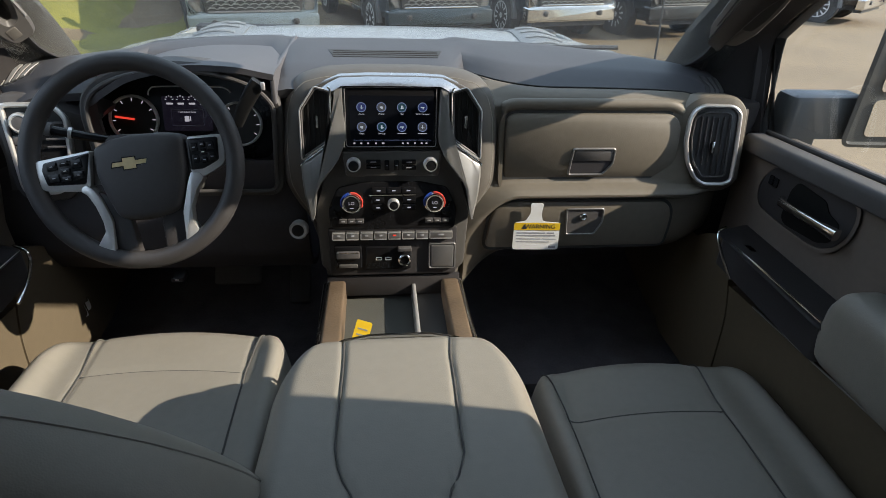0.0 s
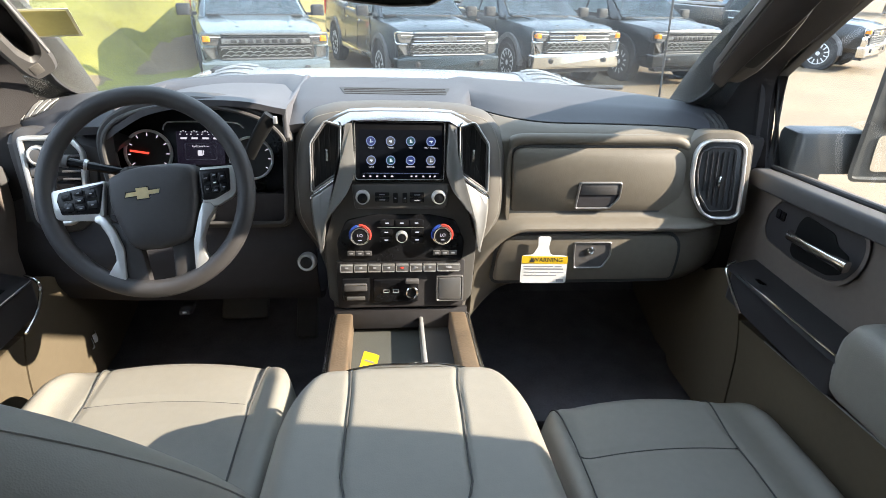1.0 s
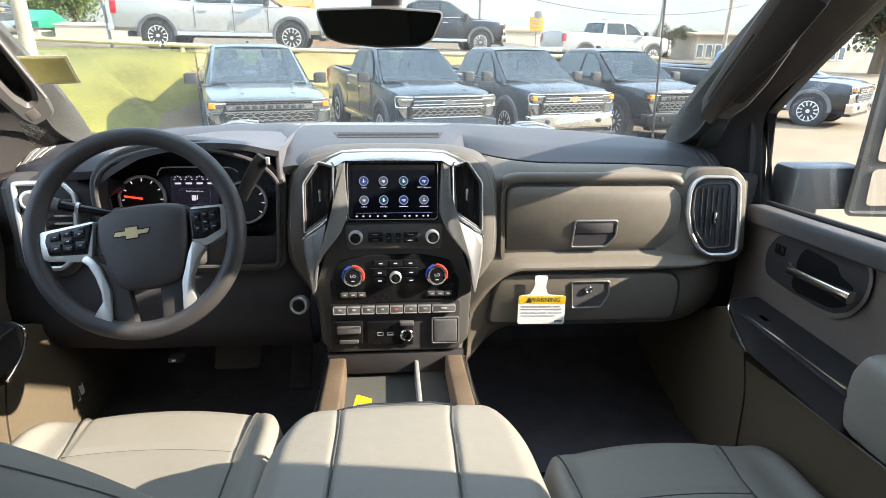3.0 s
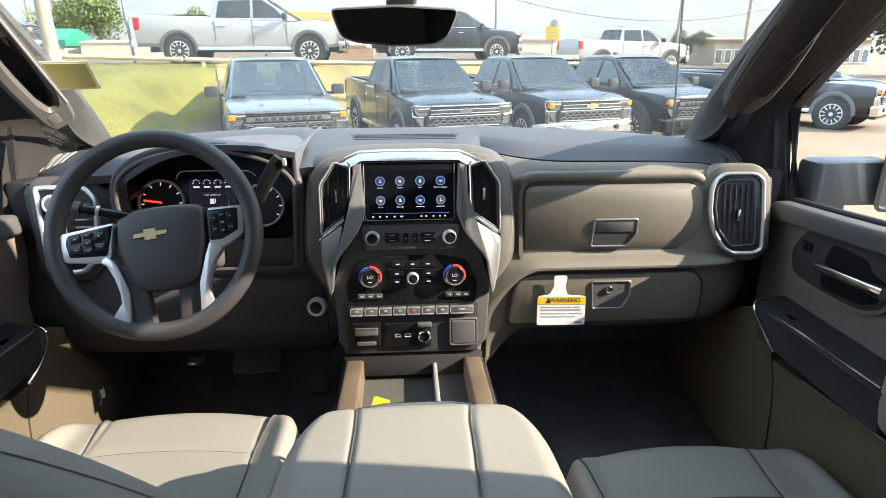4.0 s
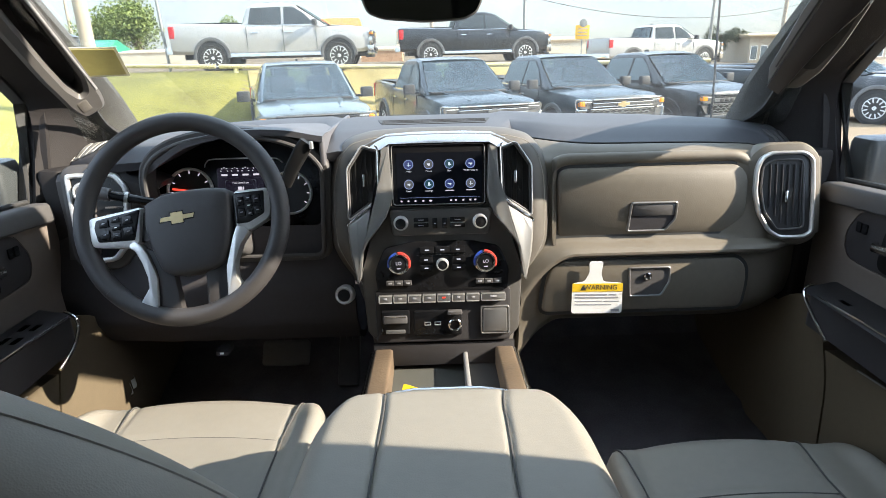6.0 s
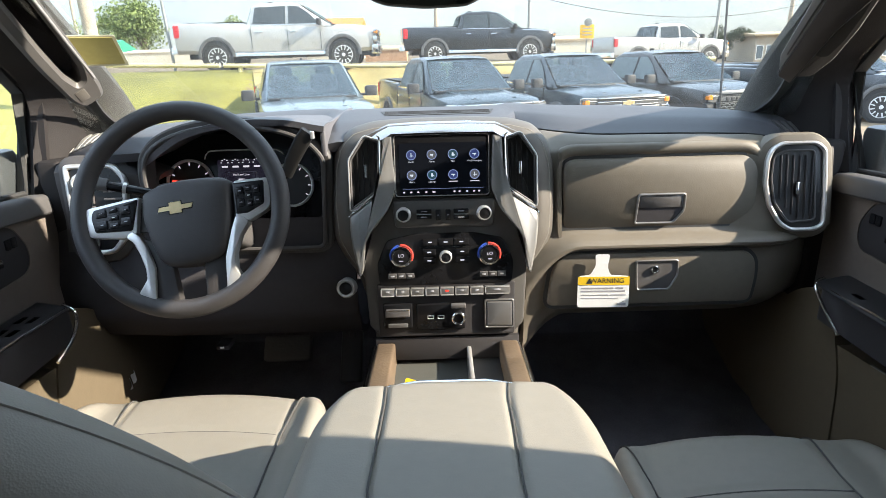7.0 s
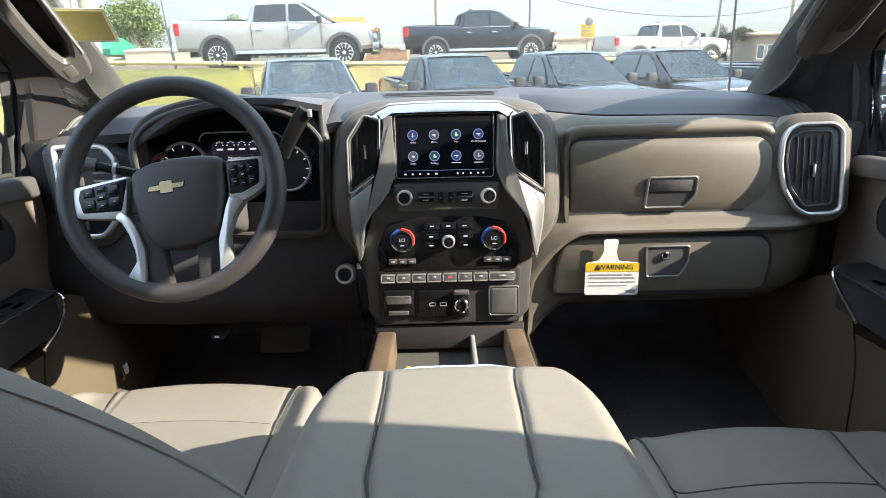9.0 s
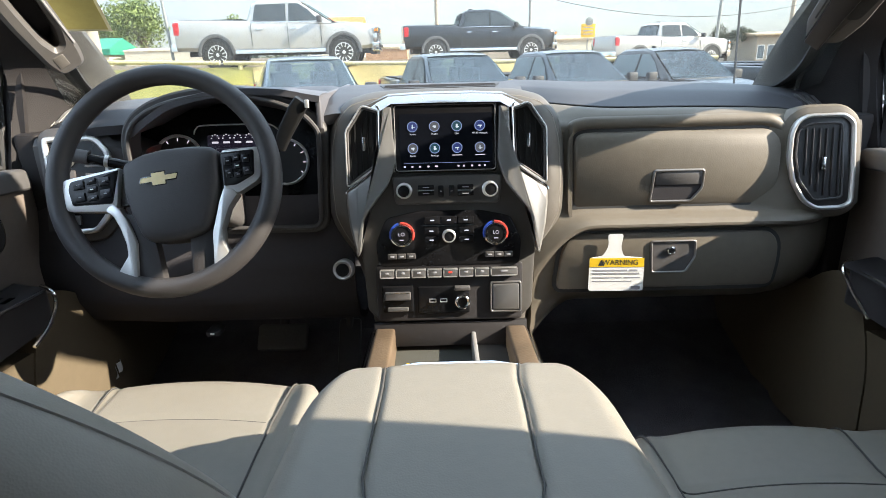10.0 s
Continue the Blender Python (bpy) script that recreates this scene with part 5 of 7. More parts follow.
# ---- doors ----
def door(sx):
    d = thing("door_right" if sx > 0 else "door_left", "dark grey front door with chrome pull and padded armrest", "car door", "front doors", at=(sx * 0.86, -0.3, 0.8))
    MX = Matrix(((0, 0, sx, sx * 0.83), (1, 0, 0, 0), (0, 1, 0, 0), (0, 0, 0, 1)))  # local x: world y, local y: world z, local z: outwards

    pan = rounded([(0.14, 0.76), (0.14, 1.35), (0.066, 1.389), (-0.268, 1.413), (-0.655, 1.442), (-0.76, 1.450), (-0.76, 0.76)], 0.01, 2)
    part("door_panel", prism(B(), pan, 0.0, 0.09, MX), DOORP, d, "dark vinyl inner panel")
    cap = [(0.066, 1.391), (-0.097, 1.402), (-0.268, 1.415), (-0.655, 1.444), (-0.76, 1.452)]
    part("window_sill", sweep(B(), [(sx * 0.838, y, z) for y, z in cap], rounded([(-0.03, -0.035), (0.03, -0.035), (0.026, 0.005), (-0.022, 0.006)], 0.012, 3)), SILLM, d, "dark soft window sill")
    part("belt_seal", sweep(B(), [(sx * 0.864, y, z + 0.008) for y, z in cap], circle(0.006, 8)), INK, d, "black belt seal along the glass")
    # window frame, front quarter and glass
    part("window_frame", sweep(B(), [(sx * 0.876, 0.082, 1.38), (sx * 0.872, 0.138, 1.598), (sx * 0.858, 0.000, 1.720), (sx * 0.842, -0.134, 1.818), (sx * 0.795, -0.42, 2.000), (sx * 0.79, -1.0, 2.010)], rounded([(-0.012, -0.014), (0.012, -0.014), (0.012, 0.014), (-0.012, 0.014)], 0.004, 2)), INK, d, "black window frame")
    g = part("window_glass", prism(B(), [(0.075, 1.38), (-0.80, 1.44), (-1.06, 2.0), (-0.42, 2.0), (0.135, 1.60)], 0.0, 0.004, Matrix(((0, -0.13 * sx, sx, sx * (0.872 + 0.13 * 1.42)), (1, 0, 0, 0), (0, 1, 0, 0), (0, 0, 0, 1)))), WINDG, d, "clear side window")
    g.visible_shadow = False
    # mirror corner trim, in pillar black to make up for shade missing here
    part("mirror_corner", prism(B(), rounded([(0.24, 1.38), (0.090, 1.38), (0.145, 1.60), (0.24, 1.56)], 0.01, 2), 0.0, 0.04, MX), PILLAR, d, "black corner trim")
    # handle bowl with chrome pull
    bowl = rounded([(-0.018, 1.313), (-0.045, 1.355), (-0.081, 1.371), (-0.177, 1.370), (-0.288, 1.379), (-0.297, 1.351), (-0.292, 1.316), (-0.271, 1.284), (-0.24, 1.266), (-0.202, 1.260), (-0.11, 1.258), (-0.037, 1.262), (-0.020, 1.280)], 0.014, 3)
    part("bezel_rim", frame_prism(B(), inset2(bowl, -0.010), inset2(bowl, -0.0015), -0.006, 0.0, MX, 0.004), DOORP, d, "raised rim round the handle bowl", 70)
    hb = part("handle_bezel", prism(B(), bowl, -0.005, 0.0, MX), PODM, d, "black bowl round the door pull")
    # Near-black plate on the bezel paints the shade of a hollow.
    part("bowl_shade", prism(B(), rounded([(-0.114, 1.272), (-0.118, 1.335), (-0.132, 1.359), (-0.219, 1.356), (-0.232, 1.338), (-0.270, 1.330), (-0.262, 1.290), (-0.230, 1.272), (-0.13, 1.262)], 0.010, 3), -0.0068, -0.002, MX), mat("recess_shade_black", (0.008, 0.008, 0.008), 0.8, spec=0.1), hb, "flat black plate for the shaded hollow behind the pull")
    bm = B()
    sweep(bm, [(sx * 0.815, -0.112, 1.312), (sx * 0.800, -0.130, 1.313), (sx * 0.796, -0.20, 1.319), (sx * 0.797, -0.265, 1.323), (sx * 0.803, -0.292, 1.322)], rounded([(-0.007, -0.0085), (0.007, -0.0085), (0.007, 0.0085), (-0.007, 0.0085)], 0.005, 3), scales=[0.8, 0.95, 1, 1.1, 1.35])
    part("door_pull", bm, CHROME, hb, "chrome door pull")
    for k in range(2):
        part("lock_button", box(B(), (-0.052 - 0.016 * k, 1.330, -0.0065), (0.013, 0.020, 0.004), MX, 0.002), GLOSS, hb)
    # switch pod with chrome edge
    pod = prism(B(), rounded([(-0.020, sx * 0.0), (-0.050, sx * -0.085), (-0.41, sx * -0.088), (-0.41, sx * 0.0)], 0.015, 3), 1.125, 1.198, Matrix(((0, 1, 0, sx * 0.832), (1, 0, 0, 0), (0, 0, 1, 0), (0, 0, 0, 1))), 0.012)
    pp_ = part("switch_pod", pod, PODM, d, "black window switch pod")
    for k in range(4 if sx < 0 else 1):
        part("window_switch", box(B(), (sx * (0.775 + 0.022 * (k % 2)), -0.12 - 0.055 * (k // 2), 1.193), (0.018, 0.034, 0.010), ID, 0.003), GLOSS, pp_, "window switch")
    bm = B()
    sweep(bm, smooth_path([(sx * 0.775, -0.018, 1.196), (sx * 0.747, -0.036, 1.190), (sx * 0.743, -0.075, 1.16), (sx * 0.743, -0.130, 1.124)] if sx > 0 else [(-0.775, -0.030, 1.190), (-0.748, -0.043, 1.184), (-0.744, -0.046, 1.160), (-0.742, -0.080, 1.130), (-0.742, -0.129, 1.112)], 5), circle(0.0035, 8), up=(0, 1, 0.2))
    part("chrome_edge", bm, CHROME, pp_, "chrome edge strip")
    bm = B()
    sweep(bm, [(sx * 0.745, -0.065, 1.195), (sx * 0.7445, -0.20, 1.200), (sx * 0.7445, -0.395, 1.204)], circle(0.0026, 8))
    part("chrome_edge", bm, CHROME, pp_)
    # padded armrest
    def pad(u, v):
        a = 2 * math.pi * u
        c, s = math.cos(a), math.sin(a)
        f = math.sqrt(max(0.02, 1 - max(0, 1 - v / 0.12) ** 2))
        return Vector((sx * (0.785 - 0.052 * math.copysign(abs(c) ** 0.5, c) * (0.7 + 0.3 * f)), -0.395 - 0.27 * v, 1.205 + 0.078 * math.copysign(abs(s) ** 0.5, s) * (0.55 + 0.45 * f)))
    bm = B()
    sheet(bm, pad, 28, 16)
    bmesh.ops.remove_doubles(bm, verts=bm.verts, dist=0.0005)
    bm.faces.new([v_ for v_ in sorted((v_ for v_ in bm.verts if v_.co.y > -0.3955), key=lambda q: math.atan2(q.co.z - 1.205, q.co.x - sx * 0.785))])
    part("armrest_pad", bm, LEATHER, d, "light leather armrest pad", 60)
    # bulged front of the lower panel, below the switch pod
    part("front_bulge", prism(B(), rounded([(0.165, 0.78), (0.180, 0.95), (0.130, 1.075), (0.040, 1.155), (-0.040, 1.180), (-0.080, 1.125), (-0.120, 1.02), (-0.135, 0.78)], 0.05, 5), -0.062, 0.0, MX, 0.035), DOORL, d, "brown moulded front of the lower panel", 70)
    # lower pocket
    part("map_pocket", prism(B(), rounded([(0.10, 0.80), (0.06, 1.06), (-0.10, 1.085), (-0.655, 1.12), (-0.655, 0.80)], 0.03, 3), -0.058, 0.0, MX, 0.02), DOORL, d, "moulded map pocket")
    bm = B()
    sweep(bm, [(sx * 0.772, -0.19, 1.092), (sx * 0.772, -0.62, 1.119)], circle(0.002, 6))
    part("pocket_line", bm, GREYTRIM, d)
    if sx < 0:
        # White colour paints the bright glint of clear film on the panel.
        def scrap(u, v):
            return Vector((-0.7665 + 0.004 * math.sin(7 * u + 4 * v), 0.118 + 0.026 * u + 0.010 * v, 0.900 + 0.030 * v + 0.006 * u))
        part("film_scrap", sheet(B(), scrap, 8, 8, 0.0006), mat("film_glint_white", (0.75, 0.76, 0.78), 0.2), d, "white scrap drawn for a glint of clear film on the lower panel")
    return d


for sx in (-1, 1):
    door(sx)
    solid("kick_panel_" + ("right" if sx > 0 else "left"), prism(B(), rounded([(0.62, 0.74), (0.62, 1.10), (0.12, 1.15), (0.10, 0.74)], 0.02, 2), -0.03, 0.05, Matrix(((0, 0, sx, sx * 0.83), (1, 0, 0, 0), (0, 1, 0, 0), (0, 0, 0, 1)))), KICK, "dark brown kick panel beside the footwell", "panel", "structure")
    # grab handle on the windshield pillar
    gh = thing("grab_handle", "dark grey grab handle on the windshield pillar", "handle", "grab handles", at=(sx * 0.66, -0.05, 1.7))
    g0, g1 = Vector((sx * 0.668, 0.066, 1.580)), Vector((sx * 0.664, -0.19, 1.829))
    if sx < 0:
        g0, g1 = g0 + Vector((-0.018, 0, 0)), g1 + Vector((-0.024, 0, 0))
    along = (g1 - g0).normalized()
    out_ = Vector((-sx * 0.62, -0.70, -0.35))
    out_ = (out_ - along * out_.dot(along)).normalized()
    side_ = along.cross(out_)
    if side_.x * -sx + side_.y < 0:
        side_ = -side_
    MH = Matrix((( side_.x, along.x, out_.x, g0.x), (side_.y, along.y, out_.y, g0.y), (side_.z, along.z, out_.z, g0.z), (0, 0, 0, 1)))
    if sx < 0:
        ho = rounded(ccw([(-0.020, -0.002), (0.026, 0.000), (0.034, 0.030), (0.037, 0.12), (0.037, 0.36), (-0.037, 0.36), (-0.037, 0.12), (-0.031, 0.030)]), 0.014, 4)
        hi = rounded(ccw([(0.000, 0.052), (0.012, 0.056), (0.020, 0.080), (0.024, 0.14), (0.024, 0.33), (-0.008, 0.33), (-0.010, 0.14), (-0.008, 0.080)]), 0.005, 4)
        # Same grip plastic, lightened because the sun falls on this side.
        part("grip", frame_prism(B(), ho, hi, -0.045, 0.010, MH, 0.007), mat("grip_plastic_sunlit", (0.080, 0.076, 0.074), 0.42, bump=0.1, bscale=500), gh, "dark grey grip bar with a long opening")
        part("recess", prism(B(), inset2(ho, 0.006), -0.048, -0.036, MH), KNEE, gh, "dark recess behind the grip")
        # Satin strip drawn as the highlight along the grip's edge.
        bm = B()
        sweep(bm, [MH @ Vector((0.031, 0.05 + 0.03 * k, 0.0085)) for k in range(11)], circle(0.0028, 6))
        part("edge_highlight", bm, SATIN, gh, "satin strip for the lit edge of the grip")
        part("screw_cover", box(B(), (-0.006, 0.030, 0.0095), (0.020, 0.026, 0.003), MH, 0.003), ATRIM, gh)
    else:
        grip_o = rounded(ccw([(0.0105, 0.022), (-0.0185, 0.018), (-0.0225, 0.09), (-0.028, 0.158), (-0.044, 0.235), (-0.046, 0.36), (0.018, 0.36), (0.0155, 0.20), (0.0115, 0.07)]), 0.004, 2)
        part("grip", prism(B(), grip_o, -0.035, 0.010, MH, 0.003), HANDLEM, gh, "dark blade-shaped grip")
        face_o = rounded(ccw([(0.0105, 0.026), (0.0265, 0.062), (0.0335, 0.19), (0.0350, 0.36), (0.0165, 0.36), (0.014, 0.20), (0.010, 0.07)]), 0.003, 2)
        # Inner face painted paler for light coming through the windshield.
        fa = part("inner_face", prism(B(), face_o, -0.035, 0.007, MH, 0.002), mat("grip_inner_lit", (0.16, 0.155, 0.15), 0.4), gh, "inner face of the grip, lightened as if lit")
        part("slit", prism(B(), ccw([(0.0155, 0.072), (0.0185, 0.072), (0.0215, 0.16), (0.0220, 0.25), (0.0185, 0.25), (0.0180, 0.16)]), 0.0, 0.0075, MH), INK, fa)
        foot_o = rounded(ccw([(-0.0165, 0.016), (-0.042, 0.034), (-0.054, 0.085), (-0.056, 0.16), (-0.050, 0.245), (-0.026, 0.245), (-0.016, 0.15)]), 0.008, 3)
        fo_ = part("foot", prism(B(), foot_o, -0.045, -0.012, MH, 0.004), ATRIM, gh, "foot of the grip on the pillar")
        # Black lens laid on the foot in place of a shaded opening.
        lens = rounded(ccw([(-0.024, 0.078), (-0.043, 0.088), (-0.0485, 0.13), (-0.0475, 0.19), (-0.0425, 0.225), (-0.030, 0.16)]), 0.008, 3)
        part("finger_gap_shade", prism(B(), lens, -0.03, -0.0112, MH), INK, fo_, "black plate in place of the shaded finger gap")

# pedals
pd = thing("brake_pedal", "black rubber brake pedal", "pedal", at=(-0.45, 0.32, 0.86))
part("pad", box(B(), (-0.44, 0.34, 0.885), (0.13, 0.07, 0.02), Matrix.Translation((-0.44, 0.34, 0.885)) @ Matrix.Rotation(radians(50), 4, "X") @ Matrix.Translation((0.44, -0.34, -0.885)), 0.008), mat("pedal_rubber", (0.13, 0.13, 0.135), 0.7, bump=0.5, bscale=150), pd)
part("arm", sweep(B(), [(-0.44, 0.36, 0.89), (-0.44, 0.44, 1.02), (-0.44, 0.46, 1.15)], circle(0.012, 8)), DARK, pd)
pd = thing("accelerator_pedal", "black plastic accelerator pedal", "pedal", at=(-0.28, 0.36, 0.76))
part("pad", box(B(), (-0.27, 0.37, 0.84), (0.06, 0.15, 0.02), Matrix.Translation((-0.27, 0.37, 0.84)) @ Matrix.Rotation(radians(48), 4, "X") @ Matrix.Translation((0.27, -0.37, -0.84)), 0.008), DARK, pd)
part("arm", sweep(B(), [(-0.27, 0.40, 0.88), (-0.27, 0.46, 1.02)], circle(0.01, 8)), DARK, pd)
hr = thing("hood_release", "black release handle with white mark under the dash", "handle", at=(-0.52, 0.11, 1.0))
part("lever", box(B(), (-0.515, 0.105, 1.024), (0.03, 0.045, 0.010), ID, 0.006), KNEE, hr)
part("mark", box(B(), (-0.515, 0.082, 1.025), (0.009, 0.002, 0.004)), PAPER, hr)

# ---- inside mirror ----
mi = thing("rear_view_mirror", "black framed rear-view mirror on a windshield mount", "mirror", at=(-0.02, -0.05, 1.76))
MM = Matrix.Translation((-0.021, -0.05, 1.759)) @ Euler((radians(90 + 3), 0, radians(4))).to_matrix().to_4x4()
mo = rounded([(-0.110, 0.030), (-0.112, 0.020), (-0.098, -0.018), (-0.070, -0.028), (0.0, -0.034), (0.070, -0.031), (0.094, -0.020), (0.112, 0.020), (0.110, 0.031), (0.0, 0.036)], 0.01, 3)
part("housing", prism(B(), mo, -0.035, 0.004, MM, 0.006), DARK, mi, "black mirror housing")
part("mirror_glass", prism(B(), inset2(mo, 0.004), 0.0, 0.0055, MM), MIRRORG, mi, "mirror glass darkened for the dim cabin it reflects")
part("mount", sweep(B(), [(-0.01, -0.02, 1.765), (-0.01, 0.0, 1.80), (-0.01, -0.03, 1.87)], rounded([(-0.028, -0.018), (0.028, -0.018), (0.028, 0.018), (-0.028, 0.018)], 0.008, 3), up=(0, 1, 0)), DARK, mi, "black sensor mount")

# ---- warning tag ----
tg = thing("warning_tag", "white paper tag with yellow warning band hanging from glove box", "tag", at=(0.33, 0.01, 1.19))
MT = Matrix.Translation((0.3295, 0.004, 1.17)) @ Euler((radians(90 - 3), 0, radians(-3))).to_matrix().to_4x4()
tag_o = rounded([(-0.054, -0.034), (0.053, -0.034), (0.052, 0.034), (0.012, 0.037), (0.006, 0.055), (0.010, 0.082), (-0.020, 0.082), (-0.018, 0.058), (-0.028, 0.038), (-0.054, 0.034)], 0.006, 3)
part("card", prism(B(), tag_o, -0.0006, 0.0006, MT), PAPER, tg, "white card")
part("yellow_band", prism(B(), [(-0.0535, 0.0155), (0.0525, 0.0155), (0.052, 0.0335), (-0.0535, 0.0335)], 0.0007, 0.0011, MT), YELLOW, tg, "yellow band with the word WARNING")
put_text("word", "WARNING", 0.0145, INK, tg, 0.006, 0.0245, 0.0012, MT)
part("triangle", prism(B(), [(-0.037, 0.0185), (-0.0245, 0.0185), (-0.0308, 0.0305)], 0.0011, 0.0015, MT), INK, tg)
for k, (a_, b_, h_, dk) in enumerate(((-0.047, 0.020, 0.0030, 1), (0.024, 0.040, 0.0030, 1), (-0.047, 0.044, 0.0032, 1), (-0.047, 0.010, 0.002, 0), (0.014, 0.046, 0.002, 0), (-0.047, 0.030, 0.002, 0), (0.030, 0.047, 0.006, 1))):
    y = (0.0085, 0.0085, 0.002, -0.0065, -0.0065, -0.014, -0.027)[k]
    part("text_bar", prism(B(), [(a_, y - h_ / 2), (b_, y - h_ / 2), (b_, y + h_ / 2), (a_, y + h_ / 2)], 0.0007, 0.001, MT), INKG, tg)

# yellow slip in the tray
yt = thing("yellow_tag", "small yellow paper slip standing in the tray", "tag", at=(-0.07, -0.2, 1.04))
part("slip", prism(B(), rrect(0.032, 0.058, 0.003, 2), -0.0006, 0.0006, pose(-0.071, -0.215, 1.072, 62, 12, -14)), YELLOW, yt)
for k in range(3):
    part("text_bar", box(B(), (0, 0.012 - 0.012 * k, 0.0009), (0.020, 0.003, 0.0004), pose(-0.071, -0.215, 1.072, 62, 12, -14)), INKG, yt)

# tinted sticker on the windshield
stk = thing("windshield_sticker", "olive square sticker with pale border on the windshield corner", "sticker", at=wshield(0.05, 0.41))
part("border", sheet(B(), lambda u, v: wshield(0.027 + 0.046 * u, 0.358 + 0.110 * v) + Vector((0.006, -0.008, 0)), 4, 4, 0.0006), mat("pale_film", (0.62, 0.60, 0.45), 0.5), stk, "pale border film")
# Olive print lightened in place of daylight shining through the film.
part("print", sheet(B(), lambda u, v: wshield(0.030 + 0.040 * u, 0.365 + 0.096 * v) + Vector((0.0062, -0.0088, -0.0004)), 4, 4, 0.0006), mat("olive_film_backlit", (0.34, 0.31, 0.11), 0.4), stk, "olive print")

# ---- outside of our own truck ----
own = thing("truck_hood", "pale engine hood with raised dark-edged vents", "hood", at=(0, 1.4, 1.3))


def bonnet(u, v):
    x = -0.98 + 1.96 * u
    y = 0.72 + 1.45 * v
    s = abs(x) / 0.98
    z = curve_at([(0.0, 1.392), (0.2, 1.407), (0.41, 1.410), (0.6, 1.366), (0.8, 1.315), (1.0, 1.250)], v) - 0.085 * s ** 3
    return Vector((x, y, z))


part("panel", sheet(B(), bonnet, 40, 16, 0.02), HOODP, own, "pale painted panel")
for sx in (-1, 1):
    hv = part("vent", sheet(B(), lambda u, v: bonnet((sx * (0.50 + 0.20 * u + 0.02 * v) + 0.98) / 1.96, 0.10 + 0.42 * v) + Vector((0, 0, 0.004 + 0.016 * math.sin(math.pi * u))), 8, 6, 0.01), mat("hood_vent_grey", (0.20, 0.21, 0.22), 0.4), own, "grey raised hood vent")
    for k in range(5):
        part("vent_rib", sweep(B(), [bonnet((sx * (0.51 + 0.18 * u + 0.01) + 0.98) / 1.96, 0.15 + 0.07 * k) + Vector((0, 0, 0.008 + 0.016 * math.sin(math.pi * u))) for u in (0.1, 0.3, 0.5, 0.7, 0.9)], circle(0.006, 6)), HOODP, hv)
solid("cowl_panel", sheet(B(), lambda u, v: Vector((-0.92 + 1.84 * u, ws_base(-0.8 + 1.6 * u) + 0.02 + (0.76 - ws_base(-0.8 + 1.6 * u)) * v, 1.455 - 0.055 * v)), 24, 4, 0.02), DARK, "black plastic cowl under the windshield", "panel", "structure")
for k, x0 in enumerate((-0.55, 0.15)):
    wp = thing("wiper", "black windshield wiper resting on the glass", "wiper", "wipers", at=(x0, 0.62, 1.47))
    bm = B()
    sweep(bm, [(x0 - 0.10, 0.70, 1.440), (x0 + 0.15, 0.675, 1.462), (x0 + 0.55, 0.63, 1.474)], circle(0.007, 6))
    part("arm", bm, DARK, wp)
for sx in (-1, 1):
    em_ = thing("towing_mirror", "black towing mirror on its arm outside the door", "mirror", "outside mirrors", at=(sx * 1.1, 0.12, 1.4))
    MS = mat("mirror_shell_black", (0.060, 0.060, 0.056), 0.45, spec=0.3)
    MB = mat("mirror_black", (0.055, 0.060, 0.062), 0.32, spec=0.3)
    am = part("arm", box(B(), (sx * 0.978, 0.080, 1.438), (0.18, 0.075, 0.098), ID, 0.014), MB, em_, "black mirror arm")
    part("arm_foot", box(B(), (sx * 0.936, 0.085, 1.388), (0.085, 0.070, 0.060), ID, 0.012), MB, am)
    bm = B()
    near = rounded(ccw([(1.016, 1.378), (1.335, 1.370), (1.335, 1.85), (1.022, 1.85)]), 0.025, 4)
    far = rounded(ccw([(1.088, 1.392), (1.305, 1.385), (1.305, 1.83), (1.094, 1.83)]), 0.025, 4)
    rings = [[bm.verts.new((sx * x, y, z)) for x, z in o_] for o_, y in ((inset2(near, 0.012), 0.026), (inset2(near, 0.008), 0.018), (near, 0.022), ([(a_[0] * 0.3 + b_[0] * 0.7, a_[1] * 0.3 + b_[1] * 0.7) for a_, b_ in zip(near, far)], 0.075), (far, 0.100), (inset2(far, 0.03), 0.112))]
    for ra, rb in zip(rings, rings[1:]):
        bridge(bm, ra, rb)
    bm.faces.new(rings[0]), bm.faces.new(rings[-1])
    part("shell", bm, MS, em_, "black mirror shell")
    for z0, z1 in ((1.503, 1.82), (1.402, 1.486)):
        part("mirror_glass", prism(B(), rounded(ccw([(sx * 1.066, z0), (sx * 1.315, z0), (sx * 1.315, z1), (sx * 1.062, z1)]), 0.014, 3), 0.0, 0.006, Matrix(((1, 0, 0, 0), (0, 0, -1, 0.028), (0, 1, 0, 0), (0, 0, 0, 1)))), CHROME, em_, "mirror glass")
an = solid("antenna", sweep(B(), [(0.86, 0.70, 1.38), (0.867, 0.76, 1.85), (0.875, 0.84, 2.4)], circle(0.0035, 6)), DARK, "thin black antenna mast on the fender", "antenna")

# ---- parking lot, grass bank and upper lot ----
DIRT = mat("tan_gravel", (0.165, 0.119, 0.069), 0.9, var=0.25, scale=0.6, bump=0.6, bscale=30)
GRASS = mat("mown_grass", (0.175, 0.160, 0.032), 0.9, var=0.35, scale=0.8, bump=1.0, bscale=60)


def sstep(a, b, x):
    t = min(1, max(0, (x - a) / (b - a)))
    return t * t * (3 - 2 * t)


def row_b(x, y):
    """Distance behind the line of the parked row's tails."""
    return -0.29 * (x + 3.6) + 0.956 * (y - 14.6)


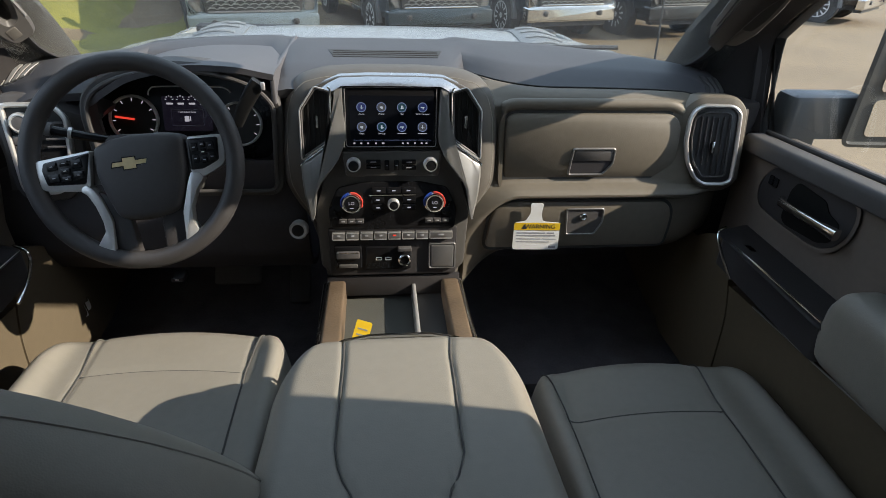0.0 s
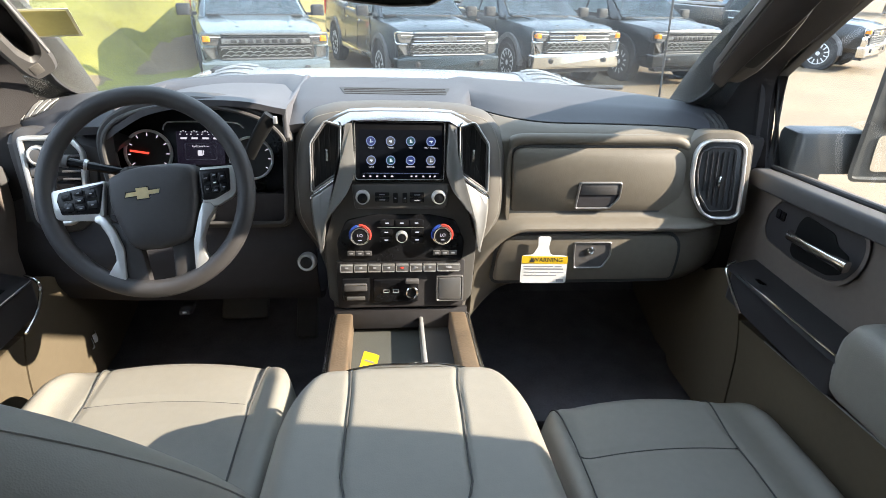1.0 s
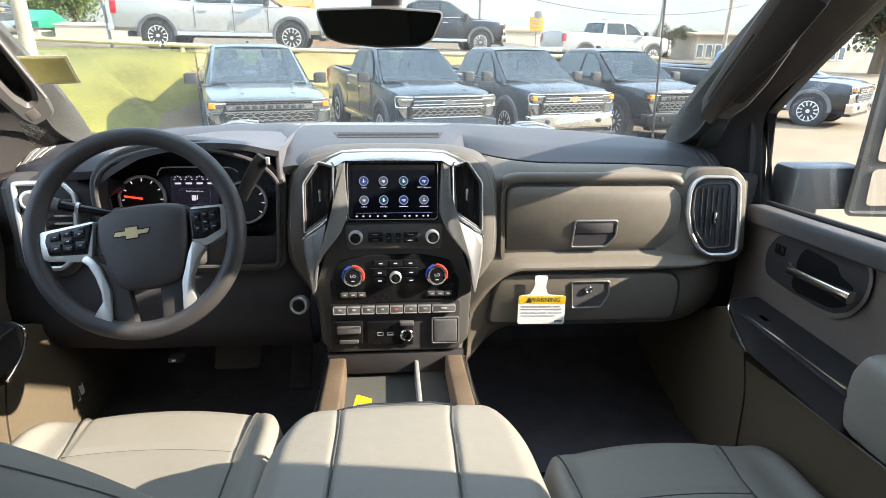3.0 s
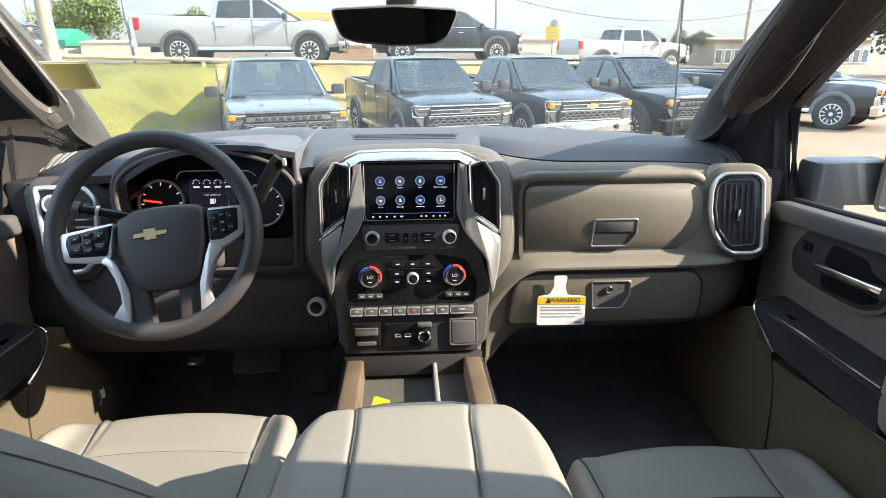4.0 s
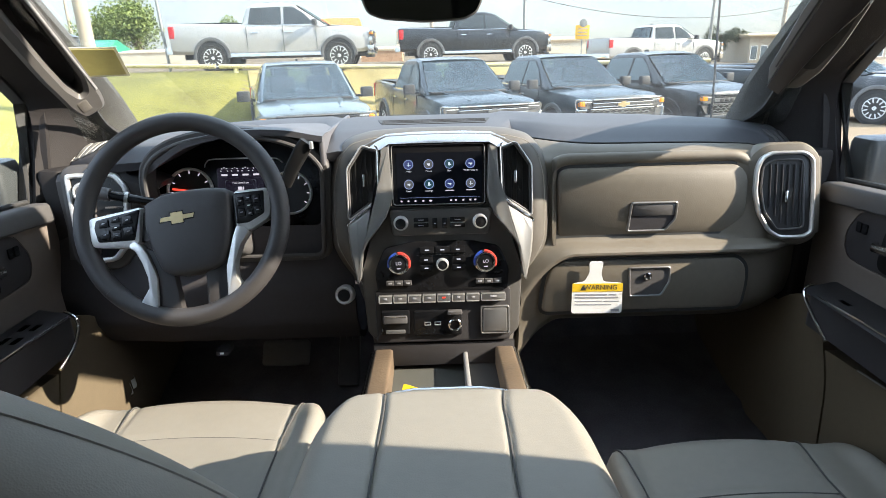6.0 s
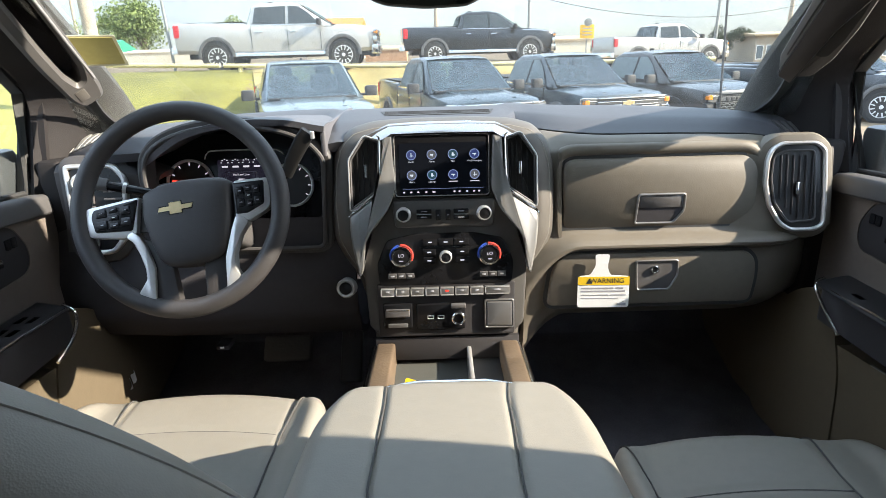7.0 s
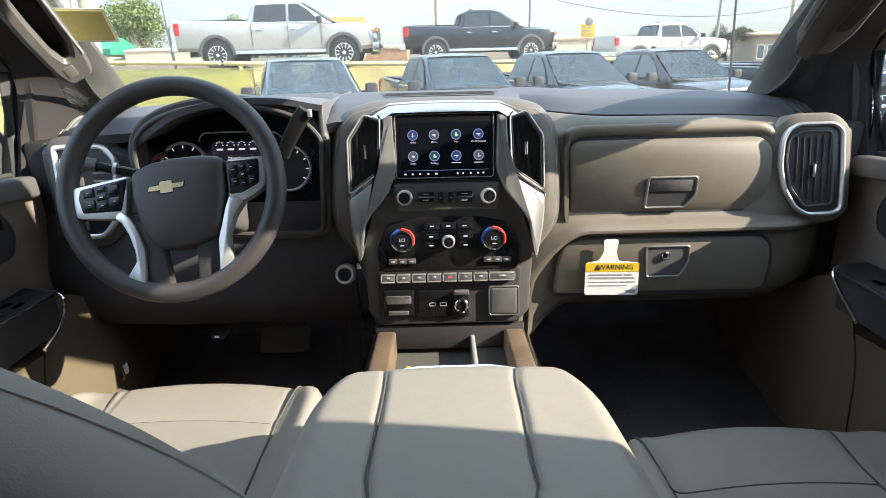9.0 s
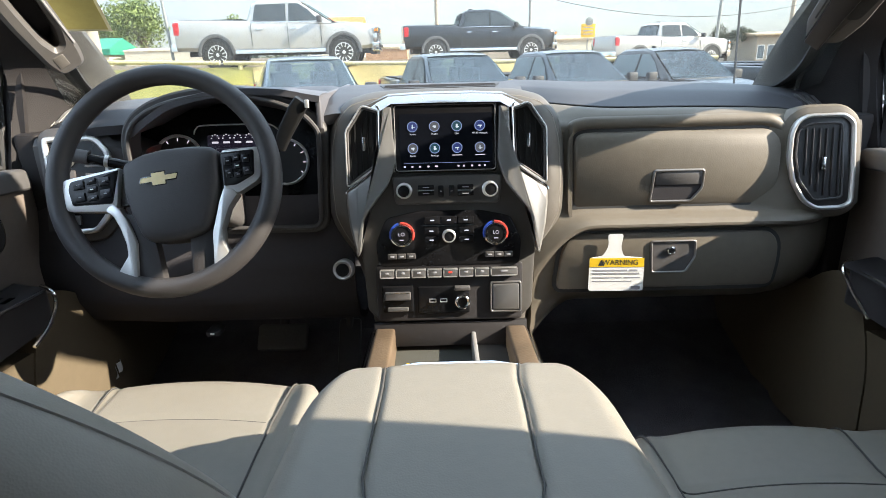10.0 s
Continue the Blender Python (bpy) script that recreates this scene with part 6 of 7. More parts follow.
def terrain(x, y):
    q = x - 0.25 * max(0, y - 18)
    side = 1 - 0.34 * sstep(3.0, 4.6, q) - 0.66 * sstep(11, 24, q)
    start = 0.3 - 8.3 * (1 - sstep(-6.8, -3.4, x))
    return GROUND + (UPPER - GROUND) * sstep(start, 3.0, row_b(x, y)) * side


def axis(lo, hi, fine0, fine1, step):
    out = [fine0 + step * i for i in range(int((fine1 - fine0) / step) + 1)]
    k, s = fine0, step
    while k > lo:
        s *= 1.5
        k -= s
        out.insert(0, k)
    k, s = out[-1], step
    while k < hi:
        s *= 1.5
        k += s
        out.append(k)
    return out


XA, YA = axis(-900, 900, -30, 45, 1.0), axis(-500, 2500, -6, 40, 1.0)
bm = B()
V = [[bm.verts.new((x, y, terrain(x, y))) for y in YA] for x in XA]
for i in range(len(XA) - 1):
    for j in range(len(YA) - 1):
        bm.faces.new((V[i][j], V[i + 1][j], V[i + 1][j + 1], V[i][j + 1]))
solid("ground", bm, DIRT, "tan gravel and dirt of the parking lot", "ground", "structure")


def grass_left(u, v):
    y = 4.6 + 12.2 * v
    xr = -2.35 - 0.305 * (y - 9) if y < 15 else -4.18 + 3.0 * (y - 15)
    x = -42 + (xr + 42) * (1 - (1 - u) ** 2)
    return Vector((x, y, terrain(x, y) + 0.03 + 0.015 * math.sin(5.1 * x) * math.sin(3.7 * y)))


def grass_back(u, v):
    s_, b_ = -1.0 + 13.0 * u, -0.1 + 3.0 * v
    x, y = -3.6 + 0.956 * s_ - 0.29 * b_, 14.6 + 0.29 * s_ + 0.956 * b_
    return Vector((x, y, terrain(x, y) + 0.02 + 0.01 * math.sin(6.1 * x)))


solid("grass_bank", sheet(B(), grass_left, 60, 40, 0.02), GRASS, "sunlit mown grass bank below the upper lot", "grass", "stuff")
solid("dry_grass_bank", sheet(B(), grass_back, 40, 12, 0.015), mat("dry_grass", (0.30, 0.24, 0.10), 0.9, var=0.3, scale=1.0, bump=1.0, bscale=60), "dry brownish grass behind the parked row", "grass", "stuff")

# ---- pickup trucks ----
TYRE = mat("tyre_rubber", (0.05, 0.049, 0.046), 0.85, bump=0.3, bscale=60)
ALLOY = mat("alloy_wheel", (0.62, 0.62, 0.61), 0.4, 0.3, var=0.08, scale=6)
# Pale base colour stands in for sky reflected in the opaque side panes.
SKYG = mat("opaque_glass_sky_tone", (0.27, 0.33, 0.35), 0.06, rvar=0.03, spec=0.9)
TINT = mat("tinted_car_glass", (0.09, 0.11, 0.12), 0.06, rvar=0.03, spec=0.8)
CARGLASS = glass("car_window_glass", (0.36, 0.47, 0.48), gloss=0.26)
LAMP = mat("lamp_lens", (0.30, 0.31, 0.32), 0.10, 0.7)
AMBER = mat("amber_lens", (0.75, 0.25, 0.02), 0.25)
REDL = mat("red_lens", (0.5, 0.02, 0.02), 0.25)
ARCHG = mat("grey_arch_trim", (0.13, 0.13, 0.13), 0.5)
BLACKP = mat("matte_black_trim", (0.03, 0.03, 0.032), 0.55)
HONEY = mat("grey_honeycomb_plastic", (0.22, 0.23, 0.23), 0.35, 0.4)
BADGE = mat("badge_gold", (0.60, 0.48, 0.26), 0.35, 0.6)


def paint(name, col):
    return mat(name, col, 0.28, 0.15, var=0.03, coat=0.8, scale=2, rvar=0.02)


P_SILVER = paint("slate_blue_silver_paint", (0.150, 0.185, 0.205))
P_NAVY = paint("dark_blue_black_paint", (0.016, 0.030, 0.040))
P_BLACK = paint("black_paint", (0.018, 0.02, 0.022))
P_WHITE = paint("white_truck_paint", (0.44, 0.43, 0.41))
P_BLUE = paint("pale_blue_paint", (0.20, 0.26, 0.34))


def pickup(m, label, col, chrome=True, amber=True, rim=ALLOY, bumper=None, side=None):
    """A crew-cab pickup; the nose is at local y = 0, the tail at y = 5.9, the wheels on z = 0."""
    t = thing("pickup_truck", label, "pickup truck", "parked pickup trucks")
    bright = CHROME if chrome else BLACKP
    # lower body with hood, doors and bed, as sections along the length
    secs = [(0.00, 0.80, 0.62, 1.00, 1.02), (0.06, 0.92, 0.55, 1.10, 1.13), (0.20, 0.97, 0.50, 1.16, 1.20), (0.70, 1.00, 0.48, 1.20, 1.25), (1.45, 1.01, 0.46, 1.22, 1.28), (1.75, 1.01, 0.46, 1.23, 1.25), (3.80, 1.01, 0.46, 1.28, 1.28), (3.86, 1.01, 0.46, 1.34, 1.34), (5.80, 1.00, 0.52, 1.38, 1.38), (5.90, 0.98, 0.56, 1.37, 1.37)]
    bm = B()
    rows = []
    for y, hw, zb, zs, zc in secs:
        half = [(hw - 0.08, zb), (hw - 0.01, zb + 0.10), (hw, (zb + zs) / 2), (hw - 0.015, zs - 0.10), (hw - 0.05, zs - 0.02), (hw - 0.12, zs + 0.005), (hw * 0.62, zs + 0.4 * (zc - zs) + 0.012), (hw * 0.55, zc), (hw * 0.25, zc + 0.004)]
        pts = half + [(-x, z) for x, z in half[::-1]]
        rows.append([bm.verts.new((x, y, z)) for x, z in pts])
    for a, b in zip(rows, rows[1:]):
        bridge(bm, a, b)
    bm.faces.new(rows[0][::-1]), bm.faces.new(rows[-1])
    part("body", bm, col, t, "painted body", 28)
    # cab
    cab = [(1.30, 0.90, 1.24), (1.95, 0.80, 1.655), (2.25, 0.74, 1.865), (2.60, 0.72, 1.92), (3.40, 0.72, 1.90), (3.62, 0.76, 1.80), (3.80, 0.88, 1.30)]
    bm = B()
    rows = []
    for y, hw, z in cab:
        z0 = 1.22
        half = [(0.95, z0), (0.93, z0 + 0.05), (hw + (0.93 - hw) * 0.45, z0 + (z - z0) * 0.6), (hw, z - 0.04), (hw - 0.06, z), (hw * 0.4, z + 0.02)]
        rows.append([bm.verts.new((x, y, zz)) for x, zz in half + [(-x, zz) for x, zz in half[::-1]]])
    for k, (a, b) in enumerate(zip(rows, rows[1:])):
        for j in range(len(a)):
            if not (k in (0, 1, 5) and j in (4, 5, 6)):
                j2 = (j + 1) % len(a)
                bm.faces.new((a[j], a[j2], b[j2], b[j]))
    bmesh.ops.recalc_face_normals(bm, faces=bm.faces)
    bmesh.ops.solidify(bm, geom=bm.faces[:], thickness=0.02)
    part("cab", bm, col, t, "painted cab", 28)

    part("cowl", box(B(), (0, 1.285, 1.272), (1.62, 0.12, 0.03), ID, 0.01), BLACKP, t, "black cowl strip")
    for sx in (-1, 1):
        part("hood_crease", sweep(B(), smooth_path([(sx * 0.40, 0.16, 1.178), (sx * 0.47, 0.5, 1.229), (sx * 0.53, 0.9, 1.256), (sx * 0.56, 1.22, 1.266)], 4), [(0.05 * math.cos(a_), 0.016 * math.sin(a_)) for a_ in (0, 0.8, 1.57, 2.3, 3.14, 3.9, 4.7, 5.5)]), col, t, "raised crease of the hood", 60)
    part("cab_floor", box(B(), (0, 2.75, 1.30), (1.6, 1.9, 0.03), ID, 0.01), BLACKP, t, "dark cab interior")
    for y, xs in ((2.62, (-0.38, 0.38)), (3.35, (-0.42, 0.42))):
        for x in xs:
            sb = part("seat_back", box(B(), (x, y, 1.47), (0.50, 0.14, 0.34), ID, 0.05), BLACKP, t, "dark seat back behind the glass")
            part("headrest", box(B(), (x, y + 0.03, 1.73), (0.27, 0.10, 0.16), ID, 0.04), BLACKP, sb)

    def pane(pts, nm, lab="", m_=None):
        bm = B()
        vs = [bm.verts.new(p_) for p_ in pts]
        f = bm.faces.new(vs)
        bmesh.ops.solidify(bm, geom=[f], thickness=0.012)
        return part(nm, bm, m_ or TINT, t, lab)

    pane([(-0.84, 1.30, 1.285), (0.84, 1.30, 1.285), (0.69, 2.17, 1.845), (-0.69, 2.17, 1.845)], "windshield", "sky-reflecting windshield", CARGLASS)
    pane([(-0.74, 3.815, 1.36), (0.74, 3.815, 1.36), (0.66, 3.66, 1.77), (-0.66, 3.66, 1.77)], "rear_window", "", CARGLASS)
    for sx in (-1, 1):
        def sp(y, z):
            k = (z - 1.27) / 0.60
            return (sx * (0.962 - 0.215 * k), y, z)
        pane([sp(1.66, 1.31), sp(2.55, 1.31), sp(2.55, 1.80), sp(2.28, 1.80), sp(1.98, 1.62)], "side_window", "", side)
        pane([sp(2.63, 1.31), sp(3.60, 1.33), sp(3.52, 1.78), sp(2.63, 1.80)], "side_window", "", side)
        part("window_line", box(B(), (sx * 0.972, 2.65, 1.285), (0.012, 2.0, 0.022), ID, 0.004), bright, t)
        part("door_seam", box(B(), (sx * 1.0065, 2.59, 0.90), (0.012, 0.012, 0.70)), BLACKP, t)
        part("door_seam", box(B(), (sx * 1.0065, 1.62, 0.90), (0.012, 0.012, 0.62)), BLACKP, t)
        part("door_seam", box(B(), (sx * 1.0065, 3.66, 0.95), (0.012, 0.012, 0.62)), BLACKP, t)
        for y in (2.42, 3.42):
            part("door_handle", box(B(), (sx * 1.018, y, 1.10), (0.03, 0.20, 0.035), ID, 0.01), bright, t)
        mr = part("side_mirror", box(B(), (sx * 1.16, 1.62, 1.34), (0.24, 0.14, 0.19), ID, 0.04), BLACKP, t, "black side mirror")
        part("mirror_arm", box(B(), (sx * 1.01, 1.64, 1.27), (0.12, 0.07, 0.05), ID, 0.015), BLACKP, t)
        # wheels
        for y in (0.98, 4.72):
            MWh = Matrix.Translation((sx * 0.90, y, 0.40)) @ Euler((0, radians(90 * sx), 0)).to_matrix().to_4x4()
            ty = part("tyre", lathe(B(), [(0.26, -0.13), (0.36, -0.14), (0.395, -0.11), (0.40, 0.0), (0.395, 0.09), (0.36, 0.125), (0.265, 0.115)], 36, MWh), TYRE, t, "black tyre")
            part("rim", lathe(B(), [(0.27, 0.0), (0.275, 0.116), (0.255, 0.122), (0.243, 0.095), (0.238, 0.072), (0.05, 0.066), (0.001, 0.066)], 36, MWh), BLACKP if not chrome else ALLOY, ty)
            for k in range(6):
                bm = B()
                Mk = MWh @ Matrix.Rotation(radians(60 * k), 4, "Z")
                for da in (-0.035, 0.035):
                    sweep(bm, [Mk @ Vector((0.04, da * 0.6, 0.088)), Mk @ Vector((0.15, da * 1.2, 0.105)), Mk @ Vector((0.252, da * 2.0, 0.108))], rounded([(-0.02, -0.02), (0.02, -0.02), (0.017, 0.012), (-0.017, 0.012)], 0.006, 2), up=Mk.to_3x3() @ Vector((0, 0, 1)))
                part("spoke", bm, rim, ty)
            part("hub_cap", lathe(B(), [(0.065, 0.03), (0.062, 0.11), (0.04, 0.122), (0.001, 0.124)], 20, MWh), rim, ty)
            bm = B()
            arc = [(sx * 0.985, y + 0.50 * math.cos(radians(a)), 0.44 + 0.50 * math.sin(radians(a))) for a in range(-8, 189, 8)]
            sweep(bm, arc, rounded([(-0.05, -0.05), (0.05, -0.05), (0.045, 0.045), (-0.045, 0.045)], 0.015, 2), up=(1, 0, 0))
            part("wheel_arch", bm, ARCHG if chrome else BLACKP, t, "wheel arch lip")
            # Black disc on the closed body side replaces shade inside the arch.
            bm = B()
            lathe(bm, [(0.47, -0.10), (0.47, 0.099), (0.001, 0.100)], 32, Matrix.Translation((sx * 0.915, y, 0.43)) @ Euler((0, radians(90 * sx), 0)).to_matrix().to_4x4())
            part("wheel_well_shade", bm, INK, t, "black disc standing in for the shaded wheel well")
        part("rocker", box(B(), (sx * 0.97, 2.85, 0.47), (0.10, 2.75, 0.10), ID, 0.02), BLACKP if not chrome else bright, t, "side step")
        # lamps
        hl = part("headlight", prism(B(), rounded([(sx * 0.66, 0.93), (sx * 0.93, 0.95), (sx * 0.965, 1.06), (sx * 0.80, 1.075), (sx * 0.66, 1.05)][:: -sx], 0.02, 2), 0.0, 0.10, Matrix(((1, 0, 0, 0), (0, 0, -1, 0.07), (0, 1, 0, 0), (0, 0, 0, 1))), 0.02), LAMP, t, "clear headlight")
        if amber:
            part("amber_marker", box(B(), (sx * 0.905, 0.00, 1.02), (0.11, 0.12, 0.085), ID, 0.02), AMBER, t, "amber side marker")
        part("lamp_strip", box(B(), (sx * 0.80, -0.035, 1.045), (0.24, 0.02, 0.018), ID, 0.005), WHITE, hl, "white running light strip")
        part("lamp_divider", box(B(), (sx * 0.80, -0.034, 0.995), (0.22, 0.02, 0.02), ID, 0.004), BLACKP, hl)
        part("low_headlight", prism(B(), rounded([(sx * 0.72, 0.73), (sx * 0.93, 0.73), (sx * 0.95, 0.87), (sx * 0.74, 0.87)][:: -sx], 0.02, 2), 0.0, 0.06, Matrix(((1, 0, 0, 0), (0, 0, -1, 0.06), (0, 1, 0, 0), (0, 0, 0, 1))), 0.015), LAMP, t)
        part("tail_light", box(B(), (sx * 0.945, 5.83, 1.14), (0.11, 0.18, 0.34), ID, 0.025), REDL, t, "red tail light")
    # grille: upper band, lettered or badged bar, honeycomb below
    gr = part("grille", prism(B(), rounded([(-0.74, 0.70), (0.74, 0.70), (0.76, 0.90), (0.68, 1.10), (-0.68, 1.10), (-0.76, 0.90)], 0.03, 3), 0.0, 0.07, Matrix(((1, 0, 0, 0), (0, 0, -1, 0.03), (0, 1, 0, 0), (0, 0, 0, 1))), 0.015), INK, t, "black grille opening")
    for z, h_, wd, br in ((1.088, 0.022, 1.34, 1), (1.048, 0.010, 1.38, 0), (1.022, 0.010, 1.40, 0), (0.905, 0.022, 1.44, 1), (0.715, 0.022, 1.40, 1)):
        part("grille_bar", box(B(), (0, -0.048, z), (wd, 0.03, h_), ID, 0.006), (bright if br and chrome else ARCHG) if br else BLACKP, gr)
    part("centre_bar", box(B(), (0, -0.050, 0.985), (1.38, 0.030, 0.085), ID, 0.012), ARCHG if not chrome else BLACKP, gr, "broad bar across the grille")
    if chrome:
        for dz in (-0.034, 0.034):
            part("grille_bar", box(B(), (0, -0.060, 0.985 + dz), (1.36, 0.02, 0.018), ID, 0.005), bright, gr)
        part("badge", prism(B(), [(-0.13, -0.028), (-0.045, -0.028), (-0.045, -0.055), (0.045, -0.055), (0.045, -0.028), (0.12, -0.028), (0.13, 0.028), (0.045, 0.028), (0.045, 0.055), (-0.045, 0.055), (-0.045, 0.028), (-0.12, 0.028)], 0.0, 0.02, Matrix(((1, 0, 0, 0), (0, 0, -1, -0.066), (0, 1, 0, 0.985), (0, 0, 0, 1)))), BADGE if amber else ARCHG, gr, "cross-shaped badge")
    else:
        for k in range(9):
            part("badge_block", box(B(), (-0.50 + 0.125 * k, -0.068, 0.985), (0.085, 0.02, 0.055), ID, 0.006), BLACKP, gr)
    for row in range(3):
        bm = B()
        z_, off_ = 0.865 - 0.052 * row, 0.07 * (row % 2)
        for k in range(10 - row % 2):
            x_ = -0.63 + 0.14 * k + off_
            sweep(bm, [(x_ - 0.07, -0.044, z_ - 0.012), (x_ - 0.035, -0.050, z_ + 0.014), (x_ + 0.035, -0.050, z_ + 0.014), (x_ + 0.07, -0.044, z_ - 0.012)], [(-0.007, -0.008), (0.007, -0.008), (0.007, 0.008), (-0.007, 0.008)])
        part("honeycomb_row", bm, HONEY, gr, "row of the honeycomb grille")
    for sx in (-1, 1):
        part("lamp_bracket", sweep(B(), smooth_path([(sx * 0.70, -0.045, 1.085), (sx * 0.86, -0.02, 1.092), (sx * 0.985, 0.06, 1.085), (sx * 0.992, 0.055, 0.96), (sx * 0.965, 0.02, 0.905), (sx * 0.80, -0.025, 0.900)], 4), rounded([(-0.012, -0.010), (0.012, -0.010), (0.012, 0.010), (-0.012, 0.010)], 0.004, 2), up=(0, -1, 0.2)), bright if chrome else col, t, "bright bracket round the headlight")
        part("bumper_corner", prism(B(), rounded(ccw([(sx * 0.78, 0.62), (sx * 0.985, 0.62), (sx * 0.995, 0.90), (sx * 0.965, 0.905), (sx * 0.945, 0.72), (sx * 0.80, 0.70)]), 0.015, 2), 0.0, 0.12, Matrix(((1, 0, 0, 0), (0, 0, -1, 0.08), (0, 1, 0, 0), (0, 0, 0, 1))), 0.02), bumper or (bright if chrome else col), t, "painted bumper corner")
        part("fog_lamp", lathe(B(), [(0.05, 0.0), (0.05, 0.02), (0.03, 0.03), (0.001, 0.03)], 16, Matrix.Translation((sx * 0.62, -0.085, 0.56)) @ Euler((radians(90), 0, 0)).to_matrix().to_4x4()), BLACKP, t)
    part("front_bumper", prism(B(), rounded([(-1.0, 0.40), (1.0, 0.40), (1.01, 0.66), (0.80, 0.70), (-0.80, 0.70), (-1.01, 0.66)], 0.03, 3), 0.0, 0.20, Matrix(((1, 0, 0, 0), (0, 0, -1, 0.12), (0, 1, 0, 0), (0, 0, 0, 1))), 0.04), bumper or (bright if chrome else col), t, "front bumper")
    part("lower_valance", box(B(), (0, 0.10, 0.38), (1.7, 0.20, 0.12), ID, 0.03), BLACKP, t)
    part("rear_bumper", box(B(), (0, 5.97, 0.62), (1.95, 0.18, 0.20), ID, 0.04), bright, t, "rear bumper")
    part("tailgate", box(B(), (0, 5.905, 1.10), (1.62, 0.05, 0.52), ID, 0.02), col, t, "tailgate")
    part("bed_floor", box(B(), (0, 4.85, 1.386), (1.62, 1.85, 0.01)), BLACKP, t, "black bed cover")
    part("underbody", box(B(), (0, 2.9, 0.48), (1.6, 5.4, 0.24)), INK, t)
    part("shark_fin", box(B(), (0, 3.2, 1.95), (0.04, 0.16, 0.06), ID, 0.012), BLACKP, t)
    t.matrix_world = m
    return t


def at(x, y, z, heading):
    return pose(x, y, z, 0, 0, heading)


G_, U_ = GROUND, UPPER
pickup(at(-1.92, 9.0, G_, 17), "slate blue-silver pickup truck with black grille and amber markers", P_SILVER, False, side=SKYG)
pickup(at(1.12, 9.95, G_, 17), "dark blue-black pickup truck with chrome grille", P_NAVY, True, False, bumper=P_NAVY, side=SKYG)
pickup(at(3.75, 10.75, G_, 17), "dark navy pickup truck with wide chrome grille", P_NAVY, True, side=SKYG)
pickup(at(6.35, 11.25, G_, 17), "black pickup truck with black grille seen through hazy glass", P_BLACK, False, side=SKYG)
pickup(at(-1.8, 18.6, U_ - 0.02, 92), "white heavy-duty pickup truck parked on the upper lot", P_WHITE, True)
pickup(at(-10.6, 17.4, U_, 96), "black pickup truck beside the pale pole on the upper lot", P_BLACK, True)
pickup(at(4.6, 24.3, U_ - 0.08, 96), "black pickup truck parked on the upper lot", P_BLACK, True)
pickup(at(13.3, 28.4, 0.74, 105), "white pickup truck seen from its tail on the upper lot", P_WHITE, True)
pickup(at(12.80, 14.04, G_, 38), "black pickup truck with chrome front on the open lot", P_BLACK, True)

# ---- lower body and wheels under our own cabin ----
ob_ = thing("pickup_truck", "white pickup truck carrying the open cabin", "pickup truck", at=(0, 0, GROUND))
for sx in (-1, 1):
    part("door_skin", prism(B(), rounded([(0.70, 0.62), (0.70, 1.34), (0.16, 1.36), (-1.98, 1.38), (-1.98, 0.62)], 0.03, 3), 0.0, 0.03, Matrix(((0, 0, sx, sx * 0.925), (1, 0, 0, 0), (0, 1, 0, 0), (0, 0, 0, 1))), 0.01), WHITE, ob_, "white painted side")
    part("fender", prism(B(), rounded([(2.16, 0.45), (2.16, 1.26), (0.72, 1.33), (0.72, 0.45), (0.95, 0.45), (1.05, 0.62), (1.25, 0.74), (1.55, 0.74), (1.75, 0.62), (1.85, 0.45)], 0.04, 3), 0.0, 0.04, Matrix(((0, 0, sx, sx * 0.935), (1, 0, 0, 0), (0, 1, 0, 0), (0, 0, 0, 1))), 0.012), WHITE, ob_, "white front fender")
    part("side_step", box(B(), (sx * 0.93, -0.55, 0.40), (0.16, 2.2, 0.06), ID, 0.02), BLACKP, ob_, "black side step")
    for y in (1.40, -2.55):
        MWh = Matrix.Translation((sx * 0.84, y, GROUND + 0.42)) @ Euler((0, radians(90 * sx), 0)).to_matrix().to_4x4()
        ty = part("tyre", lathe(B(), [(0.26, -0.13), (0.37, -0.14), (0.415, -0.11), (0.42, 0.0), (0.415, 0.09), (0.37, 0.125), (0.265, 0.115)], 36, MWh), TYRE, ob_, "black tyre")
        part("rim", lathe(B(), [(0.27, 0.0), (0.275, 0.116), (0.24, 0.09), (0.10, 0.06), (0.06, 0.11), (0.001, 0.115)], 36, MWh), ALLOY, ty)
part("underbody", box(B(), (0, -0.30, 0.50), (1.50, 4.9, 0.28), ID, 0.03), BLACKP, ob_, "dark frame and underbody")
part("front_panel", box(B(), (0, 2.13, 0.88), (1.90, 0.08, 0.80), ID, 0.03), BLACKP, ob_, "black front grille panel")
pickup(at(15.2, 18.6, G_, 60), "pale blue pickup truck on the open lot", P_BLUE, True)

# ---- bank rail, poles, cables ----
RAILY = mat("pale_yellow_paint", (0.62, 0.54, 0.28), 0.6, var=0.15, scale=3)
POLEM = mat("weathered_concrete_pole", (0.45, 0.38, 0.30), 0.8, var=0.15, scale=3)
STEEL = mat("dull_steel", (0.30, 0.31, 0.30), 0.5, 0.3)


def from_eye(az, d):
    return (d * math.sin(radians(az)), -1.08 + d * math.cos(radians(az)))


rail = thing("guard_rail", "pale yellow pipe guard rail along the bank top", "rail", at=(-6, 16.3, 1.3))
RX = [-24, -16, -10, -6, -3.2, -0.2, 3.5, 8.0]
rz = lambda x: interp([(-24, 1.66), (-8.3, 1.57), (-4.8, 1.42), (-1.1, 1.33), (8, 1.30)], x)
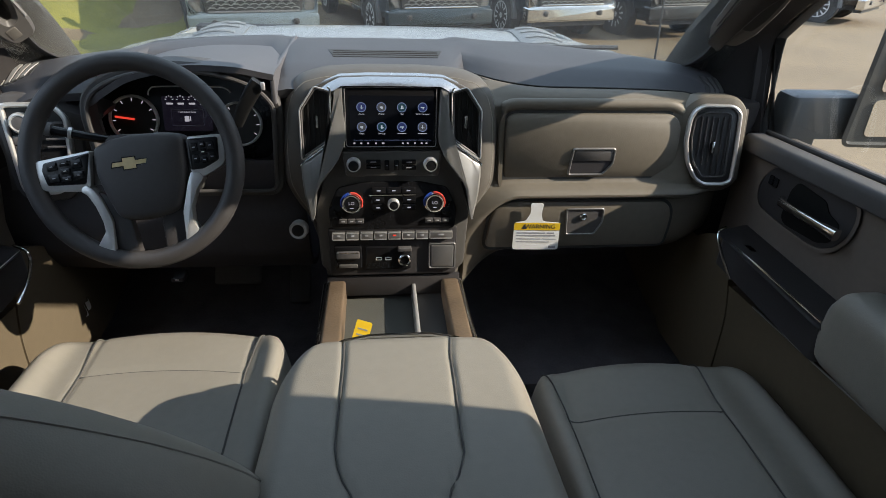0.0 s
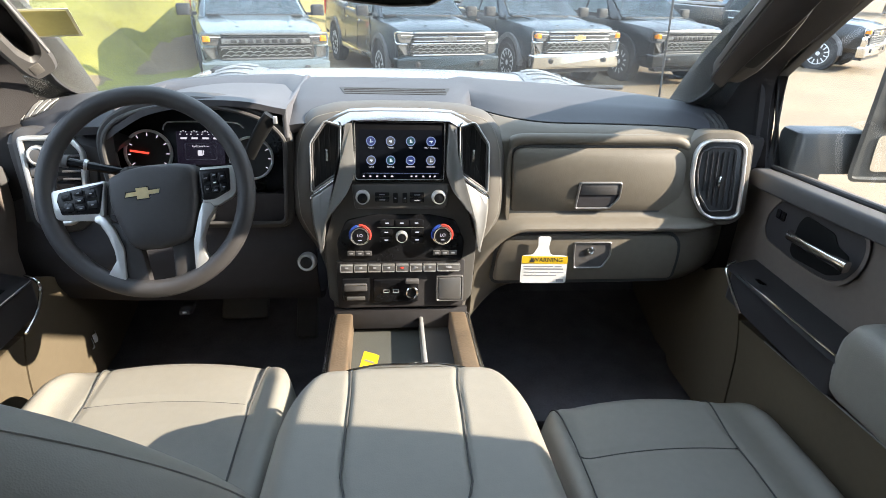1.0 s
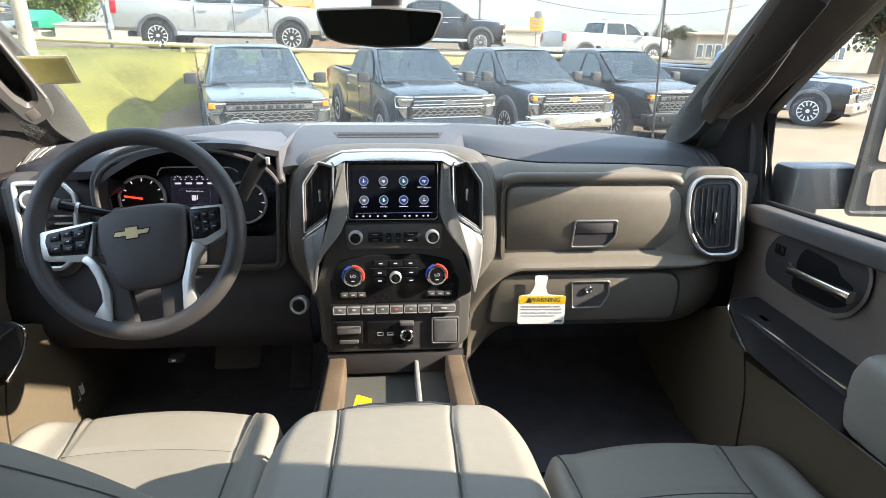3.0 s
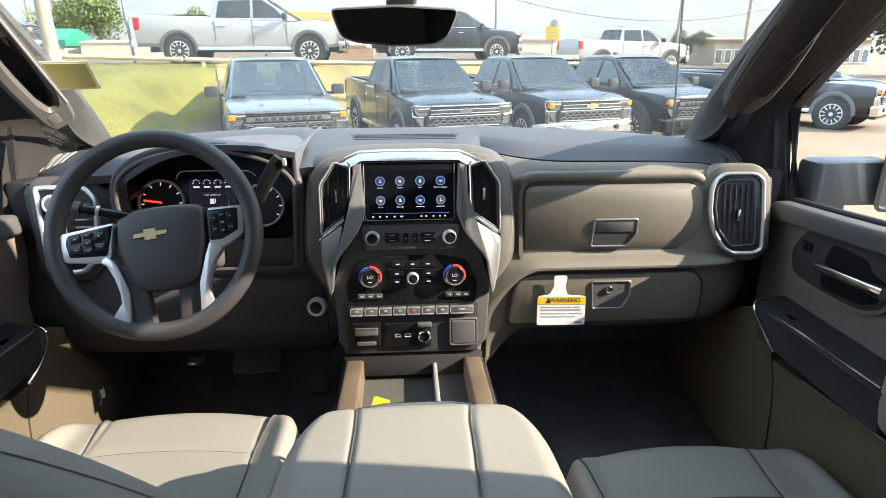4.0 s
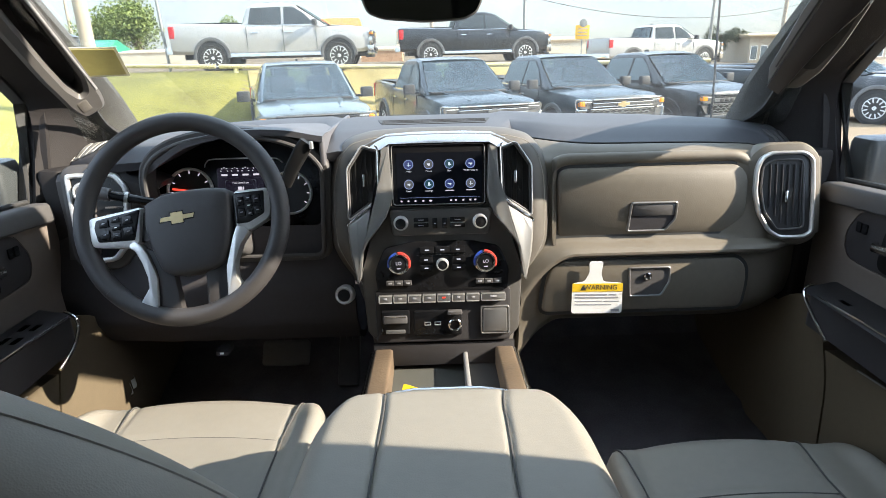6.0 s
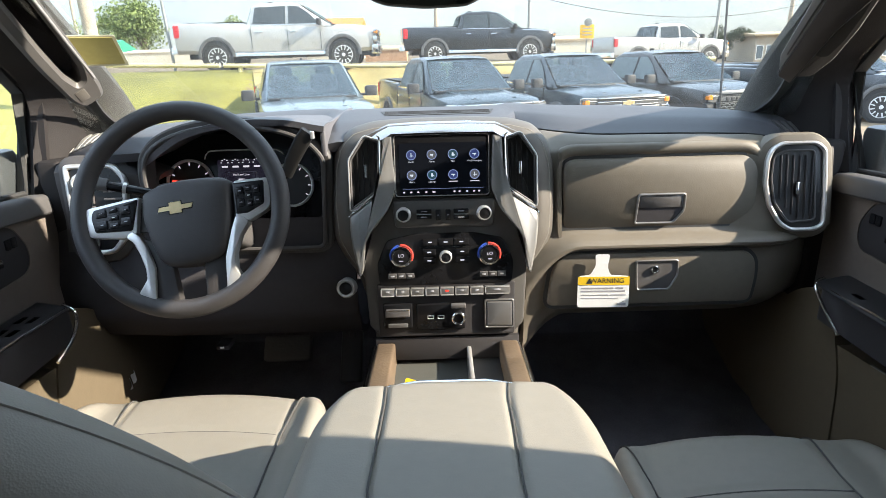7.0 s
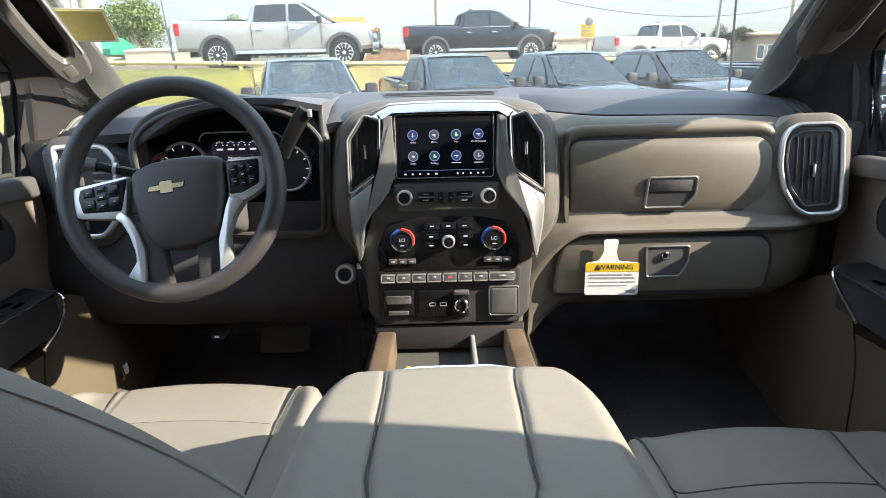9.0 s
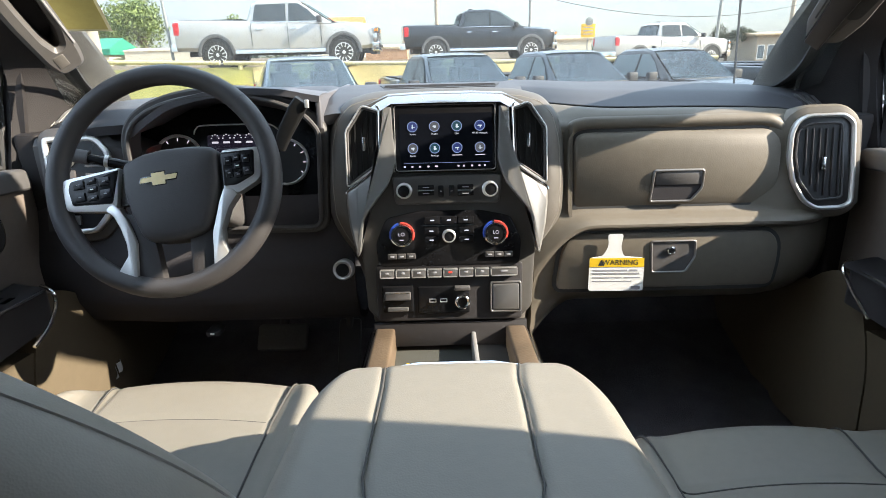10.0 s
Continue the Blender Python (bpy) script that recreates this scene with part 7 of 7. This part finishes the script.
for a_, b_ in zip(RX, RX[1:]):
    part("pipe", sweep(B(), [(a_ + 0.06, 16.3, rz(a_)), (b_ - 0.06, 16.3, rz(b_))], circle(0.062, 10)), RAILY, rail)
    part("post", sweep(B(), [(a_ + 0.5, 16.33, terrain(a_, 16.3) - 0.2), (a_ + 0.5, 16.33, rz(a_ + 0.5))], circle(0.07, 8), up=(0, 1, 0)), RAILY, rail)


def pole(az, d, r, h, label, material, lean=0.0, name="utility_pole", base=None):
    x, y = from_eye(az, d)
    z = terrain(x, y) if base is None else base
    return solid(name, sweep(B(), [(x, y, z - 0.3), (x + lean * h * 0.5, y, z + h * 0.5), (x + lean * h, y, z + h)], circle(r, 12), up=(0, 1, 0), scales=[1.15, 1.0, 0.8]), material, label, "pole", group="poles")


pole(-28.5, 14.0, 0.115, 10.0, "thick pale concrete pole standing on the grass bank", POLEM, -0.02)
pole(-22.8, 20.5, 0.038, 7.5, "thin dark steel pole beside the white truck", STEEL, -0.05)
pole(0.2, 52.0, 0.17, 11.0, "grey wooden utility pole behind the trucks", POLEM)
pole(8.6, 42.0, 0.09, 8.0, "slim dark utility pole carrying cables", STEEL)
pole(24.3, 46.0, 0.10, 9.0, "slim steel light pole", STEEL, 0.02)
pole(29.6, 62.0, 0.16, 11.0, "brown wooden utility pole near the far building", POLEM, 0.01)
pole(-29.5, 60.0, 0.12, 9.0, "slim wooden utility pole far behind the bank", POLEM)


def cable(a_, b_, sag, r=0.022):
    A, C = Vector(a_), Vector(b_)
    pts = []
    for i in range(25):
        t = i / 24
        p_ = A.lerp(C, t)
        p_.z -= sag * 4 * t * (1 - t)
        pts.append(p_)
    return solid("overhead_cable", sweep(B(), pts, circle(r, 5)), BLACKP, "thin dark overhead cable between poles", "cable", group="cables")


x0, y0 = from_eye(8.6, 42.0)
xl, yl = from_eye(-32, 50)
xr, yr = from_eye(31, 62)
cable((xl, yl, 6.6), (x0, y0, 5.1), 0.5)
cable((x0, y0, 5.1), (xr, yr, 5.0), 1.3)
cable((xl, yl, 7.3), (x0, y0, 5.9), 0.4)

# ---- yellow road sign ----
x, y = from_eye(13.75, 46)
sg = thing("yellow_sign", "yellow roadside sign board on a grey post", "sign", at=(x, y, terrain(x, y)))
SIGNY = mat("sign_yellow", (0.72, 0.42, 0.03), 0.6, var=0.15, scale=2)
part("post", sweep(B(), [(x, y + 0.05, terrain(x, y) - 0.2), (x, y + 0.05, 3.2)], circle(0.05, 8), up=(0, 1, 0)), STEEL, sg)
part("board", box(B(), (x, y, 2.85), (1.0, 0.08, 0.92), ID, 0.02), SIGNY, sg, "yellow board")
part("round_top", lathe(B(), [(0.28, -0.05), (0.28, 0.05), (0.24, 0.06), (0.01, 0.06)], 24, Matrix.Translation((x + 0.05, y, 3.46)) @ Euler((radians(90), 0, 0)).to_matrix().to_4x4()), STEEL, sg, "grey round top")
for k in range(3):
    part("text_bar", box(B(), (x, y - 0.045, 3.06 - 0.22 * k), (0.7, 0.01, 0.07)), INKG, sg)


# ---- buildings ----
def building(name, az, d, w_, dep, h, wall_m, roof_m, label, windows=0, over=0.3, roof_h=0.5, base=None):
    x, y = from_eye(az, d)
    z = terrain(x, y) if base is None else base
    t = thing(name, label, "building", at=(x, y, z))
    part("wall", box(B(), (x, y, z + h / 2 - 0.2), (w_, dep, h + 0.4), ID), wall_m, t)
    rf = prism(B(), [(-dep / 2 - over, 0), (dep / 2 + over, 0), (dep / 2 + over, roof_h * 0.35), (0, roof_h), (-dep / 2 - over, roof_h * 0.35)], -w_ / 2 - over, w_ / 2 + over, Matrix(((0, 0, 1, x), (1, 0, 0, y), (0, 1, 0, z + h), (0, 0, 0, 1))))
    part("roof", rf, roof_m, t, "roof")
    for k in range(windows):
        xw = x - w_ / 2 + w_ * (k + 0.5) / windows
        wi = part("window", box(B(), (xw, y - dep / 2 - 0.02, z + h * 0.38), (w_ / windows * 0.62, 0.06, h * 0.5), ID, 0.01), TINT, t)
        part("frame", frame_prism(B(), rrect(w_ / windows * 0.70, h * 0.55, 0.02, 2, xw, z + h * 0.38), rrect(w_ / windows * 0.62, h * 0.49, 0.02, 2, xw, z + h * 0.38), 0.0, 0.08, Matrix(((1, 0, 0, 0), (0, 0, -1, y - dep / 2), (0, 1, 0, 0), (0, 0, 0, 1)))), PAPER, wi)
    return t


WALLB = mat("beige_stucco", (0.42, 0.36, 0.28), 0.85, var=0.12, scale=1.5)
WALLC = mat("cream_wall", (0.70, 0.62, 0.48), 0.85, var=0.1, scale=1.5)
ROOFG = mat("green_metal_roof", (0.03, 0.26, 0.16), 0.5, var=0.15, scale=2)
ROOFO = mat("orange_metal_roof", (0.75, 0.20, 0.03), 0.5, var=0.1, scale=2)
ROOFT = mat("tan_roof", (0.45, 0.36, 0.24), 0.8, var=0.15, scale=2)
BRICK = mat("tan_brick", (0.45, 0.27, 0.16), 0.85, var=0.2, scale=4)
building("grey_store", 31.5, 92, 20, 10, 3.0, WALLB, ROOFT, "beige flat-roofed store across the lot with dark windows", 17, 0.4, 0.5)
building("green_roof_kiosk", -28.3, 42, 2.7, 3, 0.6, WALLC, ROOFG, "small cream kiosk with a green metal roof", 2, 0.2, 0.95)
building("cream_shed", -22.0, 40, 5.5, 3, 0.75, WALLC, WALLC, "long low cream shed behind the rail", 0, 0.05, 0.2)
building("orange_roof_store", -8.9, 75, 6.2, 5, 3.0, WALLC, ROOFO, "store with a bright orange roof far behind the trucks", 3, 0.3, 1.5)
building("tan_warehouse", 11.5, 85, 6.5, 6, 1.4, WALLC, ROOFT, "low tan warehouse beyond the upper lot", 0, 0.2, 0.7)
building("brick_hut", -4.4, 34, 2.2, 1.6, 0.55, BRICK, ROOFT, "low tan brick hut on the upper lot", 0, 0.05, 0.25)

# ---- trees ----
LEAF = mat("leaf_green", (0.16, 0.21, 0.055), 0.7, var=0.4, scale=1.2)
LEAFD = mat("leaf_dull", (0.07, 0.085, 0.05), 0.8, var=0.4, scale=1.0)
BARK = mat("bark", (0.12, 0.09, 0.06), 0.9, var=0.3, scale=4)


def tree(az, d, w_, h, label, leaf, seed, trunk=0.35, n=7000, base=None):
    rnd = random.Random(seed)
    x, y = from_eye(az, d)
    z = terrain(x, y) if base is None else base
    t = thing("tree", label, "tree", "trees", at=(x, y, z))
    bm = B()
    sweep(bm, [(x, y, z - 0.2), (x + 0.05, y, z + h * trunk), (x, y, z + h * 0.75)], circle(0.05 * w_, 10), up=(0, 1, 0), scales=[1.2, 0.8, 0.25])
    lobes = []
    for k in range(9):
        a, rr = rnd.uniform(0, 6.28), rnd.uniform(0.12, 0.40) * w_
        c_ = Vector((x + rr * math.cos(a), y + rr * math.sin(a) * 0.7, z + h * rnd.uniform(0.42, 0.84)))
        lobes.append((c_, rnd.uniform(0.16, 0.30) * w_))
        sweep(bm, [(x, y, z + h * trunk * 0.9), (Vector((x, y, z + h * trunk * 0.9)) + c_) / 2 + Vector((0, 0, 0.1)), c_], circle(0.02 * w_, 6), scales=[1, 0.6, 0.2])
    part("trunk", bm, BARK, t, "brown trunk and limbs")
    verts, faces = [], []
    for i in range(n):
        c_, r_ = lobes[i % len(lobes)]
        v_ = Vector((rnd.gauss(0, 1), rnd.gauss(0, 1), rnd.gauss(0, 0.8))).normalized() * r_ * rnd.uniform(0.55, 1.08)
        q = c_ + v_
        s_ = w_ * rnd.uniform(0.011, 0.026)
        u_ = Vector((rnd.uniform(-1, 1), rnd.uniform(-1, 1), rnd.uniform(-1, 1))).normalized()
        w2 = u_.cross(Vector((rnd.uniform(-1, 1), rnd.uniform(-1, 1), rnd.uniform(-1, 1)))).normalized()
        k = len(verts)
        verts += [q - u_ * s_, q + w2 * s_ * 0.6, q + u_ * s_, q - w2 * s_ * 0.6]
        faces.append((k, k + 1, k + 2, k + 3))
    me = bpy.data.meshes.new("crown")
    me.from_pydata([v_ - Vector((x, y, z)) for v_ in verts], [], faces)
    me.materials.append(leaf)
    ob = new("crown", me)
    ob.parent = t
    tagged(ob, "loose leafy crown")
    return t


tree(-24.9, 50, 5.4, 4.2, "broad bright green tree behind the rail", LEAF, 3)
tree(-27.5, 55, 4.0, 3.2, "rounded green tree near the kiosk", LEAF, 5)
tree(-18.3, 70, 5.0, 4.4, "green tree top behind the white truck bed", LEAF, 8)
tree(25.2, 84, 3.6, 4.4, "tall dull green tree by the store", LEAFD, 11)
tree(26.6, 86, 3.2, 4.8, "tall narrow dull green tree by the store", LEAFD, 12)
tree(40.5, 60, 9.0, 8.0, "tall tree behind the open lot", LEAFD, 13)
tree(44.5, 58, 9.0, 8.5, "spreading tree behind the open lot", LEAFD, 14)

# far woods
rnd = random.Random(21)
verts, faces = [], []
for i in range(5200):
    az = rnd.uniform(-80, 80)
    d = rnd.uniform(190, 260)
    x, y = from_eye(az, d)
    hh = 3.6 + 2.2 * math.sin(az * 0.7) * math.sin(az * 0.31 + 2)
    q = Vector((x, y, GROUND + rnd.uniform(0, 1) ** 0.6 * max(1.5, hh)))
    s_ = rnd.uniform(0.5, 1.3)
    u_ = Vector((rnd.uniform(-1, 1), rnd.uniform(-1, 1), rnd.uniform(-0.6, 0.6))).normalized()
    w2 = u_.cross(Vector((rnd.uniform(-1, 1), rnd.uniform(-1, 1), rnd.uniform(-1, 1)))).normalized()
    k = len(verts)
    verts += [q - u_ * s_, q + w2 * s_ * 0.7, q + u_ * s_, q - w2 * s_ * 0.7]
    faces.append((k, k + 1, k + 2, k + 3))
me = bpy.data.meshes.new("far_woods")
me.from_pydata(verts, [], faces)
me.materials.append(LEAFD)
tagged(new("far_woods", me), "dull green line of woods on the horizon", "woods", kind="stuff")
